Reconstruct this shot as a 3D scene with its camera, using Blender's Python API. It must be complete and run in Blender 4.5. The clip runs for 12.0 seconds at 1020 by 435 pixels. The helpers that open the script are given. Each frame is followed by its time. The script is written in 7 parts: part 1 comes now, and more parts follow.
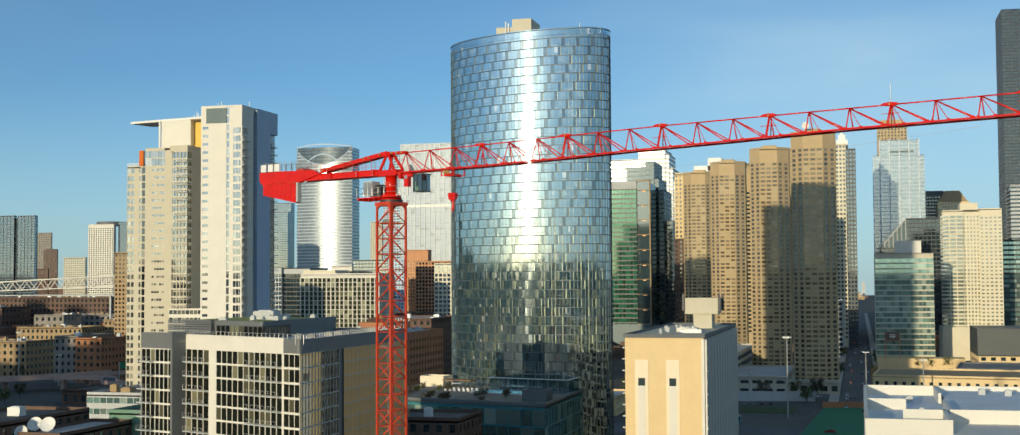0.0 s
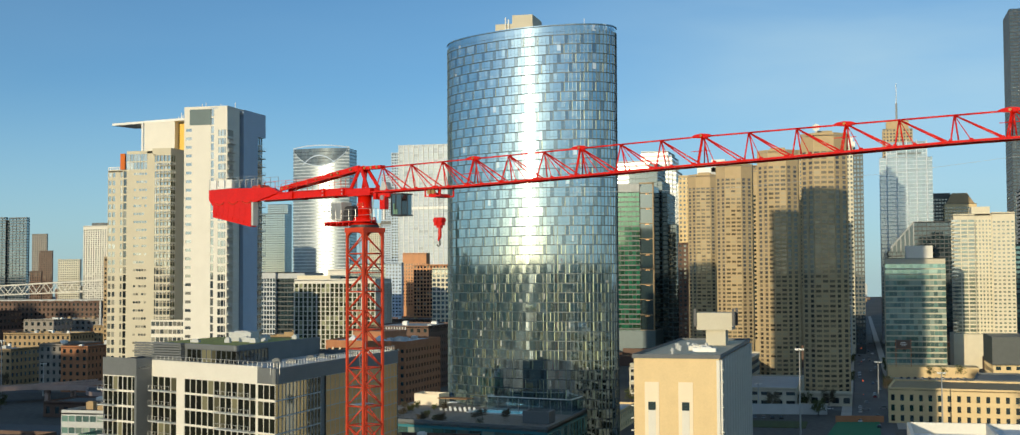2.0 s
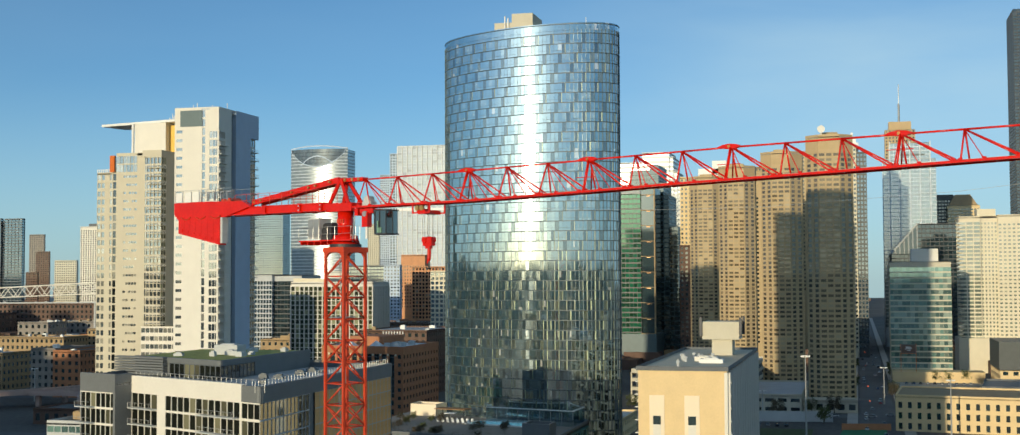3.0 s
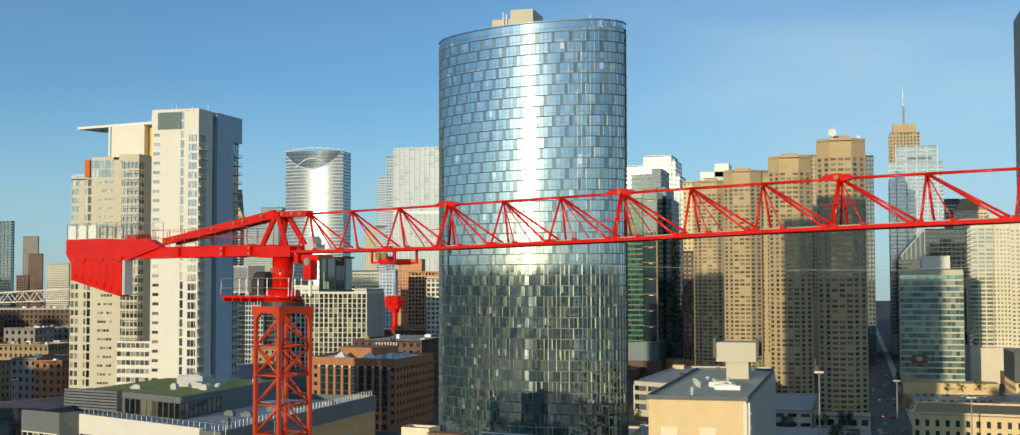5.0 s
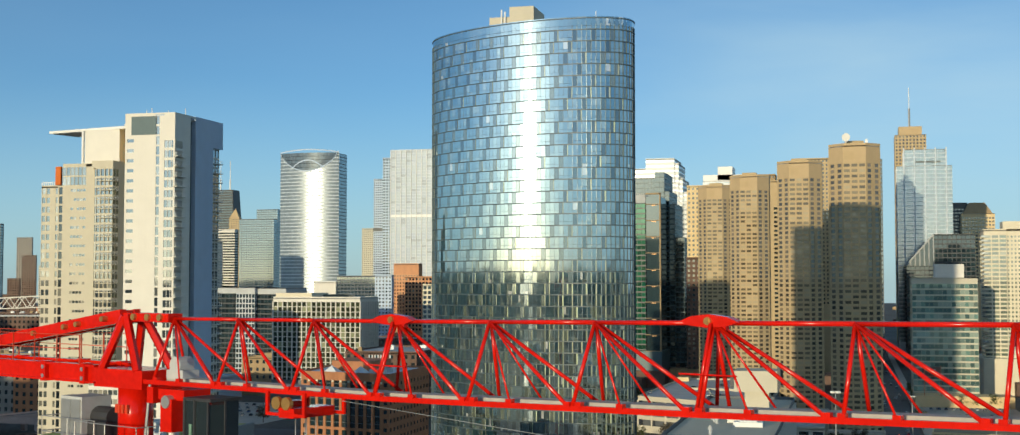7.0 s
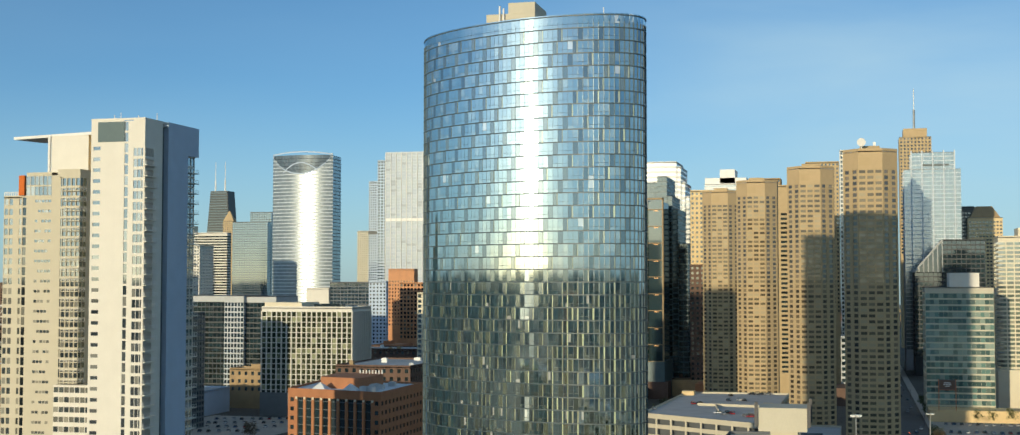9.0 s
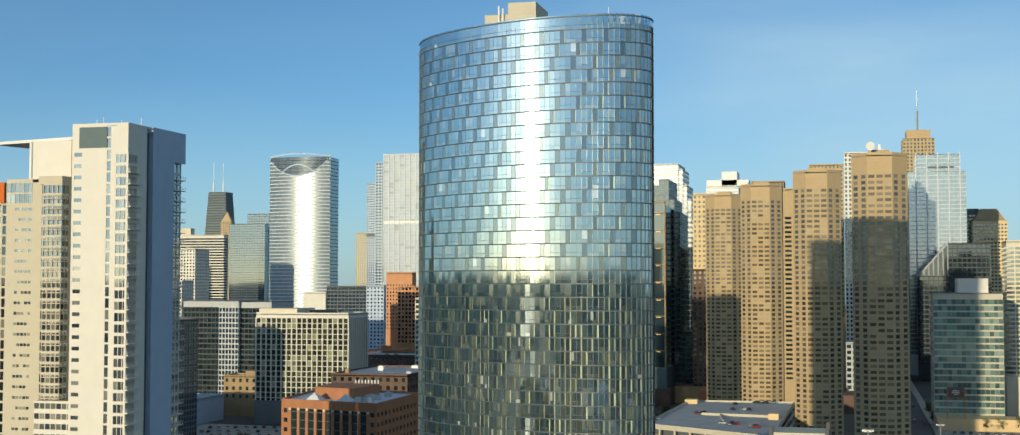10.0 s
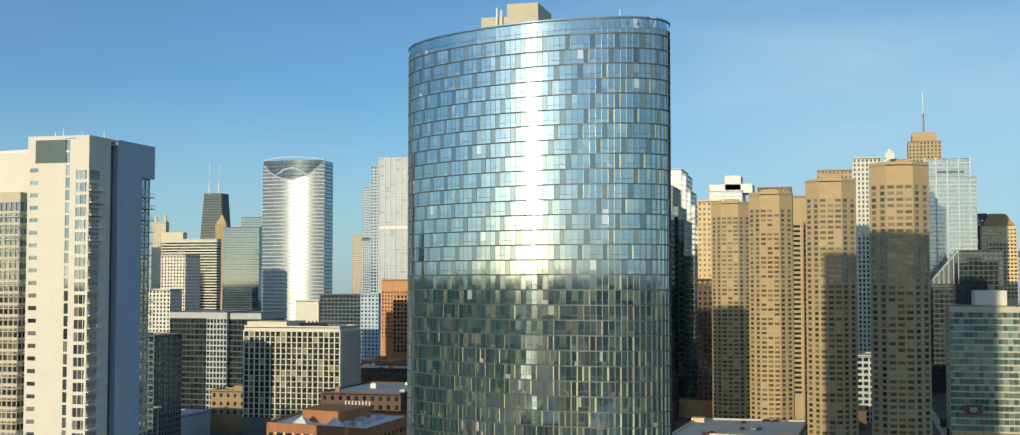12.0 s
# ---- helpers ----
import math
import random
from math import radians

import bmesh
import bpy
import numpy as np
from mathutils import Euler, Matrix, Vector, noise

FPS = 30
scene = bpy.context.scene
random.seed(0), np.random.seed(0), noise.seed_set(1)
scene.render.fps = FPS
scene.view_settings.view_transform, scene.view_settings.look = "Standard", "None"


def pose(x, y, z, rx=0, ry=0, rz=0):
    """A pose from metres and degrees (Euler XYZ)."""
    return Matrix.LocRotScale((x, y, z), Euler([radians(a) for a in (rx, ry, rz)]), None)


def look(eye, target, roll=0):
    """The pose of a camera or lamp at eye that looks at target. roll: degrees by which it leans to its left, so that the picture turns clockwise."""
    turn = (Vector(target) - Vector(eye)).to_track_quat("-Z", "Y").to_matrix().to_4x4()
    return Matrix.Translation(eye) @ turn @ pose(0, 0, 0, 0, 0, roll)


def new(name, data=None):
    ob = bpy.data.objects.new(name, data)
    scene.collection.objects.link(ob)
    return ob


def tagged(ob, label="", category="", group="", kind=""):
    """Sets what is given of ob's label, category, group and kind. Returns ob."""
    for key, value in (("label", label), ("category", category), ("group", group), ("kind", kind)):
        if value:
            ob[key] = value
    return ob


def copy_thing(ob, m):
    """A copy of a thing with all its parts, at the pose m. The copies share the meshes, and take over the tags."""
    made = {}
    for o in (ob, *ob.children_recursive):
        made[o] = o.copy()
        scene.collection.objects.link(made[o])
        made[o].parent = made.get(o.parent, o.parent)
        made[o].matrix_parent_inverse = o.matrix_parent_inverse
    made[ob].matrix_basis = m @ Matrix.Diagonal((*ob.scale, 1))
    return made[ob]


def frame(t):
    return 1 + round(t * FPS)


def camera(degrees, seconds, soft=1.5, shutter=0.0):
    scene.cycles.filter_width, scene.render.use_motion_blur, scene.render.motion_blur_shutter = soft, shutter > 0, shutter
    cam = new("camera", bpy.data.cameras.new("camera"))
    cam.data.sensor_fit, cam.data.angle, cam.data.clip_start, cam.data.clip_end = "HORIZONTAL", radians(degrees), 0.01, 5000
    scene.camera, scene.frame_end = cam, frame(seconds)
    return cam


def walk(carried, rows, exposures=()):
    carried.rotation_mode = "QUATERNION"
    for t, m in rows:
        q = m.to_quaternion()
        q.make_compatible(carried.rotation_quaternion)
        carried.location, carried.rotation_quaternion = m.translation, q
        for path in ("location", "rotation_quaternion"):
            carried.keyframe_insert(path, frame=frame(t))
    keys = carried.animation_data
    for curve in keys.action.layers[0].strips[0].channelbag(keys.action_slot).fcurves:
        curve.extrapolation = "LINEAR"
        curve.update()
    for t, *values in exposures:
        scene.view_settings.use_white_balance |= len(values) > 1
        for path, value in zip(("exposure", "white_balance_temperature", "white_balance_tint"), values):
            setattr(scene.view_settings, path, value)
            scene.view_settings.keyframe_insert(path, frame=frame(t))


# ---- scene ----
cam = camera(41.6, 12.0, soft=1.25)
METRES, EYE, TILT, LEAN, TURN = 180.0, 62.0, 0.0, 0.0, 14.5
ROWS = [
    (0.0, 0.0, 0.0, 0.0, 0.02, 2.69, 0.32),
    (0.5, -0.0, 0.0355, 0.0034, 0.01, 2.69, 0.3),
    (1.0, -0.0001, 0.0725, 0.0085, 0.01, 2.7, 0.28),
    (1.5, -0.0, 0.1102, 0.0144, 0.01, 2.71, 0.28),
    (2.0, -0.0, 0.1459, 0.021, 0.01, 2.7, 0.27),
    (2.5, 0.0, 0.1818, 0.0269, -0.0, 2.71, 0.25),
    (3.0, 0.0005, 0.2175, 0.0323, -0.01, 2.71, 0.23),
    (5.0, 0.0009, 0.373, 0.0547, -0.08, 2.76, 0.12),
    (5.5, 0.001, 0.4129, 0.0615, -0.09, 2.76, 0.1),
    (6.0, 0.0015, 0.452, 0.0686, -0.1, 2.77, 0.08),
    (6.5, 0.0012, 0.4957, 0.0757, -0.12, 2.78, 0.04),
    (7.0, 0.0023, 0.5363, 0.0833, -0.12, 2.77, 0.01),
    (9.0, 0.0004, 0.7138, 0.1141, -0.24, 2.78, -0.01),
    (9.5, 0.0003, 0.7585, 0.1233, -0.25, 2.79, -0.01),
    (10.0, 0.0002, 0.8036, 0.1325, -0.27, 2.79, -0.01),
    (10.5, 0.0002, 0.8492, 0.1419, -0.29, 2.79, -0.01),
    (11.0, 0.0001, 0.8946, 0.1519, -0.31, 2.79, -0.02),
    (11.5, -0.0, 0.9399, 0.1619, -0.33, 2.79, -0.02),
    (12.0, -0.0001, 0.9846, 0.1721, -0.35, 2.78, -0.03),
]
walk(cam, [(t, pose(0, 0, EYE, TILT, LEAN, TURN) @ pose(METRES * x, METRES * y, METRES * z, 90 + pitch, roll, yaw)) for t, x, y, z, yaw, pitch, roll in ROWS], exposures=[(0.0, 0.15, 6330, 3), (12.0, 0.15, 6330, 3)])

# ---- world, sun, exposure ----
SUN_EL, SUN_AZ = 5.3, 12.0
world = bpy.data.worlds.new("sky")
scene.world = world
world.use_nodes = True
wn, wl = world.node_tree.nodes, world.node_tree.links
sky = wn.new("ShaderNodeTexSky")
sky.sky_type = "NISHITA"
sky.sun_disc = False
sky.sun_elevation = radians(SUN_EL)
sky.sun_rotation = radians(180 + SUN_AZ)
sky.altitude = 0
sky.air_density, sky.dust_density, sky.ozone_density = 0.58, 0.45, 2.4
back = wn["Background"]
back.inputs["Strength"].default_value = 0.150
# thin high cirrus
wco, wmp, wns, wrp, wmx = (wn.new(k) for k in ("ShaderNodeTexCoord", "ShaderNodeMapping", "ShaderNodeTexNoise", "ShaderNodeMapRange", "ShaderNodeMix"))
wmp.inputs["Scale"].default_value = (1.0, 1.0, 3.2)
wmp.inputs["Location"].default_value = (2.76, 2.28, 0.04)
wmp.inputs["Rotation"].default_value = (0.0, radians(24), 0.0)
wns.inputs["Scale"].default_value, wns.inputs["Detail"].default_value, wns.inputs["Distortion"].default_value = 1.9, 6, 0.5
wrp.inputs["From Min"].default_value, wrp.inputs["From Max"].default_value = 0.36, 0.74
wrp.inputs["To Min"].default_value, wrp.inputs["To Max"].default_value = 0.0, 0.62
wmx.data_type = "RGBA"
wmx.inputs[7].default_value = (3.3, 4.2, 4.9, 1)
wl.new(wco.outputs["Generated"], wmp.inputs["Vector"])
wl.new(wmp.outputs[0], wns.inputs["Vector"])
wl.new(wns.outputs["Fac"], wrp.inputs["Value"])
wcx, wcf, wcm = wn.new("ShaderNodeSeparateXYZ"), wn.new("ShaderNodeMapRange"), wn.new("ShaderNodeMath")
wcf.interpolation_type = "SMOOTHSTEP"
wcf.inputs["From Min"].default_value, wcf.inputs["From Max"].default_value = -0.32, 0.02
wcf.inputs["To Min"].default_value, wcf.inputs["To Max"].default_value = 0.12, 1.0
wcm.operation = "MULTIPLY"
wl.new(wco.outputs["Generated"], wcx.inputs[0])
wl.new(wcx.outputs["X"], wcf.inputs["Value"])
wl.new(wcf.outputs[0], wcm.inputs[0])
wl.new(wrp.outputs[0], wcm.inputs[1])
wl.new(wcm.outputs[0], wmx.inputs[0])
wl.new(sky.outputs[0], wmx.inputs[6])
# pale haze low over the horizon
wsp, whz, whm = wn.new("ShaderNodeSeparateXYZ"), wn.new("ShaderNodeMapRange"), wn.new("ShaderNodeMix")
whz.interpolation_type = "SMOOTHSTEP"
whz.inputs["From Min"].default_value, whz.inputs["From Max"].default_value = 0.0, 0.16
whz.inputs["To Min"].default_value, whz.inputs["To Max"].default_value = 0.55, 0.0
whm.data_type = "RGBA"
whm.inputs[7].default_value = (2.6, 3.5, 4.3, 1)
wl.new(wco.outputs["Generated"], wsp.inputs[0])
wl.new(wsp.outputs["Z"], whz.inputs["Value"])
wl.new(whz.outputs[0], whm.inputs[0])
wl.new(wmx.outputs[2], whm.inputs[6])
wtn = wn.new("ShaderNodeVectorMath")
wtn.operation = "MULTIPLY"
wtn.inputs[1].default_value = (1.0, 1.02, 0.98)
wl.new(whm.outputs[2], wtn.inputs[0])
wl.new(wtn.outputs[0], back.inputs["Color"])

sun = new("sun", bpy.data.lights.new("sun", "SUN"))
sun.data.energy = 3.1
sun.data.angle = radians(0.5)
sun.data.color = (1.0, 0.82, 0.56)
sun.matrix_world = look((0, 0, 0), (math.sin(radians(SUN_AZ)), math.cos(radians(SUN_AZ)), -math.tan(radians(SUN_EL))))


# ---- materials ----
def nodes_of(name):
    m = bpy.data.materials.new(name)
    m.use_nodes = True
    return m, m.node_tree.nodes, m.node_tree.links, m.node_tree.nodes["Principled BSDF"]


def surface(name, color, rough=0.8, vary=0.12, scale=0.25, fine=3.0, bump=0.15, metal=0.0, streak=0.0, each=0.0, spec=0.3):
    """A matt or painted surface: broad stains, fine grain, rain streaks and a difference from piece to piece."""
    m, n, l, p = nodes_of(name)
    co = n.new("ShaderNodeTexCoord")
    big, small = n.new("ShaderNodeTexNoise"), n.new("ShaderNodeTexNoise")
    big.inputs["Scale"].default_value, big.inputs["Detail"].default_value = scale, 5
    small.inputs["Scale"].default_value, small.inputs["Detail"].default_value = fine, 4
    l.new(co.outputs["Object"], big.inputs["Vector"])
    l.new(co.outputs["Object"], small.inputs["Vector"])
    add = n.new("ShaderNodeMath")
    add.operation = "ADD"
    l.new(big.outputs["Fac"], add.inputs[0])
    l.new(small.outputs["Fac"], add.inputs[1])
    last = add
    if streak:
        mp, st = n.new("ShaderNodeMapping"), n.new("ShaderNodeTexNoise")
        mp.inputs["Scale"].default_value = (1.2, 1.2, 0.04)
        st.inputs["Scale"].default_value, st.inputs["Detail"].default_value = 1.0, 4
        l.new(co.outputs["Object"], mp.inputs["Vector"])
        l.new(mp.outputs[0], st.inputs["Vector"])
        ad = n.new("ShaderNodeMath")
        ad.operation = "MULTIPLY_ADD"
        ad.inputs[1].default_value = streak * 4
        l.new(st.outputs["Fac"], ad.inputs[0])
        l.new(last.outputs[0], ad.inputs[2])
        last = ad
    if each:
        ob, ge = n.new("ShaderNodeObjectInfo"), n.new("ShaderNodeNewGeometry")
        a1, a2 = n.new("ShaderNodeMath"), n.new("ShaderNodeMath")
        a1.operation, a2.operation = "ADD", "FRACT"
        l.new(ob.outputs["Random"], a1.inputs[0])
        l.new(ge.outputs["Random Per Island"], a1.inputs[1])
        l.new(a1.outputs[0], a2.inputs[0])
        a3 = n.new("ShaderNodeMath")
        a3.operation = "MULTIPLY_ADD"
        a3.inputs[1].default_value = each * 2
        l.new(a2.outputs[0], a3.inputs[0])
        l.new(last.outputs[0], a3.inputs[2])
        last = a3
    mid = 1.0 + streak * 2 + each
    mr = n.new("ShaderNodeMapRange")
    mr.inputs["From Min"].default_value, mr.inputs["From Max"].default_value = mid - 0.6, mid + 0.6
    mr.inputs["To Min"].default_value, mr.inputs["To Max"].default_value = 1 - 1.6 * vary, 1 + 1.6 * vary
    l.new(last.outputs[0], mr.inputs["Value"])
    mx = n.new("ShaderNodeVectorMath")
    mx.operation = "SCALE"
    mx.inputs[0].default_value = color
    l.new(mr.outputs[0], mx.inputs["Scale"])
    l.new(mx.outputs[0], p.inputs["Base Color"])
    p.inputs["Roughness"].default_value = rough
    p.inputs["Metallic"].default_value = metal
    p.inputs["Specular IOR Level"].default_value = spec
    if bump:
        bp = n.new("ShaderNodeBump")
        bp.inputs["Strength"].default_value, bp.inputs["Distance"].default_value = bump, 0.03
        l.new(small.outputs["Fac"], bp.inputs["Height"])
        l.new(bp.outputs[0], p.inputs["Normal"])
    return m


def glazing(name, dark=(0.02, 0.025, 0.03), blind=(0.3, 0.29, 0.25), share=0.25, tint=(0.8, 0.9, 0.95), gloss=0.2, edge=0.35, rough=0.04, wave=0.0, second=0.0, second_rough=0.2, flat=0.0, glint=None, mid=2.2):
    """Coated window glass: a mirror over rooms that are dark or have drawn blinds, one pane unlike the next; a few can
    carry a painted glint.
    """
    m, n, l, p = nodes_of(name)
    out = n["Material Output"]
    ob, ge = n.new("ShaderNodeObjectInfo"), n.new("ShaderNodeNewGeometry")
    a1, a2 = n.new("ShaderNodeMath"), n.new("ShaderNodeMath")
    a1.operation, a2.operation = "ADD", "FRACT"
    l.new(ob.outputs["Random"], a1.inputs[0])
    l.new(ge.outputs["Random Per Island"], a1.inputs[1])
    l.new(a1.outputs[0], a2.inputs[0])
    ramp = n.new("ShaderNodeValToRGB")
    ramp.color_ramp.interpolation = "CONSTANT"
    e = ramp.color_ramp.elements
    e[0].position, e[0].color = 0.0, (*dark, 1)
    e[1].position, e[1].color = 1 - share * 0.5, (*blind, 1)
    k = e.new(0.35)
    k.color = (dark[0] * mid, dark[1] * mid, dark[2] * mid * 0.95, 1)
    k = e.new(1 - share)
    k.color = tuple(0.45 * b + 0.3 * d for b, d in zip(blind, dark)) + (1,)
    # a few near-white panes: bright glints put into the base colour
    if glint:
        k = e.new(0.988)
        k.color = (*glint, 1)
    l.new(a2.outputs[0], ramp.inputs["Fac"])
    l.new(ramp.outputs["Color"], p.inputs["Base Color"])
    p.inputs["Roughness"].default_value = 0.4
    p.inputs["Specular IOR Level"].default_value = 0.0
    gl = n.new("ShaderNodeBsdfAnisotropic")
    gl.distribution = "GGX"
    gl.inputs["Color"].default_value = (*tint, 1)
    gl.inputs["Roughness"].default_value = rough
    shine = gl
    if wave:
        co, ns, bp = n.new("ShaderNodeTexCoord"), n.new("ShaderNodeTexNoise"), n.new("ShaderNodeBump")
        ns.inputs["Scale"].default_value, ns.inputs["Detail"].default_value = 0.8, 2
        bp.inputs["Strength"].default_value, bp.inputs["Distance"].default_value = 1.0, wave
        l.new(co.outputs["Object"], ns.inputs["Vector"])
        l.new(ns.outputs["Fac"], bp.inputs["Height"])
        l.new(bp.outputs[0], gl.inputs["Normal"])
    if second:
        # a faint broad sheen added to imitate glare round the glint, drawn out sideways by flat
        g2, mg = n.new("ShaderNodeBsdfAnisotropic"), n.new("ShaderNodeMixShader")
        g2.distribution = "GGX"
        g2.inputs["Color"].default_value = (*tint, 1)
        g2.inputs["Roughness"].default_value = second_rough
        g2.inputs["Anisotropy"].default_value = flat
        if flat:
            cr = n.new("ShaderNodeVectorMath")
            cr.operation = "CROSS_PRODUCT"
            cr.inputs[1].default_value = (0, 0, 1)
            l.new(ge.outputs["Normal"], cr.inputs[0])
            l.new(cr.outputs[0], g2.inputs["Tangent"])
        mg.inputs["Fac"].default_value = second
        l.new(gl.outputs[0], mg.inputs[1])
        l.new(g2.outputs[0], mg.inputs[2])
        shine = mg
    lw, mr, mx = n.new("ShaderNodeLayerWeight"), n.new("ShaderNodeMapRange"), n.new("ShaderNodeMixShader")
    lw.inputs["Blend"].default_value = 0.35
    mr.inputs["To Min"].default_value, mr.inputs["To Max"].default_value = gloss, gloss + edge
    l.new(lw.outputs["Facing"], mr.inputs["Value"])
    l.new(mr.outputs[0], mx.inputs["Fac"])
    l.new(p.outputs[0], mx.inputs[1])
    l.new(shine.outputs[0], mx.inputs[2])
    l.new(mx.outputs[0], out.inputs["Surface"])
    return m


M = {}
M["tan"] = surface("tan_concrete", (0.488, 0.366, 0.208), vary=0.10, streak=0.05)
M["tan_band"] = surface("tan_crown_concrete", (0.51, 0.382, 0.224), vary=0.08, streak=0.05)
M["white"] = surface("white_concrete", (0.74, 0.705, 0.63), vary=0.05, streak=0.05)
M["cream"] = surface("cream_concrete", (0.72, 0.648, 0.492), vary=0.06, streak=0.04)
M["grey_beige"] = surface("grey_beige_concrete", (0.576, 0.528, 0.414), vary=0.05, streak=0.05)
M["beige"] = surface("beige_stucco", (0.744, 0.564, 0.312), vary=0.06, streak=0.06)
M["beige_pale"] = surface("pale_stucco_strip", (0.84, 0.72, 0.54), vary=0.05, streak=0.06)
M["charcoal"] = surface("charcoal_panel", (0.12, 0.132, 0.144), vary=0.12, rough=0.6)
M["grey_panel"] = surface("grey_metal_panel", (0.155, 0.165, 0.17), vary=0.12, rough=0.55)
# bronze brightened: golden light on the side is put into the colour
M["bronze"] = surface("brightened_bronze", (0.70, 0.39, 0.14), vary=0.2, rough=0.45, streak=0.1)
M["light_grey"] = surface("light_grey_concrete", (0.504, 0.516, 0.516), vary=0.10)
M["roof"] = surface("grey_roof_membrane", (0.50, 0.50, 0.50), vary=0.20, scale=0.12, streak=0)
M["roof_white"] = surface("white_roof_membrane", (0.744, 0.768, 0.792), vary=0.12, scale=0.15)
M["roof_dark"] = surface("dark_gravel_roof", (0.12, 0.115, 0.11), vary=0.25, scale=0.15)
M["brick"] = surface("red_brown_brick", (0.42, 0.19, 0.095), vary=0.16, fine=6)
M["brick_dark"] = surface("dark_brown_brick", (0.15, 0.095, 0.072), vary=0.2, fine=6)
M["brick_tan"] = surface("yellow_tan_brick", (0.38, 0.27, 0.15), vary=0.16, fine=6)
M["brick_grey"] = surface("grey_brick", (0.28, 0.25, 0.22), vary=0.18, fine=6)
M["asphalt"] = surface("asphalt", (0.13, 0.128, 0.13), vary=0.3, scale=0.03, rough=0.9)
M["ground"] = surface("city_ground", (0.12, 0.112, 0.10), vary=0.45, scale=0.012, rough=0.95, fine=0.4)
M["pavement"] = surface("concrete_pavement", (0.46, 0.42, 0.37), vary=0.2, scale=0.08)
M["barrier"] = surface("ramp_concrete", (0.50, 0.36, 0.31), vary=0.15)
M["grass"] = surface("grass", (0.06, 0.085, 0.025), vary=0.4, scale=0.4, fine=8, bump=0.6)
M["sedum"] = surface("sedum_roof", (0.38, 0.37, 0.10), vary=0.45, scale=0.8, fine=7, bump=0.6)
M["red"] = surface("red_crane_paint", (0.64, 0.010, 0.003), rough=0.20, vary=0.16, scale=0.7, fine=5, bump=0.05, spec=0.35)
M["red_dull"] = surface("weathered_red_paint", (0.57, 0.060, 0.020), rough=0.42, vary=0.18, scale=0.5, fine=5, bump=0.05, spec=0.4)
M["steel"] = surface("galvanised_steel", (0.45, 0.45, 0.44), rough=0.4, vary=0.12, metal=0.6)
M["dark_steel"] = surface("dark_steel", (0.06, 0.06, 0.065), rough=0.5, vary=0.2, metal=0.3)
M["white_paint"] = surface("white_paint", (0.80, 0.79, 0.76), rough=0.5, vary=0.05)
M["yellow"] = surface("yellow_panel", (0.78, 0.52, 0.12), vary=0.06)
M["orange"] = surface("orange_panel", (0.60, 0.15, 0.03), vary=0.08)
M["teal_panel"] = surface("dark_teal_panel", (0.05, 0.20, 0.235), rough=0.35, vary=0.1)
M["mullion"] = surface("slate_mullion", (0.12, 0.145, 0.13), rough=0.4, vary=0.1, metal=0.3)
M["infill"] = glazing("grey_green_spandrel_glass", dark=(0.030, 0.044, 0.042), blind=(0.13, 0.15, 0.10), share=0.5, tint=(0.70, 0.84, 0.94), gloss=0.34, edge=0.3, rough=0.08)
M["pale_green"] = surface("pale_green_cladding", (0.17, 0.29, 0.21), vary=0.1, streak=0.05)
M["court"] = surface("green_court", (0.035, 0.20, 0.095), vary=0.10)
M["wood"] = surface("weathered_wood", (0.30, 0.17, 0.08), vary=0.2)
M["water"] = glazing("pool_water", dark=(0.10, 0.34, 0.42), blind=(0.1, 0.34, 0.42), gloss=0.08, edge=0.5, rough=0.05)
M["tower_glass"] = glazing("blue_tower_glass", dark=(0.024, 0.045, 0.046), blind=(0.24, 0.27, 0.20), share=0.24, tint=(0.74, 0.90, 1.0), gloss=0.60, edge=0.30, rough=0.05, second=0.018, second_rough=0.25, flat=0.85, glint=(0.85, 0.85, 0.78))
M["pale_strip"] = glazing("pale_olive_spandrel", dark=(0.36, 0.40, 0.27), blind=(0.56, 0.59, 0.41), share=0.4, tint=(0.74, 0.87, 0.94), gloss=0.36, edge=0.3, rough=0.08)
M["alu"] = surface("blue_grey_frame_paint", (0.075, 0.105, 0.12), rough=0.45, vary=0.1, spec=0.4)
M["glass"] = glazing("dark_window_glass", dark=(0.010, 0.011, 0.011), blind=(0.22, 0.21, 0.17), share=0.16, gloss=0.12)
M["glass_black"] = glazing("dark_room_window_glass", dark=(0.010, 0.011, 0.008), blind=(0.20, 0.19, 0.12), share=0.12, gloss=0.045, edge=0.07, mid=1.5)
M["glass_grey"] = glazing("grey_window_glass", dark=(0.03, 0.034, 0.038), blind=(0.30, 0.29, 0.25), share=0.35, gloss=0.34)
M["glass_tan"] = glazing("brown_tinted_window_glass", dark=(0.060, 0.050, 0.040), blind=(0.26, 0.20, 0.13), share=0.35, gloss=0.09, edge=0.2)
M["glass_ice"] = glazing("pale_blue_curtain_glass", dark=(0.17, 0.235, 0.265), blind=(0.22, 0.28, 0.31), share=0.3, gloss=0.26, edge=0.2, tint=(0.85, 0.94, 1.0), rough=0.12, mid=1.12)
M["glass_pale"] = glazing("pale_window_glass", dark=(0.07, 0.075, 0.07), blind=(0.5, 0.47, 0.38), share=0.5, gloss=0.36)
M["glass_blue"] = glazing("blue_curtain_glass", dark=(0.020, 0.040, 0.060), blind=(0.07, 0.10, 0.13), share=0.3, gloss=0.26, tint=(0.75, 0.9, 1.0), mid=1.5)
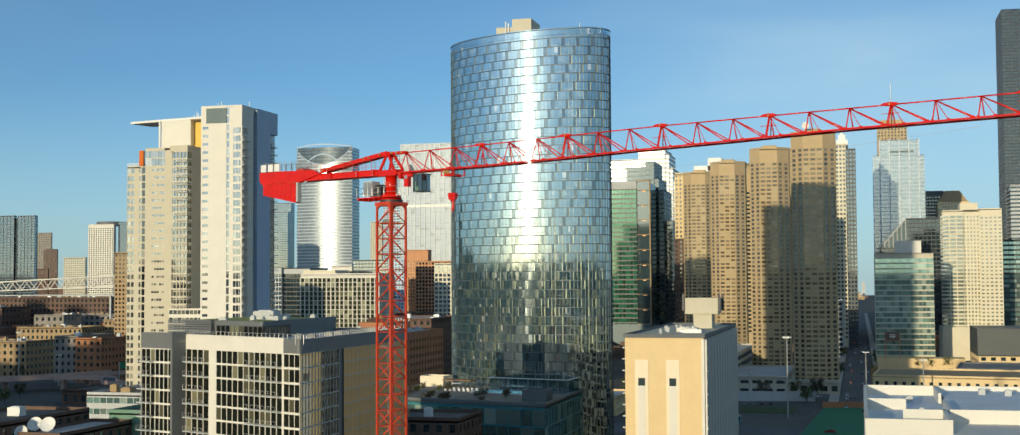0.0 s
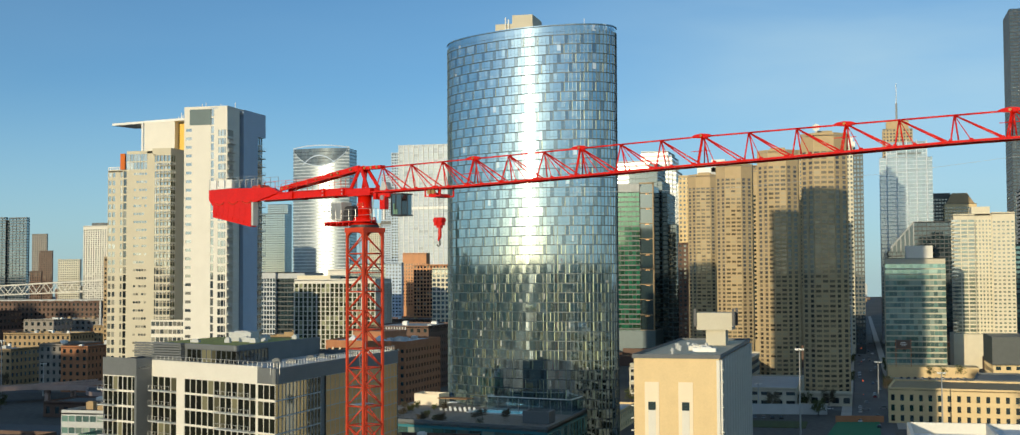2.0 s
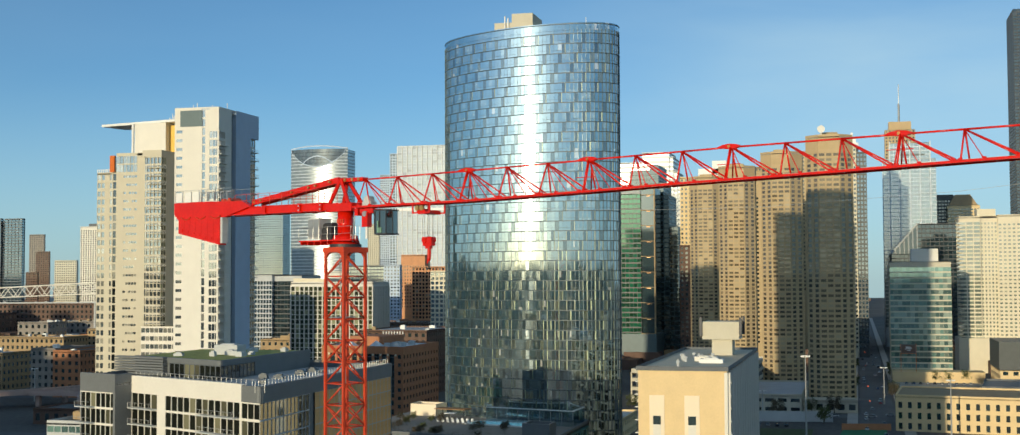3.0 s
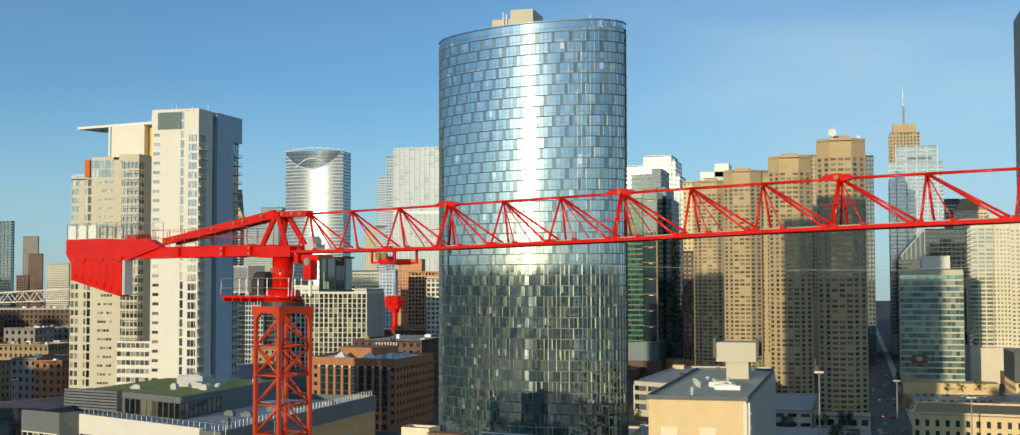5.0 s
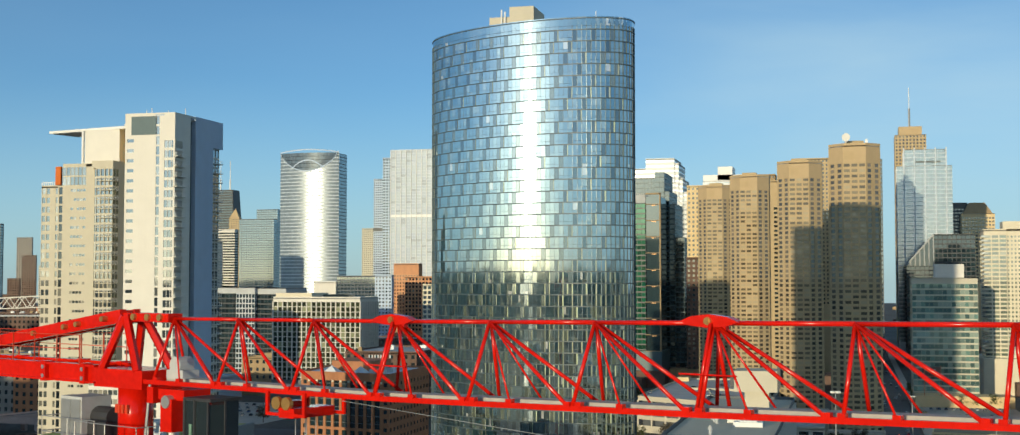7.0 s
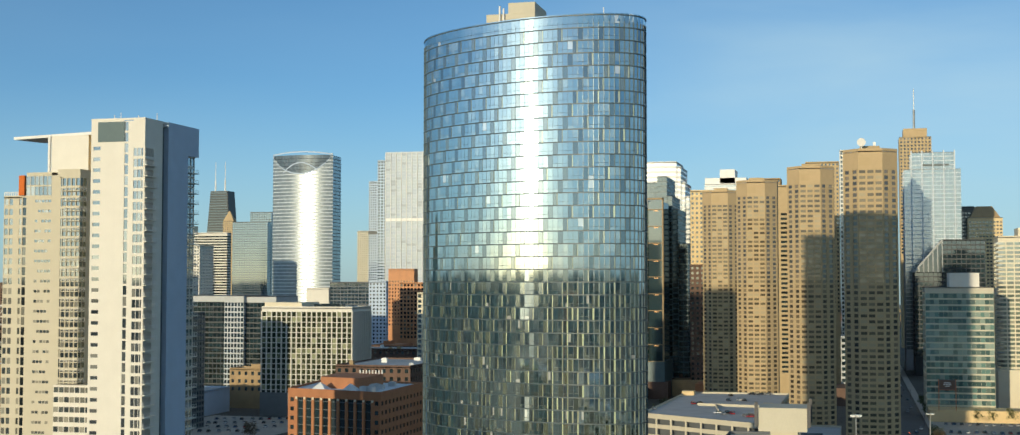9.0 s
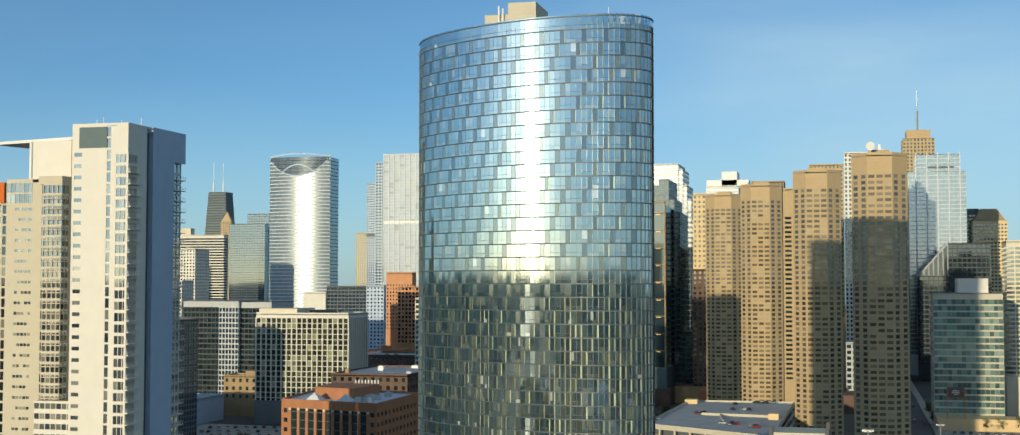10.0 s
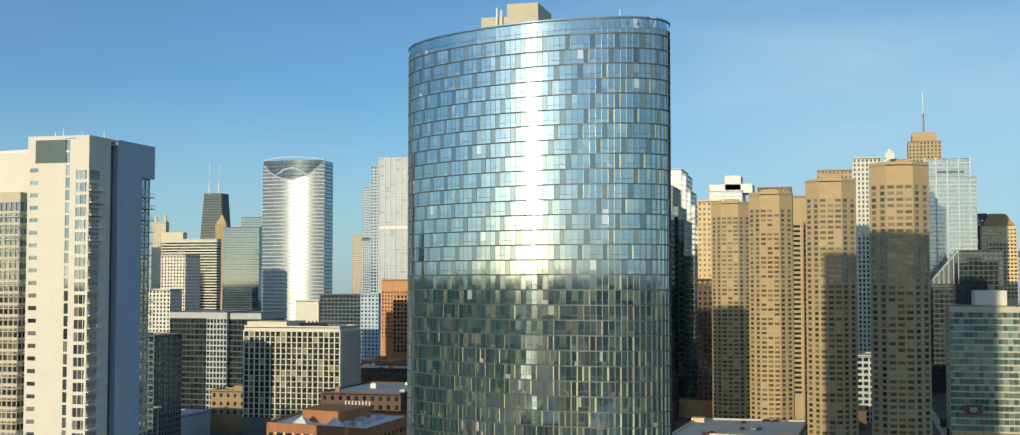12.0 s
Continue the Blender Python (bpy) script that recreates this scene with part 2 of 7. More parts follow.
M["glass_teal"] = glazing("teal_curtain_glass", dark=(0.08, 0.135, 0.125), blind=(0.34, 0.42, 0.36), share=0.5, gloss=0.26, tint=(0.6, 0.95, 0.95))
M["glass_green"] = glazing("green_curtain_glass", dark=(0.006, 0.05, 0.028), blind=(0.02, 0.11, 0.065), share=0.4, gloss=0.12, tint=(0.6, 1.0, 0.8))
M["glass_dark"] = glazing("black_curtain_glass", dark=(0.010, 0.019, 0.023), blind=(0.04, 0.055, 0.06), share=0.2, gloss=0.14, edge=0.3)
M["glass_silver"] = glazing("silver_tower_glass", dark=(0.09, 0.115, 0.13), blind=(0.18, 0.21, 0.23), share=0.4, gloss=0.30, edge=0.3, tint=(0.85, 0.94, 1.0), rough=0.08, second=0.035, second_rough=0.26, flat=0.8, mid=1.15)
M["glass_frost"] = glazing("frosted_lilac_glass", dark=(0.44, 0.49, 0.56), blind=(0.50, 0.54, 0.60), share=0.2, gloss=0.03, edge=0.12, rough=0.1, mid=1.06)
M["lens_glass"] = glazing("slate_lens_glass", dark=(0.10, 0.14, 0.19), blind=(0.14, 0.18, 0.23), share=0.4, gloss=0.02, edge=0.04, rough=0.35, mid=1.2)
M["glass_bow"] = glazing("bowed_silver_glass", dark=(0.10, 0.125, 0.14), blind=(0.18, 0.21, 0.23), share=0.4, gloss=0.17, edge=0.3, tint=(0.85, 0.94, 1.0), rough=0.31, mid=1.15)
M["glass_blind"] = glazing("blinded_tan_window_glass", dark=(0.10, 0.082, 0.056), blind=(0.45, 0.37, 0.24), share=0.40, gloss=0.05, edge=0.1, mid=1.5)
M["glass_olive"] = glazing("olive_window_glass", dark=(0.030, 0.034, 0.020), blind=(0.30, 0.31, 0.19), share=0.2, gloss=0.08, edge=0.1, mid=1.8)
M["glass_bay"] = glazing("pale_green_bay_glass", dark=(0.16, 0.19, 0.15), blind=(0.42, 0.42, 0.32), share=0.4, gloss=0.22, mid=1.4)
M["brass"] = surface("worn_brass", (0.62, 0.36, 0.12), rough=0.3, vary=0.2, metal=0.7)
M["dark_panel"] = surface("dark_slate_panel", (0.035, 0.042, 0.05), rough=0.4, vary=0.15)
def clear_glass(name):
    m, n, l, p = nodes_of(name)
    tr, gl, mx = n.new("ShaderNodeBsdfTransparent"), n.new("ShaderNodeBsdfGlossy"), n.new("ShaderNodeMixShader")
    tr.inputs["Color"].default_value = (0.80, 0.90, 0.92, 1)
    gl.inputs["Roughness"].default_value = 0.03
    mx.inputs["Fac"].default_value = 0.16
    l.new(tr.outputs[0], mx.inputs[1])
    l.new(gl.outputs[0], mx.inputs[2])
    l.new(mx.outputs[0], n["Material Output"].inputs["Surface"])
    return m


def lamp_glow(name, color, strength):
    m, n, l, p = nodes_of(name)
    p.inputs["Base Color"].default_value = (*color, 1)
    p.inputs["Emission Color"].default_value = (*color, 1)
    p.inputs["Emission Strength"].default_value = strength
    return m


M["warm_lamp"] = lamp_glow("warm_lamp", (1.0, 0.50, 0.18), 1.1)
M["clear_glass"] = clear_glass("clear_screen_glass")
M["brick_orange"] = surface("orange_brick", (0.58, 0.29, 0.15), vary=0.14, fine=6)
# grey with the blue cast of shade put into the colour
M["shade_grey"] = surface("blue_shade_grey_panel", (0.47, 0.56, 0.69), vary=0.06, streak=0.05)
M["slate"] = surface("dark_slate_edge", (0.085, 0.095, 0.095), rough=0.45, vary=0.12)
M["cool_white"] = surface("cool_white_cladding", (0.62, 0.67, 0.72), vary=0.06, streak=0.04)
M["slate_teal"] = surface("slate_teal_panel", (0.085, 0.135, 0.15), rough=0.4, vary=0.1)
# for the unseen blocks; kept pale to brighten the oval tower's lower reflections
M["hazy_city"] = surface("hazy_city_walls", (0.27, 0.31, 0.27), vary=0.3, scale=0.02, fine=0.2)
M["glass_bronze"] = glazing("bronze_glass", dark=(0.05, 0.028, 0.012), blind=(0.16, 0.10, 0.05), share=0.5, gloss=0.12)


# ---- mesh tools ----
class Shape:
    """Gathers faces for one mesh."""

    def __init__(self):
        self.v, self.f = [], []

    def face(self, *pts):
        k = len(self.v)
        self.v.extend(pts)
        self.f.append(tuple(range(k, k + len(pts))))

    def box(self, x0, x1, y0, y1, z0, z1):
        k = len(self.v)
        self.v += [(x0, y0, z0), (x1, y0, z0), (x1, y1, z0), (x0, y1, z0), (x0, y0, z1), (x1, y0, z1), (x1, y1, z1), (x0, y1, z1)]
        self.f += [tuple(k + i for i in q) for q in ((3, 2, 1, 0), (4, 5, 6, 7), (0, 1, 5, 4), (1, 2, 6, 5), (2, 3, 7, 6), (3, 0, 4, 7))]
        return self

    def prism(self, poly, z0, z1):
        n, k = len(poly), len(self.v)
        self.v += [(x, y, z0) for x, y in poly] + [(x, y, z1) for x, y in poly]
        self.f += [tuple(k + i for i in reversed(range(n))), tuple(k + n + i for i in range(n))]
        self.f += [(k + i, k + (i + 1) % n, k + n + (i + 1) % n, k + n + i) for i in range(n)]
        return self

    def slab(self, p0, p1, back, z0, z1, front=0.0):
        """A bar along the plan line p0 to p1, reaching front metres out of it and back metres behind it."""
        dx, dy = p1[0] - p0[0], p1[1] - p0[1]
        ln = math.hypot(dx, dy)
        nx, ny = dy / ln, -dx / ln
        self.prism([(p0[0] + nx * front, p0[1] + ny * front), (p1[0] + nx * front, p1[1] + ny * front), (p1[0] - nx * back, p1[1] - ny * back), (p0[0] - nx * back, p0[1] - ny * back)], z0, z1)
        return self

    def tube(self, p, q, r, n=6, r2=None):
        p, q = Vector(p), Vector(q)
        w = (q - p).normalized()
        a = w.orthogonal().normalized()
        b = w.cross(a)
        k = len(self.v)
        for c, rr in ((p, r), (q, r if r2 is None else r2)):
            for i in range(n):
                t = 2 * math.pi * i / n
                self.v.append(tuple(c + rr * (math.cos(t) * a + math.sin(t) * b)))
        self.f += [(k + i, k + (i + 1) % n, k + n + (i + 1) % n, k + n + i) for i in range(n)]
        self.f += [tuple(k + i for i in reversed(range(n))), tuple(k + n + i for i in range(n))]
        return self

    def mesh(self, name, material, smooth=False):
        me = bpy.data.meshes.new(name)
        me.from_pydata(self.v, [], self.f)
        me.materials.append(material)
        if smooth:
            me.polygons.foreach_set("use_smooth", [True] * len(me.polygons))
        return me


def thing(name, label, category, base=(0, 0, 0), group="", turn=0.0):
    e = new(name)
    e.matrix_world = pose(*base, 0, 0, turn)
    e.empty_display_size = 0.5
    return tagged(e, label, category, group)


def part(name, shape, material, parent, label="", local=False, smooth=False, kind=""):
    """Links a shape as one mesh under a thing. Shapes are drawn in the world's metres unless local."""
    me = shape.mesh(name, material, smooth) if isinstance(shape, Shape) else shape
    o = new(name, me)
    o.parent = parent
    if not local and parent.parent is None:
        o.matrix_parent_inverse = parent.matrix_basis.inverted()
    if label or kind:
        tagged(o, label, kind=kind)
    return o


def pieces(name, me, spots, parent):
    """Objects of their own on one mesh, at the matrices given in the world."""
    inv = parent.matrix_basis.inverted()
    for m in spots:
        o = new(name, me)
        o.parent = parent
        o.matrix_parent_inverse = inv
        o.matrix_basis = m


# ---- facades ----
def facade(b, p0, p1, z0, z1, bay, storey, wf, hf, depth, wall, glass, count=0, low=0.0, skip=None, sill=0.5, name="window"):
    """A wall along the plan line p0 to p1 with recessed openings in bays and storeys. The first panes from the top are objects
    of their own, the rest one mesh. Returns nothing."""
    dx, dy = p1[0] - p0[0], p1[1] - p0[1]
    ln = math.hypot(dx, dy)
    ux, uy = dx / ln, dy / ln
    nx, ny = uy, -ux
    cols, rows = max(1, round(ln / bay)), max(1, round((z1 - z0) / storey))
    cw, ch = ln / cols, (z1 - z0) / rows
    ow, oh = cw * wf, ch * hf
    s = Shape()
    rest = Shape()
    spots = []
    turn = Matrix(((ux, -nx, 0, 0), (uy, -ny, 0, 0), (0, 0, 1, 0), (0, 0, 0, 1)))

    def at(u, z, d=0.0):
        return (p0[0] + ux * u - nx * d, p0[1] + uy * u - ny * d, z)

    for r in range(rows - 1, -1, -1):
        za, zb = z0 + r * ch, z0 + (r + 1) * ch
        if zb < low:
            s.face(at(0, z0), at(ln, z0), at(ln, zb), at(0, zb))
            break
        oa = za + (ch - oh) * sill
        ob = oa + oh
        for c in range(cols):
            u0, u1 = c * cw, (c + 1) * cw
            if skip and skip(c, rows - 1 - r, cols, rows):
                s.face(at(u0, za), at(u1, za), at(u1, zb), at(u0, zb))
                continue
            a, e = u0 + (cw - ow) / 2, u1 - (cw - ow) / 2
            s.face(at(u0, za), at(u1, za), at(u1, oa), at(u0, oa))
            s.face(at(u0, ob), at(u1, ob), at(u1, zb), at(u0, zb))
            if wf < 0.999:
                s.face(at(u0, oa), at(a, oa), at(a, ob), at(u0, ob))
                s.face(at(e, oa), at(u1, oa), at(u1, ob), at(e, ob))
                s.face(at(a, oa), at(a, oa, depth), at(a, ob, depth), at(a, ob))
                s.face(at(e, oa, depth), at(e, oa), at(e, ob), at(e, ob, depth))
            s.face(at(a, oa), at(e, oa), at(e, oa, depth), at(a, oa, depth))
            s.face(at(a, ob, depth), at(e, ob, depth), at(e, ob), at(a, ob))
            if len(spots) < count:
                x, y, z = at((a + e) / 2, (oa + ob) / 2, depth)
                spots.append(Matrix.Translation((x, y, z)) @ turn)
            else:
                rest.face(at(a, oa, depth), at(e, oa, depth), at(e, ob, depth), at(a, ob, depth))
    part("wall", s, wall, b)
    if spots:
        pane = Shape().box(-ow / 2, ow / 2, 0.0, 0.06, -oh / 2, oh / 2)
        pieces(name, pane.mesh(name, glass), spots, b)
    if rest.f:
        part("panes", rest, glass, b, kind="stuff")


def ring(poly, z0, z1, t=0.4):
    """A closed parapet along a plan polygon."""
    n, s = len(poly), Shape()
    cx, cy = sum(p[0] for p in poly) / n, sum(p[1] for p in poly) / n
    inner = [(x + (cx - x) * t / max(1.0, math.hypot(cx - x, cy - y)) * 1.3, y + (cy - y) * t / max(1.0, math.hypot(cx - x, cy - y)) * 1.3) for x, y in poly]
    s.v = [(x, y, z0) for x, y in poly] + [(x, y, z1) for x, y in poly] + [(x, y, z1) for x, y in inner] + [(x, y, z0) for x, y in inner]
    for i in range(n):
        j = (i + 1) % n
        for k in range(3):
            s.f.append((k * n + i, k * n + j, (k + 1) * n + j, (k + 1) * n + i))
    return s


def block(name, label, poly, z1, wall, glass, bay=3.2, storey=3.3, wf=0.6, hf=0.55, depth=0.25, count=60, z0=0.0, low=0.0,
          roof="roof", rim=0.9, b=None, eye=(-20, 90), skip=None, blank=(), sill=0.5, top=0.0, category="building", crown=None):
    """A building on a plan polygon (anticlockwise). Sides turned to the eye get openings, the others stay plain. top: a plain band
    under the roof; rim: the parapet's height."""
    n = len(poly)
    if b is None:
        cx, cy = sum(p[0] for p in poly) / n, sum(p[1] for p in poly) / n
        b = thing(name, label, category, (cx, cy, z0))
    seen = []
    for i in range(n):
        p, q = poly[i], poly[(i + 1) % n]
        nx, ny = q[1] - p[1], p[0] - q[0]
        mx, my = (p[0] + q[0]) / 2, (p[1] + q[1]) / 2
        if (eye[0] - mx) * nx + (eye[1] - my) * ny > 0 and i not in blank:
            seen.append((p, q))
        else:
            w = Shape()
            w.face((*p, z0), (*q, z0), (*q, z1), (*p, z1))
            part("wall", w, M[wall], b)
    for p, q in seen:
        facade(b, p, q, z0, z1 - top, bay, storey, wf, hf, depth, M[wall], M[glass], int(count * 0.40) // max(1, len(seen)), low, skip, sill)
        if top:
            w = Shape()
            w.face((*p, z1 - top), (*q, z1 - top), (*q, z1), (*p, z1))
            part("top_band", w, M[crown or wall], b)
    deck = Shape().prism([p for p in poly], z1 - 0.5, z1 - 0.02)
    part("roof", deck, M[roof], b)
    if rim:
        part("parapet", ring(poly, z1, z1 + rim), M[crown or wall], b)
    return b


def rect(x0, x1, y0, y1):
    return [(x0, y0), (x1, y0), (x1, y1), (x0, y1)]


def plant(b, x, y, z, sx=3.0, sy=3.0, sz=2.0, m="light_grey", name="roof_unit"):
    """A machine box on a roof, with bevelled top and a raised hood."""
    s = Shape()
    a, c = sx / 2, sy / 2
    for k, zz in ((1.0, z), (1.0, z + sz * 0.9), (0.96, z + sz), (0.6, z + sz), (0.6, z + sz + 0.22)):
        s.v += [(x - a * k, y - c * k, zz), (x + a * k, y - c * k, zz), (x + a * k, y + c * k, zz), (x - a * k, y + c * k, zz)]
    for k in range(4):
        s.f += [(4 * k + i, 4 * k + (i + 1) % 4, 4 * k + 4 + (i + 1) % 4, 4 * k + 4 + i) for i in range(4)]
    s.f += [(3, 2, 1, 0), (16, 17, 18, 19)]
    part(name, s, M[m], b)


# ---- ground ----
g = Shape()
g.face((-6000, -3000, 0), (6000, -3000, 0), (6000, 7000, 0), (-6000, 7000, 0))
tagged(new("ground", g.mesh("ground", M["ground"])), "dark city ground of asphalt yards and lots", "ground", kind="structure")


def road(label, pts, width, z=0.05, m="asphalt", name="road"):
    s = Shape()
    for (x0, y0), (x1, y1) in zip(pts, pts[1:]):
        ln = math.hypot(x1 - x0, y1 - y0)
        nx, ny = (y1 - y0) / ln * width / 2, -(x1 - x0) / ln * width / 2
        s.face((x0 + nx, y0 + ny, z), (x1 + nx, y1 + ny, z), (x1 - nx, y1 - ny, z), (x0 - nx, y0 - ny, z))
    return tagged(new(name, s.mesh(name, M[m])), label, "road" if name == "road" else name, kind="structure")


road("long straight asphalt street running between the towers", [(-1, 120), (-1, 4500)], 18)
road("asphalt cross street before the tan towers", [(-420, 730), (160, 730)], 16, 0.058)
road("asphalt cross street behind the brick office", [(-700, 745), (-130, 745)], 14, 0.054)
road("wide sunken asphalt motorway lanes", [(-500, 560), (-200, 560), (-60, 560), (160, 560)], 34, 0.062)
road("concrete pavement beside the street", [(12, 640), (12, 2500)], 5, 0.12, "pavement", "pavement")
road("concrete pavement under the tan towers", [(-13, 640), (-13, 2500)], 5, 0.12, "pavement", "pavement")

# ---- the oval glass tower ----
TC, TA, TB, TPHI, TZ = (-109.02, 447.44), 32.37, 14.85, 0.405, 144.8
# second value: added turn of each pane that steers where the sun's glint falls
LEAN_OUT, GLINT_YAW = 0.0048, -0.27


def oval(t, off=0.0):
    c, s = math.cos(t), math.sin(t)
    u, v = (TA + off) * c, (TB + off) * s
    return (TC[0] + u * math.cos(TPHI) + v * math.sin(TPHI), TC[1] - u * math.sin(TPHI) + v * math.cos(TPHI))


def even(points, step):
    """Points at even steps along a plan line."""
    out, need = [points[0]], step
    for (x0, y0), (x1, y1) in zip(points, points[1:]):
        ln = math.hypot(x1 - x0, y1 - y0)
        at = 0.0
        while ln - at >= need:
            at += need
            out.append((x0 + (x1 - x0) * at / ln, y0 + (y1 - y0) * at / ln))
            need = step
        need -= ln - at
    return out


def oval_tower():
    b = thing("glass_tower", "tall oval blue-glass apartment tower with staggered grey panels", "skyscraper", (*TC, 0))
    front = even([oval(math.pi * (0.97 + k * 0.0005)) for k in range(2400)], 1.22)
    cells = len(front) - 1
    floors, h = 49, TZ / 49
    core = Shape()
    ring = [oval(2 * math.pi * k / 160, -0.36) for k in range(160)]
    core.prism(ring, 0, TZ - 1.0)
    part("core", core, M["mullion"], b, "slate-grey mullion grid behind the panes")
    rng = random.Random(4)
    upright = [rng.random() < 0.34 for i in range(cells)]
    near_glass, near_panel, glass, panel, strip, line = [], [], Shape(), Shape(), Shape(), Shape()
    post = []
    unit = Shape().box(-0.575, 0.575, 0, 0.06, -1.37, -0.60).box(-0.575, -0.02, 0, 0.06, -0.54, 1.37).box(0.02, 0.575, 0, 0.06, -0.54, 1.37)
    for i in range(cells):
        p, q = front[i], front[i + 1]
        dx, dy = (q[0] - p[0]) / 1.22, (q[1] - p[1]) / 1.22
        ln = math.hypot(dx, dy)
        dx, dy = dx / ln, dy / ln
        nx, ny = dy, -dx
        mx, my = (p[0] + q[0]) / 2, (p[1] + q[1]) / 2
        turn = Matrix(((dx, -nx, 0, 0), (dy, -ny, 0, 0), (0, 0, 1, 0), (0, 0, 0, 1)))
        glint_yaw = GLINT_YAW * min(1.0, max(0.0, (66 - i) / 14), max(0.0, (i - 6) / 8))
        for f in range(1, floors):
            za, zb = f * h + 0.10, (f + 1) * h - 0.10
            solid = (i - f) % 4 == 0 and f < floors - 1
            near = 20 <= f <= 25 and 16 <= i <= 61
            t1, t2 = rng.gauss(glint_yaw, 0.014), rng.gauss(LEAN_OUT, 0.0009)
            if solid:
                if near:
                    near_panel.append(Matrix.Translation((mx, my, (za + zb) / 2)) @ turn @ Matrix.Rotation(-glint_yaw, 4, "Z"))
                odd = rng.random()
                for sh, ua, ub in (((panel, -0.575, 0.14), (strip, 0.20, 0.575)) if near or odd < 0.30 else ((panel, -0.575, 0.30), (strip, 0.34, 0.575)) if odd < 0.5 else ((panel, -0.575, 0.575),)):
                    if not near or sh is strip:
                        sh.face(*[(mx + dx * u + nx * u * glint_yaw, my + dy * u + ny * u * glint_yaw, z) for u, z in ((ua, za), (ub, za), (ub, zb), (ua, zb))])
                continue
            tall = f < 28 and upright[i] and rng.random() < 0.85
            if near and not tall:
                m = Matrix.Translation((mx, my, (za + zb) / 2)) @ turn @ Matrix.Rotation(-t1, 4, "Z") @ Matrix.Rotation(t2, 4, "X")
                near_glass.append(m)
                continue
            e, zm = 0.035, za + 0.82
            halves = ((-0.575, -0.02), (0.02, 0.575)) if f < 27 else ((-0.575, 0.575),)
            if tall:
                halves = ((-0.575, -0.10), (-0.06, 0.20))
                strip.face(*[(mx + dx * u + nx * u * glint_yaw, my + dy * u + ny * u * glint_yaw, z) for u, z in ((0.26, za), (0.575, za), (0.575, zb), (0.26, zb))])
            for lo, hi in ((za, zm - 0.03), (zm + 0.03, zb)):
                for ua, ub in halves:
                    pts = []
                    for u, z in ((ua, lo), (ub, lo), (ub, hi), (ua, hi)):
                        o = u * t1 + (z - (za + zb) / 2) * t2
                        pts.append((mx + dx * u + nx * o, my + dy * u + ny * o, z))
                    glass.face(*pts)
        post.append(Matrix.Translation((p[0], p[1], 0)) @ turn)
        for f in range(1, floors + 1):
            line.slab(p, q, 0.3, f * h - 0.16, f * h + 0.06, 0.20)
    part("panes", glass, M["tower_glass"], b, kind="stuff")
    part("infill_panel", panel, M["infill"], b, kind="stuff")
    part("floor_line", line, M["alu"], b, kind="stuff")
    part("pale_strip", strip, M["pale_strip"], b, kind="stuff")
    pieces("mullion", Shape().box(-0.03, 0.03, -0.16, 0.20, 3.0, TZ - 1.6).mesh("mullion", M["alu"]), post, b)
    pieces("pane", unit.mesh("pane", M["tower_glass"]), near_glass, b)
    pieces("infill_panel", Shape().box(-0.575, 0.14, 0, 0.05, -1.38, 1.38).mesh("infill_panel", M["infill"]), near_panel, b)
    # crown: a band of taller glass above the top storey, and the machine house
    crown = Shape()
    for i in range(cells):
        p, q = front[i], front[i + 1]
        mx, my = (p[0] + q[0]) / 2, (p[1] + q[1]) / 2
        dx, dy = (q[0] - p[0]) / 2.12, (q[1] - p[1]) / 2.12
        glint_yaw = GLINT_YAW * min(1.0, max(0.0, (66 - i) / 14), max(0.0, (i - 6) / 8))
        ox, oy = dy * glint_yaw, -dx * glint_yaw
        crown.slab((mx - dx - ox, my - dy - oy), (mx + dx + ox, my + dy + oy), 0.06, TZ - 1.55, TZ + 0.35, 0.0)
    part("crown_glass", crown, M["tower_glass"], b)
    part("roof", Shape().prism([oval(2 * math.pi * k / 120, -0.4) for k in range(120)], TZ - 1.0, TZ - 0.7), M["roof"], b)
    pent = Shape().box(-120.2, -107.7, 447, 460, TZ - 0.7, TZ + 4.9)
    pent.box(-114.5, -107.7, 446.9, 460, TZ + 4.9, TZ + 7.6)
    part("machine_house", pent, M["grey_beige"], b, "stepped tan machine house on the roof")
    for x, h in ((-116.6, 6.8), (-115.6, 6.2)):
        part("flue", Shape().tube((x, 446.4, TZ - 0.7), (x, 446.4, TZ + h), 0.22, 10), M["white_paint"], b, "white flue pipe")
    part("antenna", Shape().tube((-88, 434, TZ - 0.7), (-88, 434, TZ + 2.6), 0.10, 6), M["white_paint"], b)
    part("davit", Shape().tube((-134, 453, TZ - 0.7), (-134, 453, TZ + 1.4), 0.12, 6).tube((-136.5, 453.5, TZ + 1.5), (-132, 452.6, TZ + 1.0), 0.14, 6), M["white_paint"], b, "white window-washing davit")
    return b


oval_tower()


# ---- podium of the oval tower ----
PODIUM = [(-150, 393), (-87, 375), (-87, 446), (-150, 456)]
pod = block("podium", "teal glass podium with a pool terrace on its roof", PODIUM, 26.0, "teal_panel", "glass_teal", 4.2, 4.6, 0.96, 0.9, 0.1, 80, low=4, rim=0.0, roof="brick_grey", top=1.0)
s = Shape()
for p, q in zip(PODIUM, PODIUM[1:]):
    s.slab(p, q, 0.5, 26.0, 26.9, 0.06)
part("coping", s, M["grey_panel"], pod)

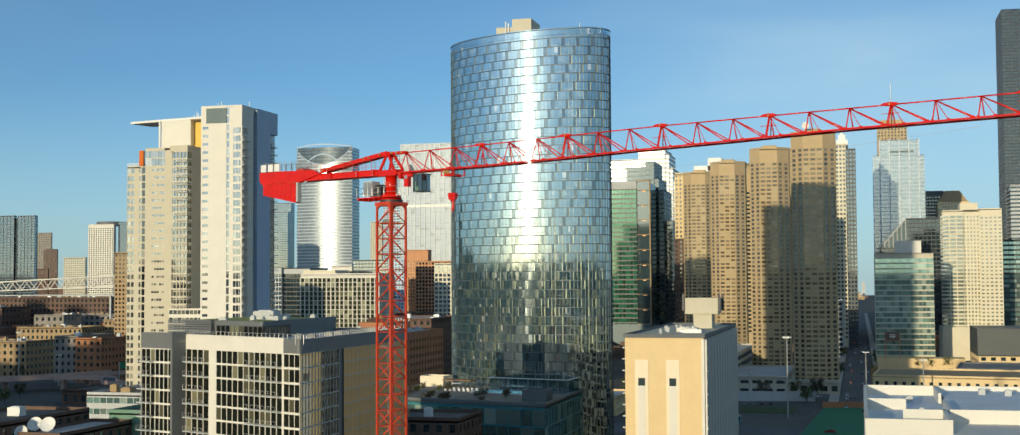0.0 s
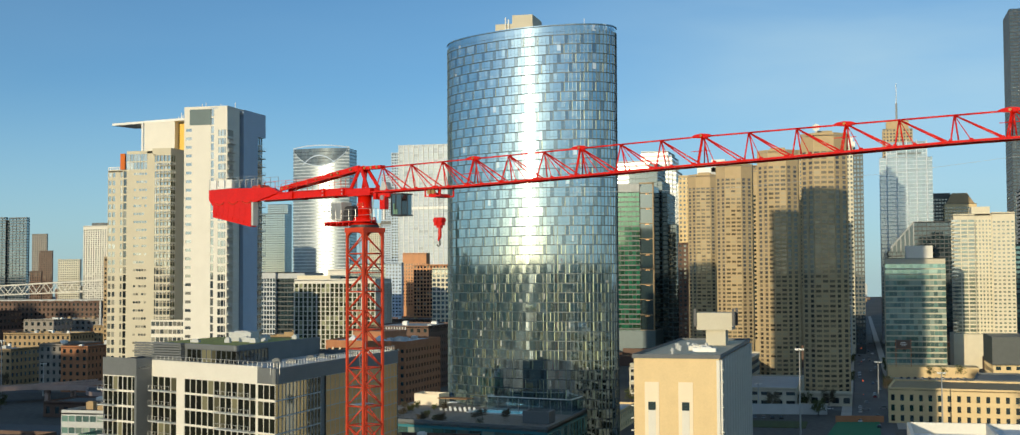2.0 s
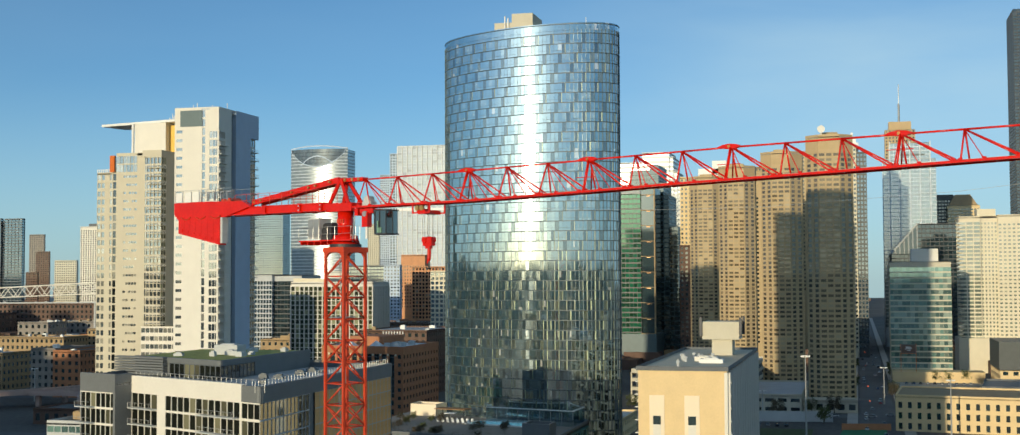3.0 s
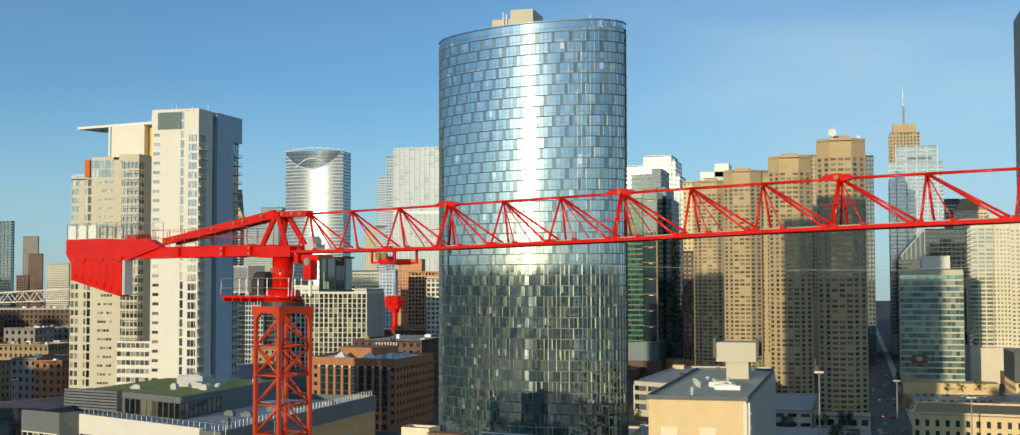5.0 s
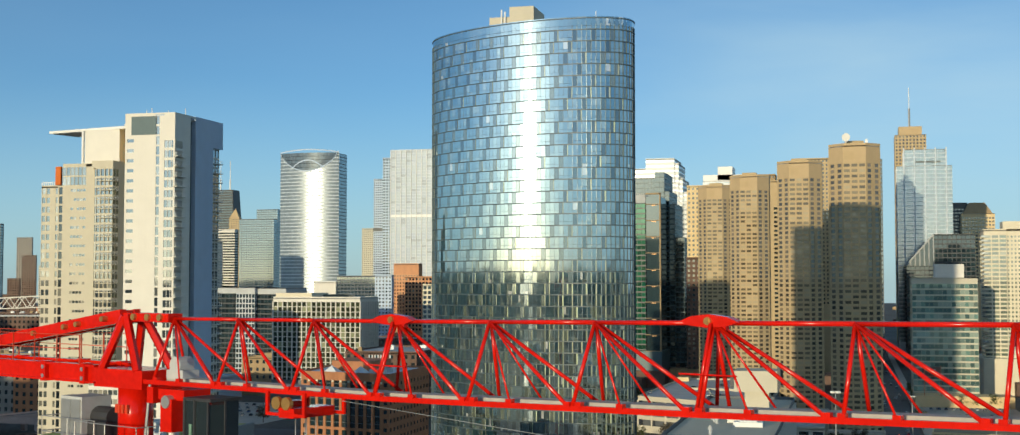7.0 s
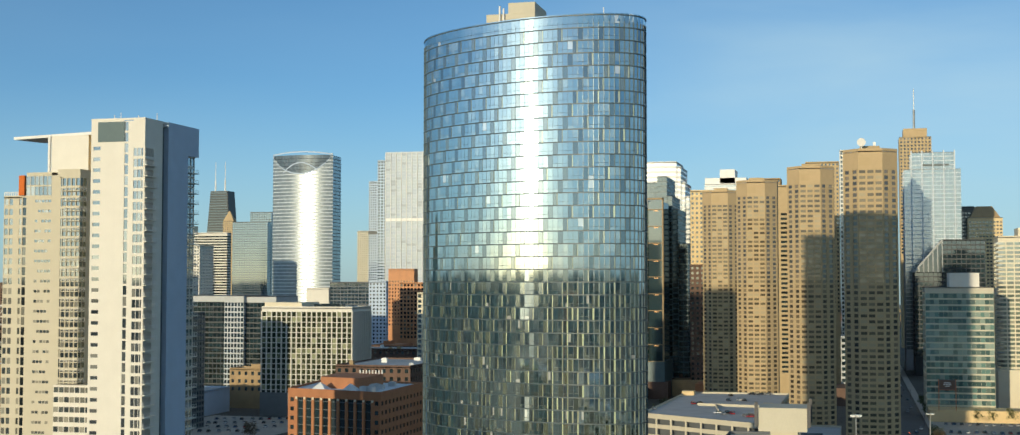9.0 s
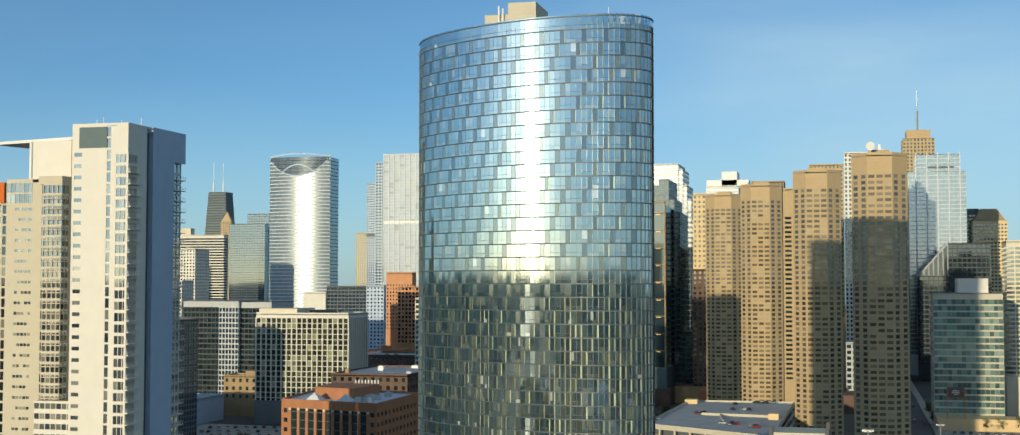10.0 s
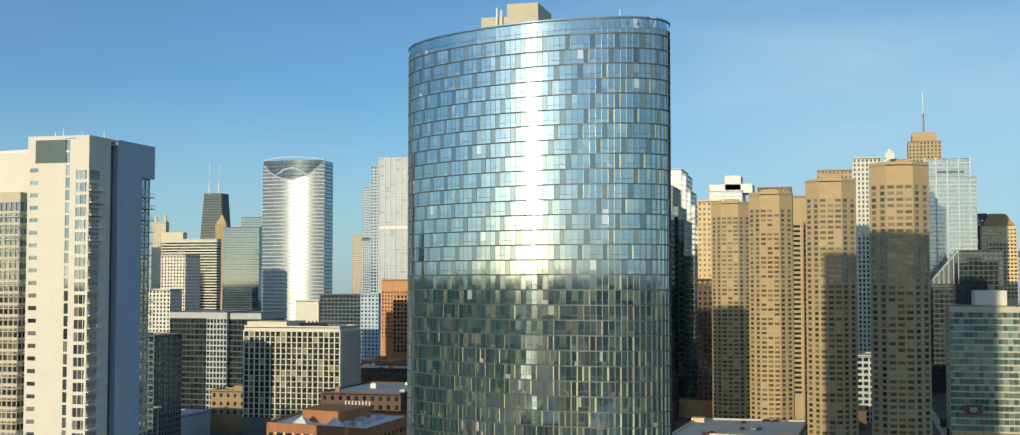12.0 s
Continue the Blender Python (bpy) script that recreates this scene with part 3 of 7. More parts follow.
# ---- tan octagon towers ----
def octagon(cx, cy, w, ch):
    h = w / 2
    return [(cx - h + ch, cy - h), (cx + h - ch, cy - h), (cx + h, cy - h + ch), (cx + h, cy + h - ch), (cx + h - ch, cy + h), (cx - h + ch, cy + h), (cx - h, cy + h - ch), (cx - h, cy - h + ch)]


def tan_tower(cx, cy, count, z1=143.0):
    """Plain crown; wide blinded windows on the flat sides, two columns of square dark ones on each cut corner."""
    poly = octagon(cx, cy, 24.4, 6.8)
    b = thing("apartment_tower", "tall tan concrete octagonal apartment tower with square windows", "skyscraper", (cx, cy, 0))
    b["group"] = "four matching tan towers"
    for i in range(8):
        p, q = poly[i], poly[(i + 1) % 8]
        if i in (0, 2, 6):
            facade(b, p, q, 0, z1 - 8.2, 3.6, 2.65, 0.76, 0.52, 0.16, M["tan"], M["glass_blind"], count // 9 if i == 0 else 12, 4)
        elif i in (1, 7):
            facade(b, p, q, 0, z1 - 8.2, 4.8, 2.65, 0.56, 0.62, 0.3, M["tan"], M["glass_tan"], count // 14, 4)
        else:
            w = Shape()
            w.face((*p, 0), (*q, 0), (*q, z1 - 8.2), (*p, z1 - 8.2))
            part("wall", w, M["tan"], b)
        w = Shape()
        w.face((*p, z1 - 8.2), (*q, z1 - 8.2), (*q, z1), (*p, z1))
        part("top_band", w, M["tan_band"], b)
    part("crown_panel", Shape().box(cx - 4.9, cx - 0.1, cy - 12.32, cy - 12.2, z1 - 6.6, z1 - 2.9), M["tan"], b, "shallow square panel in the crown")
    part("roof", Shape().prism(poly, z1 - 0.5, z1 - 0.02), M["roof"], b)
    part("parapet", ring(poly, z1, z1 + 1.2), M["tan_band"], b)
    plant(b, cx, cy, z1, 9, 9, 3.0, "tan")
    return b


T4 = tan_tower(-23.2, 772, 300)
tan_tower(-52.8, 860, 300)
tan_tower(-87.2, 952, 200)
tan_tower(-116.7, 1036, 160)
s = Shape().tube((-27, 762, 144), (-27, 762, 147.0), 0.25, 8).tube((-27, 761.2, 147.2), (-27, 762.6, 147.6), 2.0, 20, 0.7)
part("satellite_dish", s, M["white_paint"], T4, "white satellite dish on the roof", smooth=False)

# ---- white tower with the cantilevered roof ----
def white_tower():
    b = thing("white_tower", "white concrete apartment tower with stacked balconies and cantilevered roof", "skyscraper", (-255, 485, 0))
    h = 3.08
    # front tower, west face in strips
    facade(b, (-242, 465), (-238.3, 465), 20, 122.3, 3.7, h, 0.62, 0.33, 0.15, M["white"], M["glass_grey"], 36)
    facade(b, (-238.3, 465), (-231.6, 465), 20, 122.3, 6.7, h, 0.0001, 0.001, 0.02, M["white"], M["glass_grey"], 0, skip=lambda c, r, a, e: True)
    facade(b, (-231.6, 465), (-230.0, 465), 20, 128.4, 1.6, h, 0.72, 0.82, 0.15, M["white"], M["glass_grey"], 36)
    facade(b, (-230.0, 465), (-228.6, 465), 20, 128.4, 1.4, h, 0.001, 0.001, 0.02, M["white"], M["glass_grey"], 0, skip=lambda c, r, a, e: True)
    facade(b, (-228.6, 465), (-224.9, 465), 20, 121.0, 1.25, h, 0.90, 0.72, 0.15, M["white"], M["glass_grey"], 90)
    facade(b, (-225, 465), (-225, 470.0), 20, 121.0, 1.3, h, 0.88, 0.75, 0.6, M["white"], M["glass"], 60)
    for p, q, z0, z1 in (((-242, 465), (-231.6, 465), 122.3, 128.6), ((-228.6, 465), (-225, 465), 121.0, 128.6), ((-225, 465), (-225, 470), 121.0, 128.6), ((-225, 470), (-225, 475), 20, 128.6), ((-242, 465), (-225, 465), 0, 20), ((-225, 465), (-225, 475), 0, 20), ((-242, 497), (-242, 465), 0, 128.6)):
        w = Shape()
        w.face((*p, z0), (*q, z0), (*q, z1), (*p, z1))
        part("wall", w, M["white"], b)
    # side turned from the sun: its bluish shade is in the colour
    part("side_slab", Shape().box(-227.5, -225, 478.5, 490.5, 0, 129.4), M["shade_grey"], b, "tall blank side slab with blue shade in its colour")
    part("side_cap", Shape().box(-227.5, -225, 490.5, 497.3, 120.6, 129.4), M["shade_grey"], b)
    part("recess", Shape().box(-228.5, -226.5, 474, 479, 0, 129.0), M["charcoal"], b, "dark vertical recess in the shaded wall")
    facade(b, (-226.2, 490.4), (-226.2, 497.0), 20, 120.6, 2.2, h, 0.9, 0.8, 0.2, M["white"], M["glass_blue"], 40)
    part("panel", Shape().box(-239.8, -231.4, 464.85, 465.1, 122.5, 128.2), M["slate_teal"], b, "large dark teal panel at the top")
    part("roof", Shape().box(-242, -225.4, 465.4, 497, 127.8, 128.2), M["roof"], b)
    part("parapet", Shape().slab((-242, 465), (-225, 465), 0.4, 128.6, 129.2, 0.05).slab((-225, 465), (-225, 478.5), 0.4, 128.6, 129.2, 0.05), M["white"], b)
    # balconies on the corner
    rows = int(100 / h)
    slab = Shape().box(-225.2, -223.7, 464.3, 470.8, 0, 0.24)
    rail = Shape()
    for (x0, y0, x1, y1) in ((-225.2, 464.4, -223.8, 464.4), (-223.8, 464.4, -223.8, 470.8)):
        rail.tube((x0, y0, 1.15), (x1, y1, 1.15), 0.05, 5)
        rail.tube((x0, y0, 0.65), (x1, y1, 0.65), 0.03, 4)
        for k in range(5):
            f = k / 4
            rail.tube((x0 + (x1 - x0) * f, y0 + (y1 - y0) * f, 0.1), (x0 + (x1 - x0) * f, y0 + (y1 - y0) * f, 1.15), 0.035, 4)
    ms, mr = slab.mesh("balcony", M["white"]), rail.mesh("railing", M["white_paint"])
    inv = b.matrix_basis.inverted()
    spots = [Matrix.Translation((0, 0, 20 + k * h + 0.05)) for k in range(1, rows)]
    spots += [Matrix.Translation((-1.2, 26.6, 20 + k * h + 0.05)) for k in range(1, rows)]
    wide, fence = Shape().box(-266.4, -260.3, 488.7, 492.6, 0, 0.24), Shape()
    for (x0, y0, x1, y1) in ((-266.4, 488.8, -260.4, 488.8), (-260.4, 488.8, -260.4, 492.6)):
        for z, r in ((1.15, 0.05), (0.65, 0.03)):
            fence.tube((x0, y0, z), (x1, y1, z), r, 5)
        for k in range(6):
            f = k / 5
            fence.tube((x0 + (x1 - x0) * f, y0 + (y1 - y0) * f, 0.1), (x0 + (x1 - x0) * f, y0 + (y1 - y0) * f, 1.15), 0.035, 4)
    mw, mf = wide.mesh("balcony", M["grey_beige"]), fence.mesh("railing", M["white_paint"])
    left = [Matrix.Translation((0, 0, 52 + k * h)) for k in range(0, int(62 / h))]
    for m, deck, bars in [(m, ms, mr) for m in spots] + [(m, mw, mf) for m in left]:
        o = new("balcony", deck)
        o.parent, o.matrix_parent_inverse, o.matrix_basis = b, inv, m
        r = new("railing", bars)
        r.parent = o
    # rear wing to the north
    gb = M["grey_beige"]
    facade(b, (-290.3, 494), (-283.4, 494), 10, 109.4, 1.6, h, 0.72, 0.62, 0.15, gb, M["glass_pale"], 50, skip=lambda c, r, a, e: c == 2)
    facade(b, (-283.4, 493), (-281.0, 493), 10, 109.4, 2.4, h, 0.6, 0.8, 0.15, gb, M["glass"], 30)
    facade(b, (-279.2, 492), (-272.2, 492), 10, 109.4, 1.17, h, 0.88, 0.27, 0.12, gb, M["glass_pale"], 120, skip=lambda c, r, a, e: (c * 7 + r * 5) % 6 == 0 or c in (0, e))
    facade(b, (-281.0, 491.9), (-272.2, 491.9), 109.4, 115.8, 1.5, h, 0.9, 0.85, 0.12, gb, M["glass_pale"], 14)
    facade(b, (-268.9, 491.5), (-267.2, 491.5), 10, 115.0, 1.7, h, 0.7, 0.8, 0.15, gb, M["glass_pale"], 30)
    facade(b, (-267.2, 490), (-261.0, 490), 50, 115.0, 1.55, h, 0.82, 0.74, 0.3, gb, M["glass_grey"], 120)
    facade(b, (-261.0, 490), (-261.0, 493.8), 50, 115.0, 1.9, h, 0.85, 0.8, 0.15, gb, M["glass_olive"], 40)
    facade(b, (-267.2, 487), (-242.0, 487), 10, 51.6, 1.8, h, 0.9, 0.55, 0.2, M["white"], M["glass_pale"], 60)

    def side(p, q, z0, z1, m=gb):
        w = Shape()
        w.face((*p, z0), (*q, z0), (*q, z1), (*p, z1))
        part("wall", w, m, b)

    side((-281.0, 492), (-279.2, 492), 10, 109.4)
    side((-272.2, 492), (-268.9, 492), 10, 116.6)
    side((-290.3, 494), (-281, 494), 0, 10)
    side((-281, 492), (-242, 492), 0, 10)
    side((-290.3, 520), (-290.3, 494), 0, 109.4)
    side((-283.4, 493), (-283.4, 494), 10, 109.4)
    side((-261, 493.8), (-261, 522), 0, 115)
    side((-268.9, 491.5), (-268.9, 492), 10, 115)
    side((-261, 522), (-242, 522), 0, 128)
    part("roof", Shape().box(-267.2, -242, 487.3, 500, 50.8, 51.6), gb, b)
    part("roof", Shape().box(-268.9, -261.0, 490.0, 522, 115.0, 117.4), gb, b)
    part("roof", Shape().box(-281.0, -268.9, 492.0, 522, 115.8, 116.8), gb, b)
    part("roof", Shape().box(-290.3, -281.0, 494.0, 520, 109.0, 109.8), gb, b)
    part("fin", Shape().box(-284.2, -282.2, 492.6, 493.6, 109.8, 116.0), M["orange"], b, "orange terrace wall")
    s = Shape()
    for k in range(11):
        s.box(-290.3 + k * 0.8, -290.0 + k * 0.8, 494, 494.1, 109.8, 110.9)
    s.box(-290.3, -281.0, 493.98, 494.1, 110.8, 110.95)
    part("terrace_railing", s, M["white_paint"], b)
    part("penthouse", Shape().box(-281.0, -267.6, 505, 520, 116.8, 129.6), M["white"], b, "white windowless penthouse")
    part("yellow_wall", Shape().box(-267.5, -256, 508, 509, 116, 128.8), M["yellow"], b, "yellow wall in the gap between the wings")
    part("cantilever_roof", Shape().prism([(-299.6, 512), (-242, 498), (-242, 522), (-296, 524)], 129.6, 130.5), M["white_paint"], b, "thin white roof slab that juts far out")
    part("column", Shape().tube((-282.3, 506.0, 109.8), (-282.3, 506.0, 129.6), 0.5, 10), M["white_paint"], b)
    rng = random.Random(8)
    for k in range(9):
        x, y = rng.uniform(-240, -226), rng.uniform(468, 494)
        part("roof_antenna", Shape().tube((x, y, 128.2), (x, y, 130 + rng.random() * 2.2), 0.12, 5), M["white_paint"], b)
    for k in range(4):
        x = rng.uniform(-278, -260)
        part("roof_antenna", Shape().tube((x, 508, 130.4), (x, 508, 131.5 + rng.random() * 2), 0.15, 5), M["white_paint"], b)
    return b


white_tower()

# ---- beige slab hotel ----
def beige_slab():
    b = thing("beige_slab_building", "beige windowless end wall of a mid-rise slab building", "building", (-50, 395, 0))
    s = Shape()
    s.face((-60, 352.5, 0), (-39.3, 352.5, 0), (-39.3, 352.5, 46.8), (-60, 352.5, 46.8))
    part("wall", s, M["beige"], b)
    s = Shape()
    s.face((-39.3, 445, 0), (-60, 445, 0), (-60, 445, 46.8), (-39.3, 445, 46.8))
    part("wall", s, M["beige"], b)
    facade(b, (-39.3, 353.4), (-39.3, 445), 0, 46.2, 3.4, 3.0, 0.80, 0.90, 0.05, M["charcoal"], M["glass_black"], 160, low=6)
    facade(b, (-60, 445), (-60, 352.5), 0, 46.8, 3.4, 3.0, 0.66, 0.80, 0.02, M["grey_beige"], M["glass_black"], 20, low=6)
    fin = Shape().box(-39.4, -38.55, -0.6, 0.6, 0, 46.4).mesh("fin", M["white"])
    pieces("fin", fin, [Matrix.Translation((0, 353.6 + k * 7.58, 0)) for k in range(13)], b)
    for x in (-55.6, -47.4):
        part("pale_strip", Shape().box(x - 1.75, x + 1.75, 352.34, 352.56, 0, 41.0), M["beige_pale"], b, "pale vertical strip")
        part("stair_strip", Shape().box(x - 0.9, x + 0.9, 352.24, 352.4, 0, 36.0), M["white"], b)
        part("stair_window", Shape().box(x - 0.9, x + 0.9, 352.20, 352.38, 34.2, 36.2), M["glass_dark"], b)
    part("corner_strip", Shape().box(-39.9, -39.1, 352.3, 353.3, 0, 46.4), M["white"], b)
    s = Shape()
    for k in range(15):
        s.box(-39.4, -38.2, 352.8, 354.2, 2 + k * 3.0, 2.25 + k * 3.0)
        s.box(-60.8, -60, 352.8, 354.0, 2 + k * 3.0, 2.25 + k * 3.0)
    part("balcony_ends", s, M["white"], b)
    part("roof", Shape().box(-60, -39.3, 352.6, 445, 46.6, 47.1), M["grey_beige"], b)
    part("parapet", ring(rect(-60.4, -38.9, 352.1, 445.4), 46.75, 47.75, 0.5), M["charcoal"], b, "dark metal roof edge")
    part("lift_house", Shape().box(-49.0, -43.4, 413, 421, 47.1, 51.5), M["grey_beige"], b)
    part("tank_house", Shape().box(-51.4, -41.4, 411.5, 422, 51.5, 56.4), M["grey_beige"], b, "beige tank house on a narrower stair core")
    for x, y in ((-51.8, 411.2), (-41.0, 411.2), (-41.0, 422.3)):
        part("cell_antenna", Shape().box(x - 0.35, x + 0.35, y - 0.35, y + 0.35, 52.5, 57.6), M["dark_steel"], b, "dark phone antenna")
    rng = random.Random(3)
    plant(b, -47.5, 386, 47.1, 6, 3, 1.2, "white")
    plant(b, -45.5, 378, 47.1, 6, 3.2, 1.0, "white_paint")
    for k in range(12):
        x, y = rng.uniform(-55, -44), rng.uniform(360, 400)
        s = Shape().tube((x, y, 47.1), (x, y, 48.0 + rng.random()), 0.32, 8).tube((x, y, 48.0), (x, y, 48.5), 0.5, 8)
        part("roof_vent", s, M["light_grey"], b)
    return b


beige_slab()

# ---- apartment house with the white frame ----
def frame_house():
    b = thing("apartment_house", "mid-rise apartment house with white frame, grey parapets and planted roof", "building", (-120, 265, 0))
    L0, C, C2, W, K, R = (-146.5, 255.4), (-137.3, 251.8), (-136.0, 255.2), (-107.3, 240.2), (-103.0, 238.0), (-103.0, 301.0)
    h, top = 2.86, 48.3
    z0 = top - 16 * h

    def mix(p, q, f):
        return (p[0] + (q[0] - p[0]) * f, p[1] + (q[1] - p[1]) * f)

    wh = M["white"]
    facade(b, mix(L0, C, 0.0), mix(L0, C, 0.45), z0, top, 1.7, h, 0.90, 0.86, 0.10, wh, M["glass_black"], 30, low=20)
    facade(b, mix(L0, C, 0.45), C, z0, top, 1.3, h, 0.90, 0.86, 0.10, wh, M["glass_black"], 30, low=20)
    facade(b, mix(C2, W, 0.0), mix(C2, W, 0.25), z0, top, 1.8, h, 0.90, 0.86, 0.10, wh, M["glass_black"], 50, low=20)
    s = Shape()
    s.slab(mix(C2, W, 0.25), mix(C2, W, 0.325), 0.4, 0, top, 0.0)
    s.slab(mix(C2, W, 0.985), W, 0.4, 0, top, 0.02)
    s.slab(C2, W, 0.6, top, 51.2, 0.05)
    part("frame", s, wh, b, "white frame and parapet of the street front")
    facade(b, mix(C2, W, 0.325), mix(C2, W, 0.66), z0, top, 1.85, h, 0.92, 0.86, 0.10, wh, M["glass_black"], 90, low=20)
    facade(b, mix(C2, W, 0.66), mix(C2, W, 0.985), z0, top, 1.75, h, 0.90, 0.86, 0.10, wh, M["glass_black"], 70, low=20)
    facade(b, W, K, z0, top, 1.6, h, 0.92, 0.84, 0.05, wh, M["glass_black"], 40, low=20)
    facade(b, K, mix(K, R, 0.32), z0, top, 1.5, h, 0.95, 0.93, 0.10, M["light_grey"], M["glass_bronze"], 90, low=20)
    facade(b, mix(K, R, 0.36), R, z0, top, 2.2, h, 0.97, 0.95, 0.05, M["light_grey"], M["bronze"], 80, low=20, name="cladding_panel")
    part("return_wall", Shape().slab(mix(K, R, 0.32), mix(K, R, 0.36), 0.5, 0, top, -0.3), M["grey_panel"], b)
    part("return_wall", Shape().slab(C, C2, 0.6, 0, 51.6, 0.0), M["grey_panel"], b)
    for p, q, zz in ((L0, C, 51.6), (W, K, 51.0), (K, R, 50.96)):
        part("parapet", Shape().slab(p, q, 0.6, top, zz, 0.08), M["grey_panel"], b, "grey metal parapet")
    part("roof", Shape().prism([L0, C, C2, W, K, R, (-146.5, 301)], 49.6, 50.0), M["roof"], b)
    s = Shape()
    s.slab((-146.5, 301), L0, 0.4, 0, 51.0, 0).slab(R, (-146.5, 301), 0.4, 0, 51.0, 0)
    part("wall", s, M["charcoal"], b)
    # balconies with rails
    inv = b.matrix_basis.inverted()
    for a, e in ((mix(C2, W, 0.02), mix(C2, W, 0.25)), (mix(C2, W, 0.66), mix(C2, W, 0.98)), (mix(L0, C, 0.0), mix(L0, C, 0.42))):
        slab = Shape().slab(a, e, 0.2, 0, 0.2, 1.3)
        dx, dy = e[0] - a[0], e[1] - a[1]
        ln = math.hypot(dx, dy)
        nx, ny = dy / ln * 1.25, -dx / ln * 1.25
        rail = Shape().tube((a[0] + nx, a[1] + ny, 1.1), (e[0] + nx, e[1] + ny, 1.1), 0.04, 5)
        for k in range(int(ln / 1.1) + 1):
            f = k * 1.1 / ln
            x, y = a[0] + dx * f + nx, a[1] + dy * f + ny
            rail.tube((x, y, 0.15), (x, y, 1.1), 0.025, 4)
        ms, mr = slab.mesh("balcony", M["light_grey"]), rail.mesh("railing", M["steel"])
        for r in range(8, 16):
            o = new("balcony", ms)
            o.parent, o.matrix_parent_inverse, o.matrix_basis = b, inv, Matrix.Translation((0, 0, z0 + r * h))
            q = new("railing", mr)
            q.parent = o
    # roof storey
    P, Q, S = (-146.0, 273.5), (-121.0, 260.0), (-121.0, 301.0)
    facade(b, mix(P, Q, 0.42), Q, 50.0, 52.8, 1.6, 2.8, 0.88, 0.85, 0.1, M["charcoal"], M["glass_black"], 20)
    facade(b, Q, mix(Q, S, 0.35), 50.0, 52.8, 1.6, 2.8, 0.9, 0.85, 0.1, M["charcoal"], M["glass_bronze"], 12)
    s = Shape()
    s.slab(P, mix(P, Q, 0.42), 0.5, 50.0, 52.8, 0.0).slab(mix(Q, S, 0.35), S, 0.5, 50.0, 52.8, 0.0)
    s.slab(P, Q, 0.5, 52.8, 53.7, 0.1).slab(Q, S, 0.5, 52.8, 53.7, 0.1)
    part("roof_storey", s, M["grey_panel"], b, "grey set-back roof storey")
    part("planted_roof", Shape().prism([P, Q, S, (-146, 301)], 53.2, 53.5), M["sedum"], b, "green sedum roof")
    s = Shape()
    for k in range(7):
        s.slab((-148.5, 272), mix(P, Q, 0.4), 0.1, 50.4 + k * 0.5, 50.75 + k * 0.5, 1.2)
    part("louvre_screen", s, M["grey_panel"], b, "grey slatted roof screen")
    s = Shape()
    for a, e in ((C2, W), (W, K), (K, R)):
        n = int(math.dist(a, e) / 1.3)
        dx, dy = (e[0] - a[0]), (e[1] - a[1])
        ln = math.hypot(dx, dy)
        ox, oy = -dy / ln * 0.9, dx / ln * 0.9
        s.tube((a[0] + ox, a[1] + oy, 51.9), (e[0] + ox, e[1] + oy, 51.9), 0.05, 5)
        for k in range(n + 1):
            f = k / n
            s.box(a[0] + dx * f + ox - 0.03, a[0] + dx * f + ox + 0.03, a[1] + dy * f + oy - 0.03, a[1] + dy * f + oy + 0.03, 50.0, 51.9)
    part("roof_railing", s, M["steel"], b, "steel roof railing with close posts")
    plant(b, -131, 284, 53.5, 5, 4, 1.9, "light_grey", "lift_overrun")
    rng = random.Random(5)
    for k in range(9):
        plant(b, rng.uniform(-140, -124), rng.uniform(276, 298), 53.5, rng.uniform(0.8, 2), rng.uniform(0.8, 1.6), rng.uniform(0.4, 0.9), "light_grey")
    for k in range(8):
        plant(b, rng.uniform(-117, -106), rng.uniform(255, 298), 50.0, rng.uniform(1, 2), rng.uniform(1, 2), rng.uniform(0.5, 0.9), "grey_panel")
    return b


frame_house()

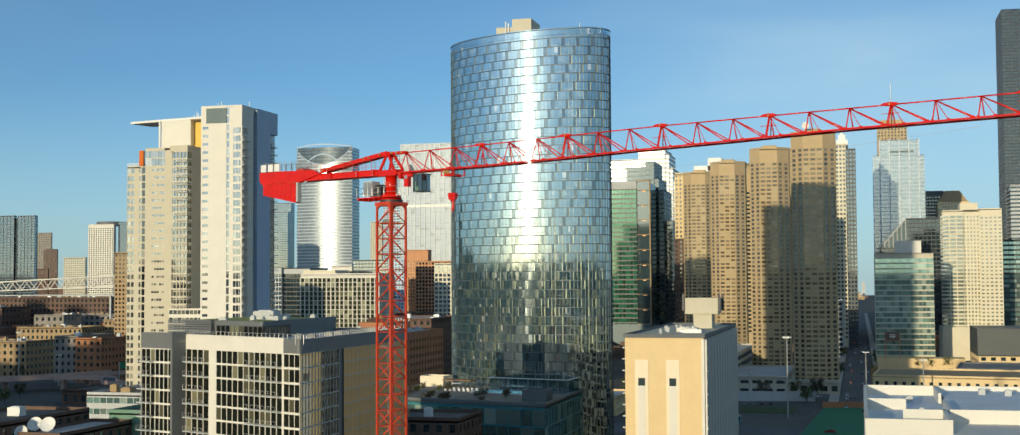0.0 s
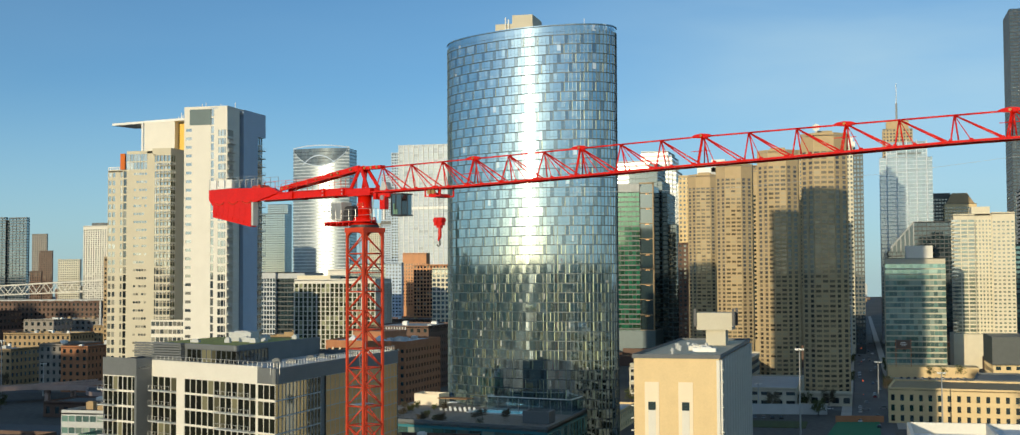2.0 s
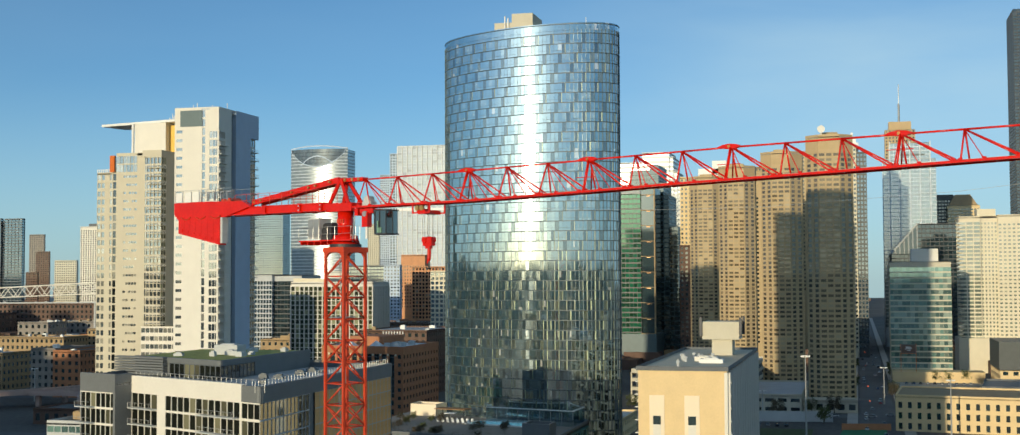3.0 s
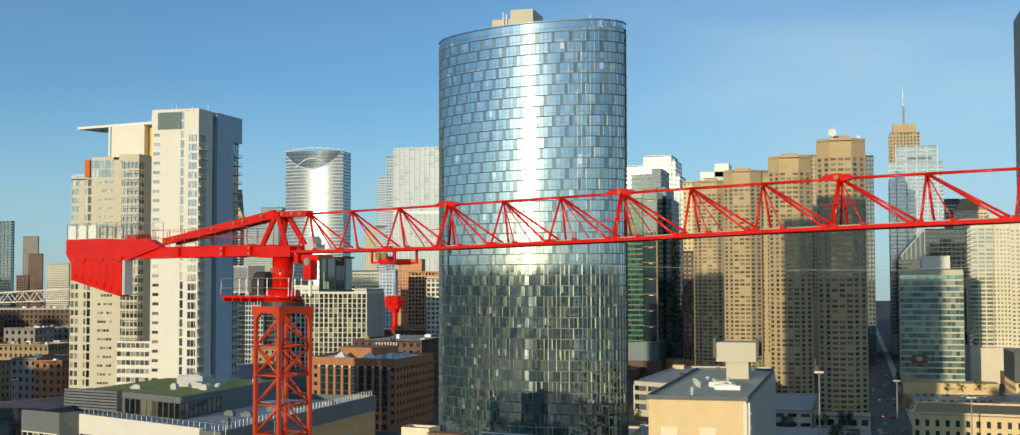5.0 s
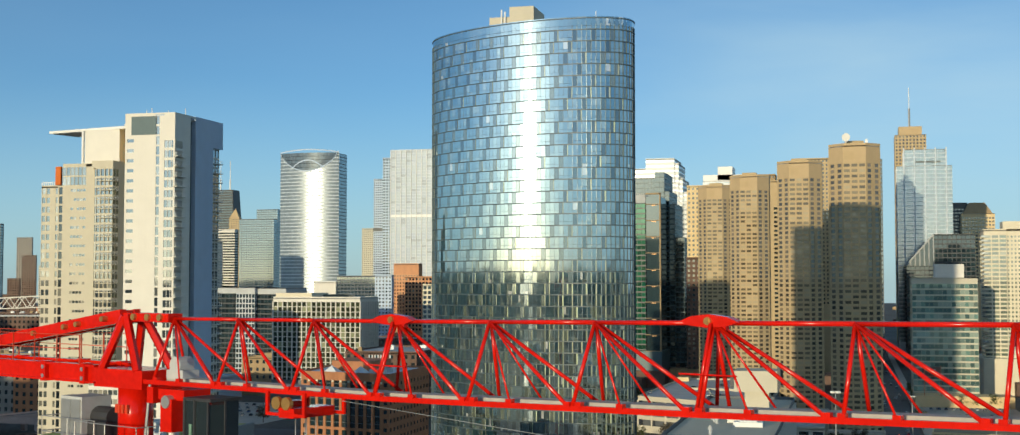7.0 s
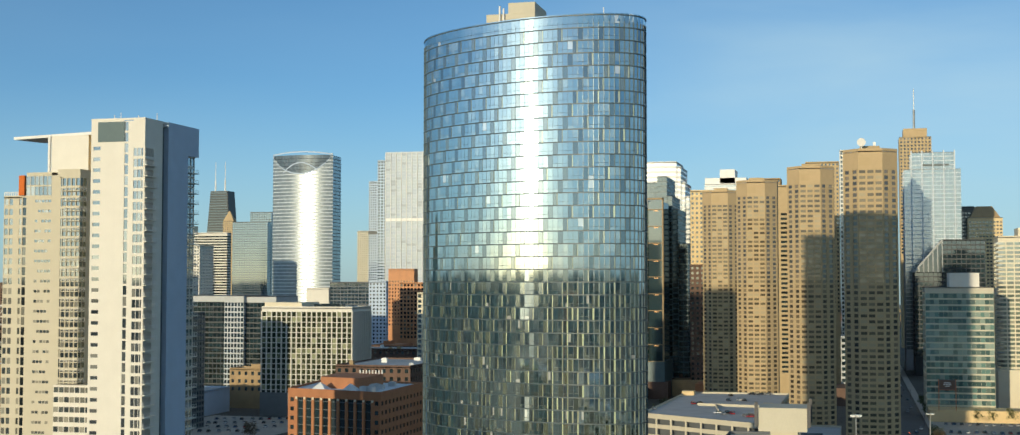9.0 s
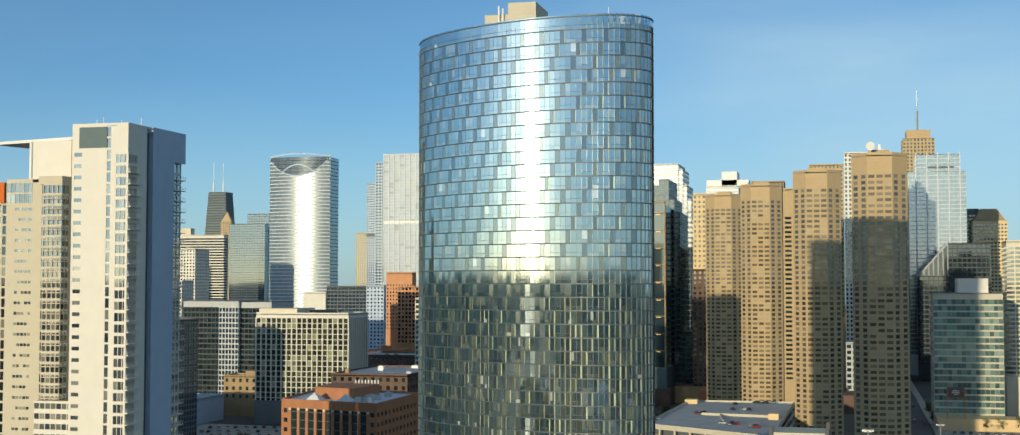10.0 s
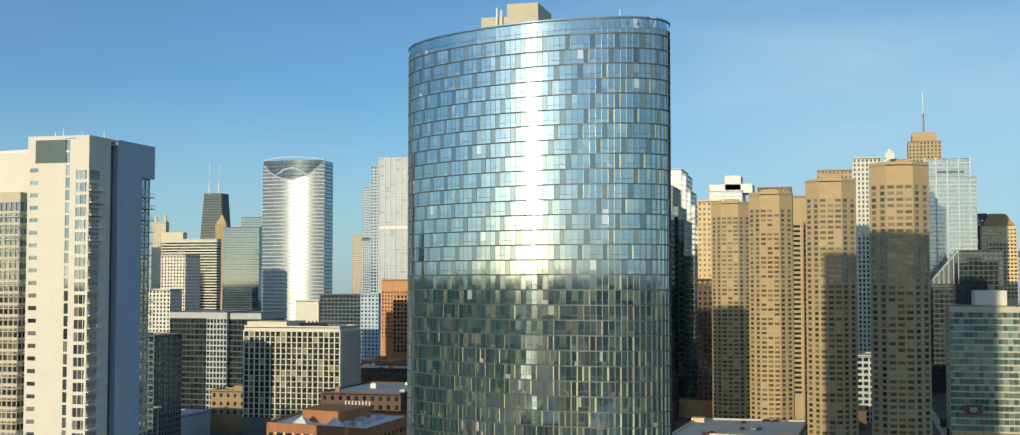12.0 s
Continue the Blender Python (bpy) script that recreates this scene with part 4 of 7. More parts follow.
# ---- middle ground, north of the oval tower ----
def brick_office():
    """Brick office with tall window bays on its lit end."""
    b = thing("brick_office", "red-brick office building with tall dark window bays", "building", (-255, 710, 0))
    A, C, D, E_ = (-280.0, 692.0), (-231.0, 679.0), (-231.0, 738.0), (-286.0, 752.0)
    z1 = 35.0

    def on(f):
        return (A[0] + (C[0] - A[0]) * f, A[1] + (C[1] - A[1]) * f)

    br, gd = M["brick"], M["glass_dark"]
    facade(b, A, on(0.09), 3, z1 - 3, 4.4, 4.0, 0.45, 0.45, 0.3, br, gd, 8)
    facade(b, on(0.09), on(0.91), 9, z1 - 3.6, 4.6, 23.0, 0.70, 0.97, 0.6, br, gd, 9)
    facade(b, on(0.91), C, 3, z1 - 3, 4.4, 4.0, 0.45, 0.45, 0.3, br, gd, 8)
    facade(b, C, D, 3, z1 - 3, 5.0, 4.0, 0.55, 0.45, 0.3, br, gd, 80)
    facade(b, on(0.09), on(0.91), 0, 9, 4.6, 4.5, 0.6, 0.6, 0.4, br, gd, 12)
    bar = Shape().slab((0, 0), (3.1, -0.83), 0.3, 0, 0.25, -0.25).mesh("mullion", M["grey_panel"])
    spots = []
    for k in range(9):
        x, y = on(0.09 + 0.82 * (k + 0.16) / 9)
        spots += [Matrix.Translation((x, y, 11.5 + j * 3.6)) for j in range(6)]
    pieces("mullion", bar, spots, b)
    cap = Shape().slab((0, 0), (1.1, -0.29), 0.5, 0, 1.0, 0.1).mesh("capital", M["cream"])
    pieces("capital", cap, [Matrix.Translation((*on(0.09 + 0.82 * (k - 0.1) / 9), 30.2)) for k in range(10)], b)
    for p, q, za, zb in ((A, C, z1 - 3.6, z1), (C, D, z1 - 3, z1), (A, on(0.09), 0, 3), (on(0.91), C, 0, 3), (C, D, 0, 3), (D, E_, 0, z1), (E_, A, 0, z1)):
        part("wall", Shape().slab(p, q, 0.6, za, zb, 0.03), br, b)
    part("roof", Shape().prism([A, C, D, E_], z1 - 1.2, z1 - 0.9), M["roof_white"], b, "pale roof membrane")
    part("roof_house", Shape().prism([(-270, 706), (-249, 700), (-248, 730), (-272, 734)], z1 - 1, z1 + 4.2), br, b)
    for x, y in ((-266, 696), (-250, 692)):
        s = Shape()
        s.v += [(x - 4, y - 2, z1 - 0.9), (x + 4, y - 4.0, z1 - 0.9), (x + 4, y + 4, z1 - 0.9), (x - 4, y + 5, z1 - 0.9), (x, y, z1 + 2.6)]
        s.f += [(0, 1, 4), (1, 2, 4), (2, 3, 4), (3, 0, 4)]
        part("skylight", s, M["roof_white"], b, "white pyramid skylight")
    rng = random.Random(7)
    for k in range(7):
        plant(b, rng.uniform(-245, -236), rng.uniform(690, 730), z1 - 0.9, 3, 3, 2, "light_grey")
    for k in range(8):
        x = -262 + k * 1.6
        part("flue", Shape().tube((x, 736, z1), (x, 736, z1 + 5.5), 0.35, 8), M["white_paint"], b)


brick_office()

mid = block("apartment_block", "white-framed apartment block with a regular grid of dark windows", [(-389, 900), (-329, 900), (-329, 933), (-389, 933)], 67, "white", "glass_olive", 3.4, 3.2, 0.84, 0.88, 0.4, 260, low=3, top=2.4, rim=0.8)
pieces("fin", Shape().box(-0.32, 0.32, -0.45, 0.0, 14.5, 65).mesh("fin", M["white"]), [pose(-389 + 60 * k / 18, 900, 0) for k in range(19)], mid)
pieces("fin", Shape().box(0.0, 0.45, -0.32, 0.32, 14.5, 65).mesh("fin", M["white"]), [pose(-329, 900.4 + 3.24 * k, 0) for k in range(11)], mid)
part("base", Shape().box(-389.6, -328.4, 899.4, 933, 0, 14.5), M["grey_panel"], mid, "dark windowless base storey")
plant(mid, -350, 915, 67.0, 18, 8, 2.2, "glass_dark")
part("roof_house", Shape().box(-388, -363, 902, 930, 67, 70.2), M["cream"], mid)
# dark glass block and wing; the shade on them is also in the wall colour
block("office_block", "blue-grey office block with a pale window bay", rect(-491, -463.2, 1000, 1040), 73.5, "dark_panel", "glass_dark", 3.0, 3.6, 0.9, 0.75, 0.2, 100, rim=0, low=4, top=4.5, crown="light_grey")
block("office_bay", "pale gridded bay of an office block", rect(-463, -448.2, 998.5, 1040), 73.5, "light_grey", "glass_blue", 2.4, 3.6, 0.75, 0.72, 0.25, 60, rim=0, top=4.5)
block("office_wing", "shaded blue office wing", rect(-448, -425, 1002, 1040), 73, "dark_panel", "glass_dark", 3.0, 3.6, 0.9, 0.75, 0.2, 40, rim=0, top=4.5, crown="light_grey")
th = block("small_tan_house", "small tan-brick house with a stepped roof in the sun", rect(-431, -407.5, 942, 960), 25.5, "brick_tan", "glass_dark", 4.6, 5.0, 0.4, 0.45, 0.3, 20, low=12)
part("roof_house", Shape().box(-416, -407.8, 943, 958, 25.5, 29), M["brick_tan"], th)
block("balcony_block", "grey apartment block with curved white balconies", rect(-409.6, -392, 800, 830), 65, "grey_panel", "glass_blue", 3.0, 3.1, 0.85, 0.7, 0.5, 60)
# white hotel, painted blue-grey for its shaded side
h1 = block("hotel", "white hotel slab with small square windows", rect(-447.5, -431.2, 1250, 1256), 83, "shade_grey", "glass", 3.2, 3.2, 0.45, 0.45, 0.2, 80, low=10)
block("hotel_wing", "dark glass hotel wing", rect(-485.2, -447.8, 1252, 1265), 82.4, "charcoal", "glass_blue", 3.4, 3.2, 0.85, 0.7, 0.15, 60, low=20)
block("pale_hotel", "pale hotel front with a few square windows", rect(-507, -485.4, 1250, 1262), 77, "white", "glass", 3.6, 3.6, 0.5, 0.45, 0.2, 20, low=40, top=16)
block("brick_tower", "stepped orange-brick office building", rect(-482, -455, 1400, 1412), 95.5, "brick_orange", "glass", 3.0, 3.6, 0.4, 0.5, 0.2, 40, low=40, top=10)
block("brick_block", "orange-brick warehouse with rows of windows", rect(-446, -408, 1330, 1370), 82, "brick_orange", "glass", 3.4, 3.8, 0.6, 0.6, 0.25, 80, low=30)
block("grid_block", "pale office block with a window grid", rect(-320, -303, 1000, 1030), 75, "cream", "glass_blue", 3.2, 3.4, 0.7, 0.65, 0.3, 60, low=10)
block("small_white_tower", "white apartment tower with small windows", rect(-690, -664, 1350, 1380), 119, "white", "glass", 3.4, 3.1, 0.5, 0.5, 0.2, 60, low=40)
block("white_grid_block", "white gridded apartment slab", rect(-594, -572, 1150, 1170), 87, "white", "glass", 3.0, 3.1, 0.5, 0.55, 0.2, 50, low=20)
block("tan_slim_building", "slim yellow-tan brick apartment building", rect(-539, -527, 900, 912), 84, "brick_tan", "glass", 3.2, 3.2, 0.5, 0.5, 0.2, 40, low=10)

# ---- river tower with the arched top ----
def arched_tower():
    b = thing("arched_tower", "bowed silver-glass office tower with an arched cut at the top", "skyscraper", (-620, 1540, 0))
    x0, x1, y0, z1 = -662.0, -590.0, 1520.0, 226.0
    n, rows = 40, 58
    glass, band = Shape(), Shape()

    def at(i, z, off=0.0):
        f = i / n
        bow = 7.0 * (1 - (2 * f - 1) ** 2)
        return (x0 + (x1 - x0) * f, y0 - bow - off, z)

    def arch(i):
        f = 2 * (i + 0.5) / n - 1
        return 225.0 - 21.0 * max(0.0, 1 - f * f) ** 0.8 if abs(f) < 0.97 else 226.0

    h = z1 / rows
    for r in range(rows):
        za, zb = r * h, (r + 1) * h
        for i in range(n):
            top = arch(i)
            if za >= top:
                continue
            zz = min(zb, top)
            glass.face(at(i, za + 0.9), at(i + 1, za + 0.9), at(i + 1, max(zz, za + 0.95)), at(i, max(zz, za + 0.95)))
            band.face(at(i, za, 0.25), at(i + 1, za, 0.25), at(i + 1, za + 0.95, 0.25), at(i, za + 0.95, 0.25))
    part("panes", glass, M["glass_bow"], b, kind="stuff")
    part("spandrel_band", band, M["cool_white"], b, "pale floor bands", kind="stuff")
    part("core", Shape().box(x0 + 0.3, x1 - 0.3, y0 + 0.4, y0 + 23, 0, 224), M["glass_dark"], b)
    lens = Shape()
    for r in range(6):
        for i in range(n):
            za = 200 + r * 4.2
            if za + 4 > arch(i):
                lens.face(*[(p[0], p[1] + 1.2, p[2]) for p in (at(i, za), at(i + 1, za), at(i + 1, za + 3.9), at(i, za + 3.9))])
    part("arched_glass", lens, M["lens_glass"], b, "blue glass lens under the top arch")
    rim = Shape()
    for i in range(n):
        f0, f1 = 2 * i / n - 1, 2 * (i + 1) / n - 1
        z2, z3 = 226 + 3.0 * (1 - f0 * f0), 226 + 3.0 * (1 - f1 * f1)
        rim.face(at(i, z2 - 1.4, 0.5), at(i + 1, z3 - 1.4, 0.5), at(i + 1, z3, 0.5), at(i, z2, 0.5))
        a, c = arch(i), arch(i + 1) if i < n - 1 else arch(i)
        rim.face(at(i, a - 0.6, 0.6), at(i + 1, c - 0.6, 0.6), at(i + 1, c + 0.6, 0.6), at(i, a + 0.6, 0.6))
    for i in range(8, 32):
        f0, f1 = 2 * i / n - 1, 2 * (i + 1) / n - 1
        z2, z3 = (204.5 + 11.0 * (1 - (f / 0.6) ** 2) for f in (f0, f1))
        rim.face(at(i, z2, 0.1), at(i + 1, z3, 0.1), at(i + 1, z3 + 1.6, 0.1), at(i, z2 + 1.6, 0.1))
    part("arch_rim", rim, M["shade_grey"], b, "pale metal arch")
    # side away from the sun: its shade is put into dark panels
    facade(b, (x1, y0), (x1, y0 + 24), 0, 224, 4, 3.9, 0.93, 0.8, 0.1, M["dark_panel"], M["glass_blue"], 60)
    return b


arched_tower()
wg = block("white_glass_tower", "tall frosted-glass tower with slim white vertical fins", rect(-528, -455, 1520, 1560), 225, "cool_white", "glass_frost", 6.08, 3.3, 0.97, 0.9, 0.15, 150, low=40, rim=1)
fin = Shape().box(-0.28, 0.28, -0.7, 0, 0, 226).mesh("fin", M["white_paint"])
pieces("fin", fin, [pose(-528 + k * 6.08, 1520, 0) for k in range(13)], wg)
part("lit_floor_band", Shape().box(-527.5, -455.5, 1519.5, 1520, 150, 153), M["white_paint"], wg, "warm pale floor band at half height")
block("", "", rect(-539, -528.3, 1524, 1545), 217, "shade_grey", "glass_dark", 3.4, 3.3, 0.7, 0.6, 0.3, 20, low=60, b=wg)
sl = block("slab_tower", "grey residential slab tower with a dark mid-height band", rect(-688, -673.5, 1900, 1910), 224, "shade_grey", "glass", 3.0, 3.4, 0.6, 0.55, 0.3, 40, low=60)
block("", "", rect(-673, -657, 1899, 1910), 224, "shade_grey", "glass", 3.0, 3.4, 0.6, 0.55, 0.3, 40, low=60, b=sl)
part("mid_band", Shape().box(-688.3, -656.7, 1898.6, 1910, 150, 154.5), M["slate"], sl, "dark plant floor at half height")
block("slim_tower", "far slim tan tower", rect(-932, -908, 2500, 2530), 179, "grey_beige", "glass", 4, 4, 0.5, 0.5, 0.3, 20, low=60)
block("dark_glass_tower", "dark blue-green glass tower", rect(-945, -887, 2000, 2012), 174, "charcoal", "glass_blue", 4.0, 3.6, 0.92, 0.82, 0.15, 100, low=40)
block("dark_glass_slab", "shaded grey-blue glass slab", rect(-944, -908, 2060, 2075), 192, "charcoal", "glass_blue", 4.0, 3.6, 0.92, 0.82, 0.15, 20, low=40)
st = block("striped_tower", "pale tower with dark horizontal window bands", rect(-937, -855, 1800, 1812), 150, "white", "glass_black", 8.0, 3.7, 0.999, 0.58, 0.9, 60, low=30, top=3)
part("roof_house", Shape().box(-937, -905, 1800.5, 1812, 150, 160), M["cream"], st)
s = Shape()
b = thing("tapered_black_tower", "far tapering black tower with twin masts", "skyscraper", (-1841, 3770, 0))
w0, w1 = (-1886, -1786, 3725, 3800), (-1863, -1808, 3740, 3785)
k = 0
s.v += [(w0[0], w0[2], 0), (w0[1], w0[2], 0), (w0[1], w0[3], 0), (w0[0], w0[3], 0), (w1[0], w1[2], 352), (w1[1], w1[2], 352), (w1[1], w1[3], 352), (w1[0], w1[3], 352)]
s.f += [(4, 5, 6, 7), (0, 1, 5, 4), (1, 2, 6, 5), (2, 3, 7, 6), (3, 0, 4, 7)]
part("shaft", s, M["dark_panel"], b)
s = Shape()
for j in range(46):
    f = j / 46
    x0, x1, y0 = w0[0] + (w1[0] - w0[0]) * f, w0[1] + (w1[1] - w0[1]) * f, w0[2] + (w1[2] - w0[2]) * f
    s.box(x0 + 2, x1 - 2, y0 - 1.2, y0, j * 7.6 + 2.5, j * 7.6 + 6)
part("window_band", s, M["glass_dark"], b, kind="stuff")
for x in (-1857, -1826):
    part("mast", Shape().tube((x, 3760, 350), (x, 3760, 385), 2.2, 8).tube((x, 3760, 385), (x, 3760, 440), 0.9, 6), M["white_paint"], b, "white antenna mast")
b = block("old_tan_tower", "old tan stone tower with a pointed roof", rect(-1307, -1283, 2700, 2712), 212, "tan", "glass", 4, 4, 0.45, 0.5, 0.3, 20, low=80, rim=0)
s = Shape()
s.v += [(-1307, 2700, 212), (-1283, 2700, 212), (-1283, 2712, 212), (-1307, 2712, 212), (-1295, 2706, 234)]
s.f += [(0, 1, 4), (1, 2, 4), (2, 3, 4), (3, 0, 4)]
part("pyramid_roof", s, M["tan_band"], b)
b = block("old_stone_tower", "old pale stone tower with roof turrets", rect(-1229, -1202, 2300, 2312), 198, "cream", "glass", 4, 4, 0.45, 0.5, 0.3, 20, low=80)
part("turret", Shape().tube((-1224, 2306, 198), (-1224, 2306, 212), 4, 8, 1.5).tube((-1206, 2306, 198), (-1206, 2306, 212), 4, 8, 1.5), M["cream"], b)

# ---- far north-west skyline ----
gc = block("glass_condo", "blue-grey glass apartment tower in two joined slabs", rect(-1004, -984, 1416, 1421), 143, "grey_panel", "glass_blue", 5.0, 3.2, 0.94, 0.74, 0.5, 80, low=20)
block("", "", rect(-983.6, -979, 1419, 1422), 140, "charcoal", "glass_blue", 3.4, 3.2, 0.8, 0.8, 0.3, 20, low=20, b=gc)
block("", "", rect(-978.6, -955, 1415, 1421), 142.5, "grey_panel", "glass_blue", 4.6, 3.2, 0.94, 0.74, 0.5, 80, low=20, b=gc)
rt = block("white_grid_tower", "white gridded apartment tower with a rounded grey crown", rect(-1310, -1260, 2100, 2108), 164, "white", "glass", 4.6, 3.6, 0.6, 0.6, 0.5, 150, low=10, top=5)
part("crown", Shape().tube((-1284, 2130, 163), (-1284, 2130, 170), 24, 28), M["grey_panel"], rt, "rounded grey crown")
block("blue_grid_tower", "blue-grey glass side tower", rect(-1257, -1238, 2110, 2150), 168, "charcoal", "glass_blue", 4, 3.6, 0.9, 0.8, 0.2, 40, low=10)
block("far_grey_tower", "far grey-tan office tower", rect(-1750, -1713, 2600, 2604), 172, "brick_grey", "glass", 5, 4, 0.5, 0.5, 0.3, 30, low=20)
block("far_brown_tower", "far brown office tower", rect(-1532, -1502, 2300, 2303), 127, "brick_dark", "glass", 5, 4, 0.5, 0.5, 0.3, 30, low=20)
block("far_pale_block", "far pale apartment block", rect(-1229, -1190, 1900, 1905), 102, "grey_beige", "glass_blue", 4, 3.5, 0.55, 0.5, 0.3, 30, low=20)
block("far_black_block", "far dark low office block", rect(-1144, -1125, 1700, 1703), 82, "brick_dark", "glass", 4, 3.5, 0.5, 0.5, 0.3, 10, low=20)

# ---- east and south-east towers ----
gw = block("green_glass_office", "green-glass office building with open dark floors at one end", rect(-208, -174, 1085, 1125), 136, "dark_panel", "glass_green", 3.1, 3.9, 0.93, 0.72, 0.15, 150, low=26, rim=0, top=0)
louvre = Shape().box(-208, -174, 1085.4, 1125, 136, 142.2)
for k in range(22):
    louvre.box(-207.6 + k * 1.53, -207.1 + k * 1.53, 1084.8, 1085.5, 136.3, 142.8 + 1.0 * math.sin(math.pi * (k + 6) / 34))
part("crown_louvre", louvre, M["light_grey"], gw, "pale louvred crown")
part("open_floor_core", Shape().box(-174, -163.6, 1087, 1124, 0, 141), M["glass_dark"], gw)
s = Shape()
for k in range(10):
    s.box(-174, -163.2, 1084.6, 1087.5, 26 + k * 12.1, 26.45 + k * 12.1)
s.box(-163.5, -162.6, 1084.4, 1087, 0, 143.4)
s.box(-174, -162.4, 1084.4, 1087, 142.4, 143.4)
part("floor_edges", s, M["brick_tan"], gw, "copper-coloured floor edges and corner post")
pieces("ceiling_lamp", Shape().box(-169.5, -166.5, 1085.4, 1086.0, 0, 0.3).mesh("ceiling_lamp", M["warm_lamp"]), [pose(0, 0, 37.3 + k * 12.1) for k in range(9)], gw)
part("base", Shape().box(-209, -162, 1083, 1127, 0, 26), M["slate_teal"], gw)
dk = thing("stepped_dark_tower", "dark stepped curtain-wall office tower", "skyscraper", (-165, 1150, 0))
for i, (x0, x1, z1, y0) in enumerate(((-190, -173.3, 158, 1131), (-173.3, -166, 162.5, 1130), (-166, -162.2, 148, 1131), (-162.2, -158, 138, 1132), (-158, -151, 112, 1134), (-151, -143, 62, 1138), (-143, -132, 34, 1142))):
    block("", "", rect(x0, x1, y0, 1180), z1, "slate_teal", "glass_dark", 3.0, 3.9, 0.9, 0.76, 0.1, 30, b=dk, rim=0)
sw = thing("stepped_white_tower", "white and glass office tower with rounded stepped shoulders", "skyscraper", (-200, 1320, 0))
for i, (x0, x1, z1, y0) in enumerate(((-240, -206, 180, 1306), (-206, -180, 188.5, 1300), (-180, -176.5, 184, 1302), (-176.5, -173, 170, 1304), (-173, -169.5, 158, 1306), (-169.5, -166, 140, 1308))):
    block("", "", rect(x0, x1, y0, 1350), z1, "white_paint", "glass_silver", 4.0, 4.4, 0.999, 0.42, 0.2, 26, b=sw, rim=0.6)
wf = block("far_white_building", "far white office building with stepped roof blocks", rect(-184, -150, 1571, 1620), 188, "white_paint", "glass_silver", 6, 4, 0.999, 0.35, 0.3, 20, low=100)
part("roof_block", Shape().box(-168, -152, 1575, 1610, 188, 204).box(-184, -140, 1575, 1610, 186, 195), M["white_paint"], wf)
block("far_tan_building", "far shaded tan building behind the towers", rect(-147, -131, 1118, 1128), 150, "beige", "glass", 3.4, 3.6, 0.5, 0.5, 0.3, 40, low=40)
block("shaded_street_block", "shaded dark brown block at a street corner", rect(-146.5, -132, 1108, 1117), 95, "brick_dark", "glass_dark", 3.4, 3.6, 0.5, 0.5, 0.3, 30, low=10)
block("tan_slab", "tan slab building between the octagonal towers", rect(-95, -60, 1080, 1110), 150, "tan", "glass_dark", 7.0, 3.2, 0.62, 0.5, 0.3, 30, low=20, top=18)
block("brown_slab_tower", "brown office tower behind the tan towers", rect(-114, -88, 1250, 1275), 168, "brick_tan", "glass", 3, 3.4, 0.5, 0.5, 0.2, 30, low=60)
block("tan_shoulder_tower", "tan stone tower with a notched roofline", rect(-68, -41, 1252, 1280), 181, "tan", "glass_dark", 3, 3.4, 0.45, 0.5, 0.3, 40, low=60)
block("shaded_teal_block", "shaded dark teal office block", rect(-172, -152, 1300, 1330), 92, "slate_teal", "glass_dark", 3.2, 3.6, 0.6, 0.5, 0.3, 30, low=30)
wt = block("white_checker_tower", "slender white tower with a dark window grid and stepped top", rect(-40.5, -19, 1250, 1290), 190, "white", "glass_dark", 3.1, 3.6, 0.5, 0.62, 0.4, 160, low=10)
by = block("tan_bay_tower", "cream stone tower with window bays and a stepped pale crown", rect(-18.3, -9, 1250, 1290), 183.5, "cream", "glass_dark", 3.1, 3.8, 0.55, 0.5, 0.4, 120, low=10)
# slate block stands for the tower's shadowed right side
block("", "", rect(-9, -0.3, 1252, 1290), 179, "slate", "glass_blue", 2.9, 3.8, 0.6, 0.6, 0.3, 60, low=10, b=by)
part("stepped_crown", Shape().box(-17.5, -7, 1252, 1285, 183, 188).box(-15.5, -9, 1255, 1282, 188, 193).box(-13.6, -11.6, 1262, 1275, 193, 198), M["white_paint"], by)
block("street_row", "shaded row of office buildings along the street", rect(-16.5, -10, 1310, 1700), 120, "brick_dark", "glass_dark", 5, 4, 0.5, 0.5, 0.3, 40)
block("low_corner_block", "low grey block at a street corner", rect(-40, -12, 1100, 1140), 44, "light_grey", "glass_dark", 4, 4, 0.7, 0.6, 0.3, 30)
bt = block("blue_glass_tower", "pale blue-glass office tower with white vertical fins", rect(17.3, 68.7, 1450, 1490), 190, "cool_white", "glass_ice", 3.7, 3.9, 0.96, 0.84, 0.12, 200, low=20, rim=0)
block("", "", rect(24, 63.2, 1450.2, 1488), 206, "cool_white", "glass_ice", 3.9, 3.9, 0.96, 0.84, 0.12, 60, z0=190, b=bt, rim=0)
fin = Shape().box(-0.55, 0.55, -1.4, 0, 20, 207.5).mesh("fin", M["cool_white"])
pieces("fin", fin, [pose(x, 1450, 0) for x in (24.0, 33.8, 43.6, 53.4, 63.2)], bt)
part("vent_band", Shape().box(34, 58, 1449.5, 1450.3, 193, 194.6), M["slate"], bt, "dark vent slot near the top")
ft = block("far_tan_tower", "far tan stone tower with a mast", rect(29, 68, 1900, 1940), 268, "tan", "glass", 4.4, 4.4, 0.5, 0.55, 0.4, 120, low=120, rim=0)
part("crown", Shape().box(34, 63, 1902, 1938, 268, 279), M["tan_band"], ft)
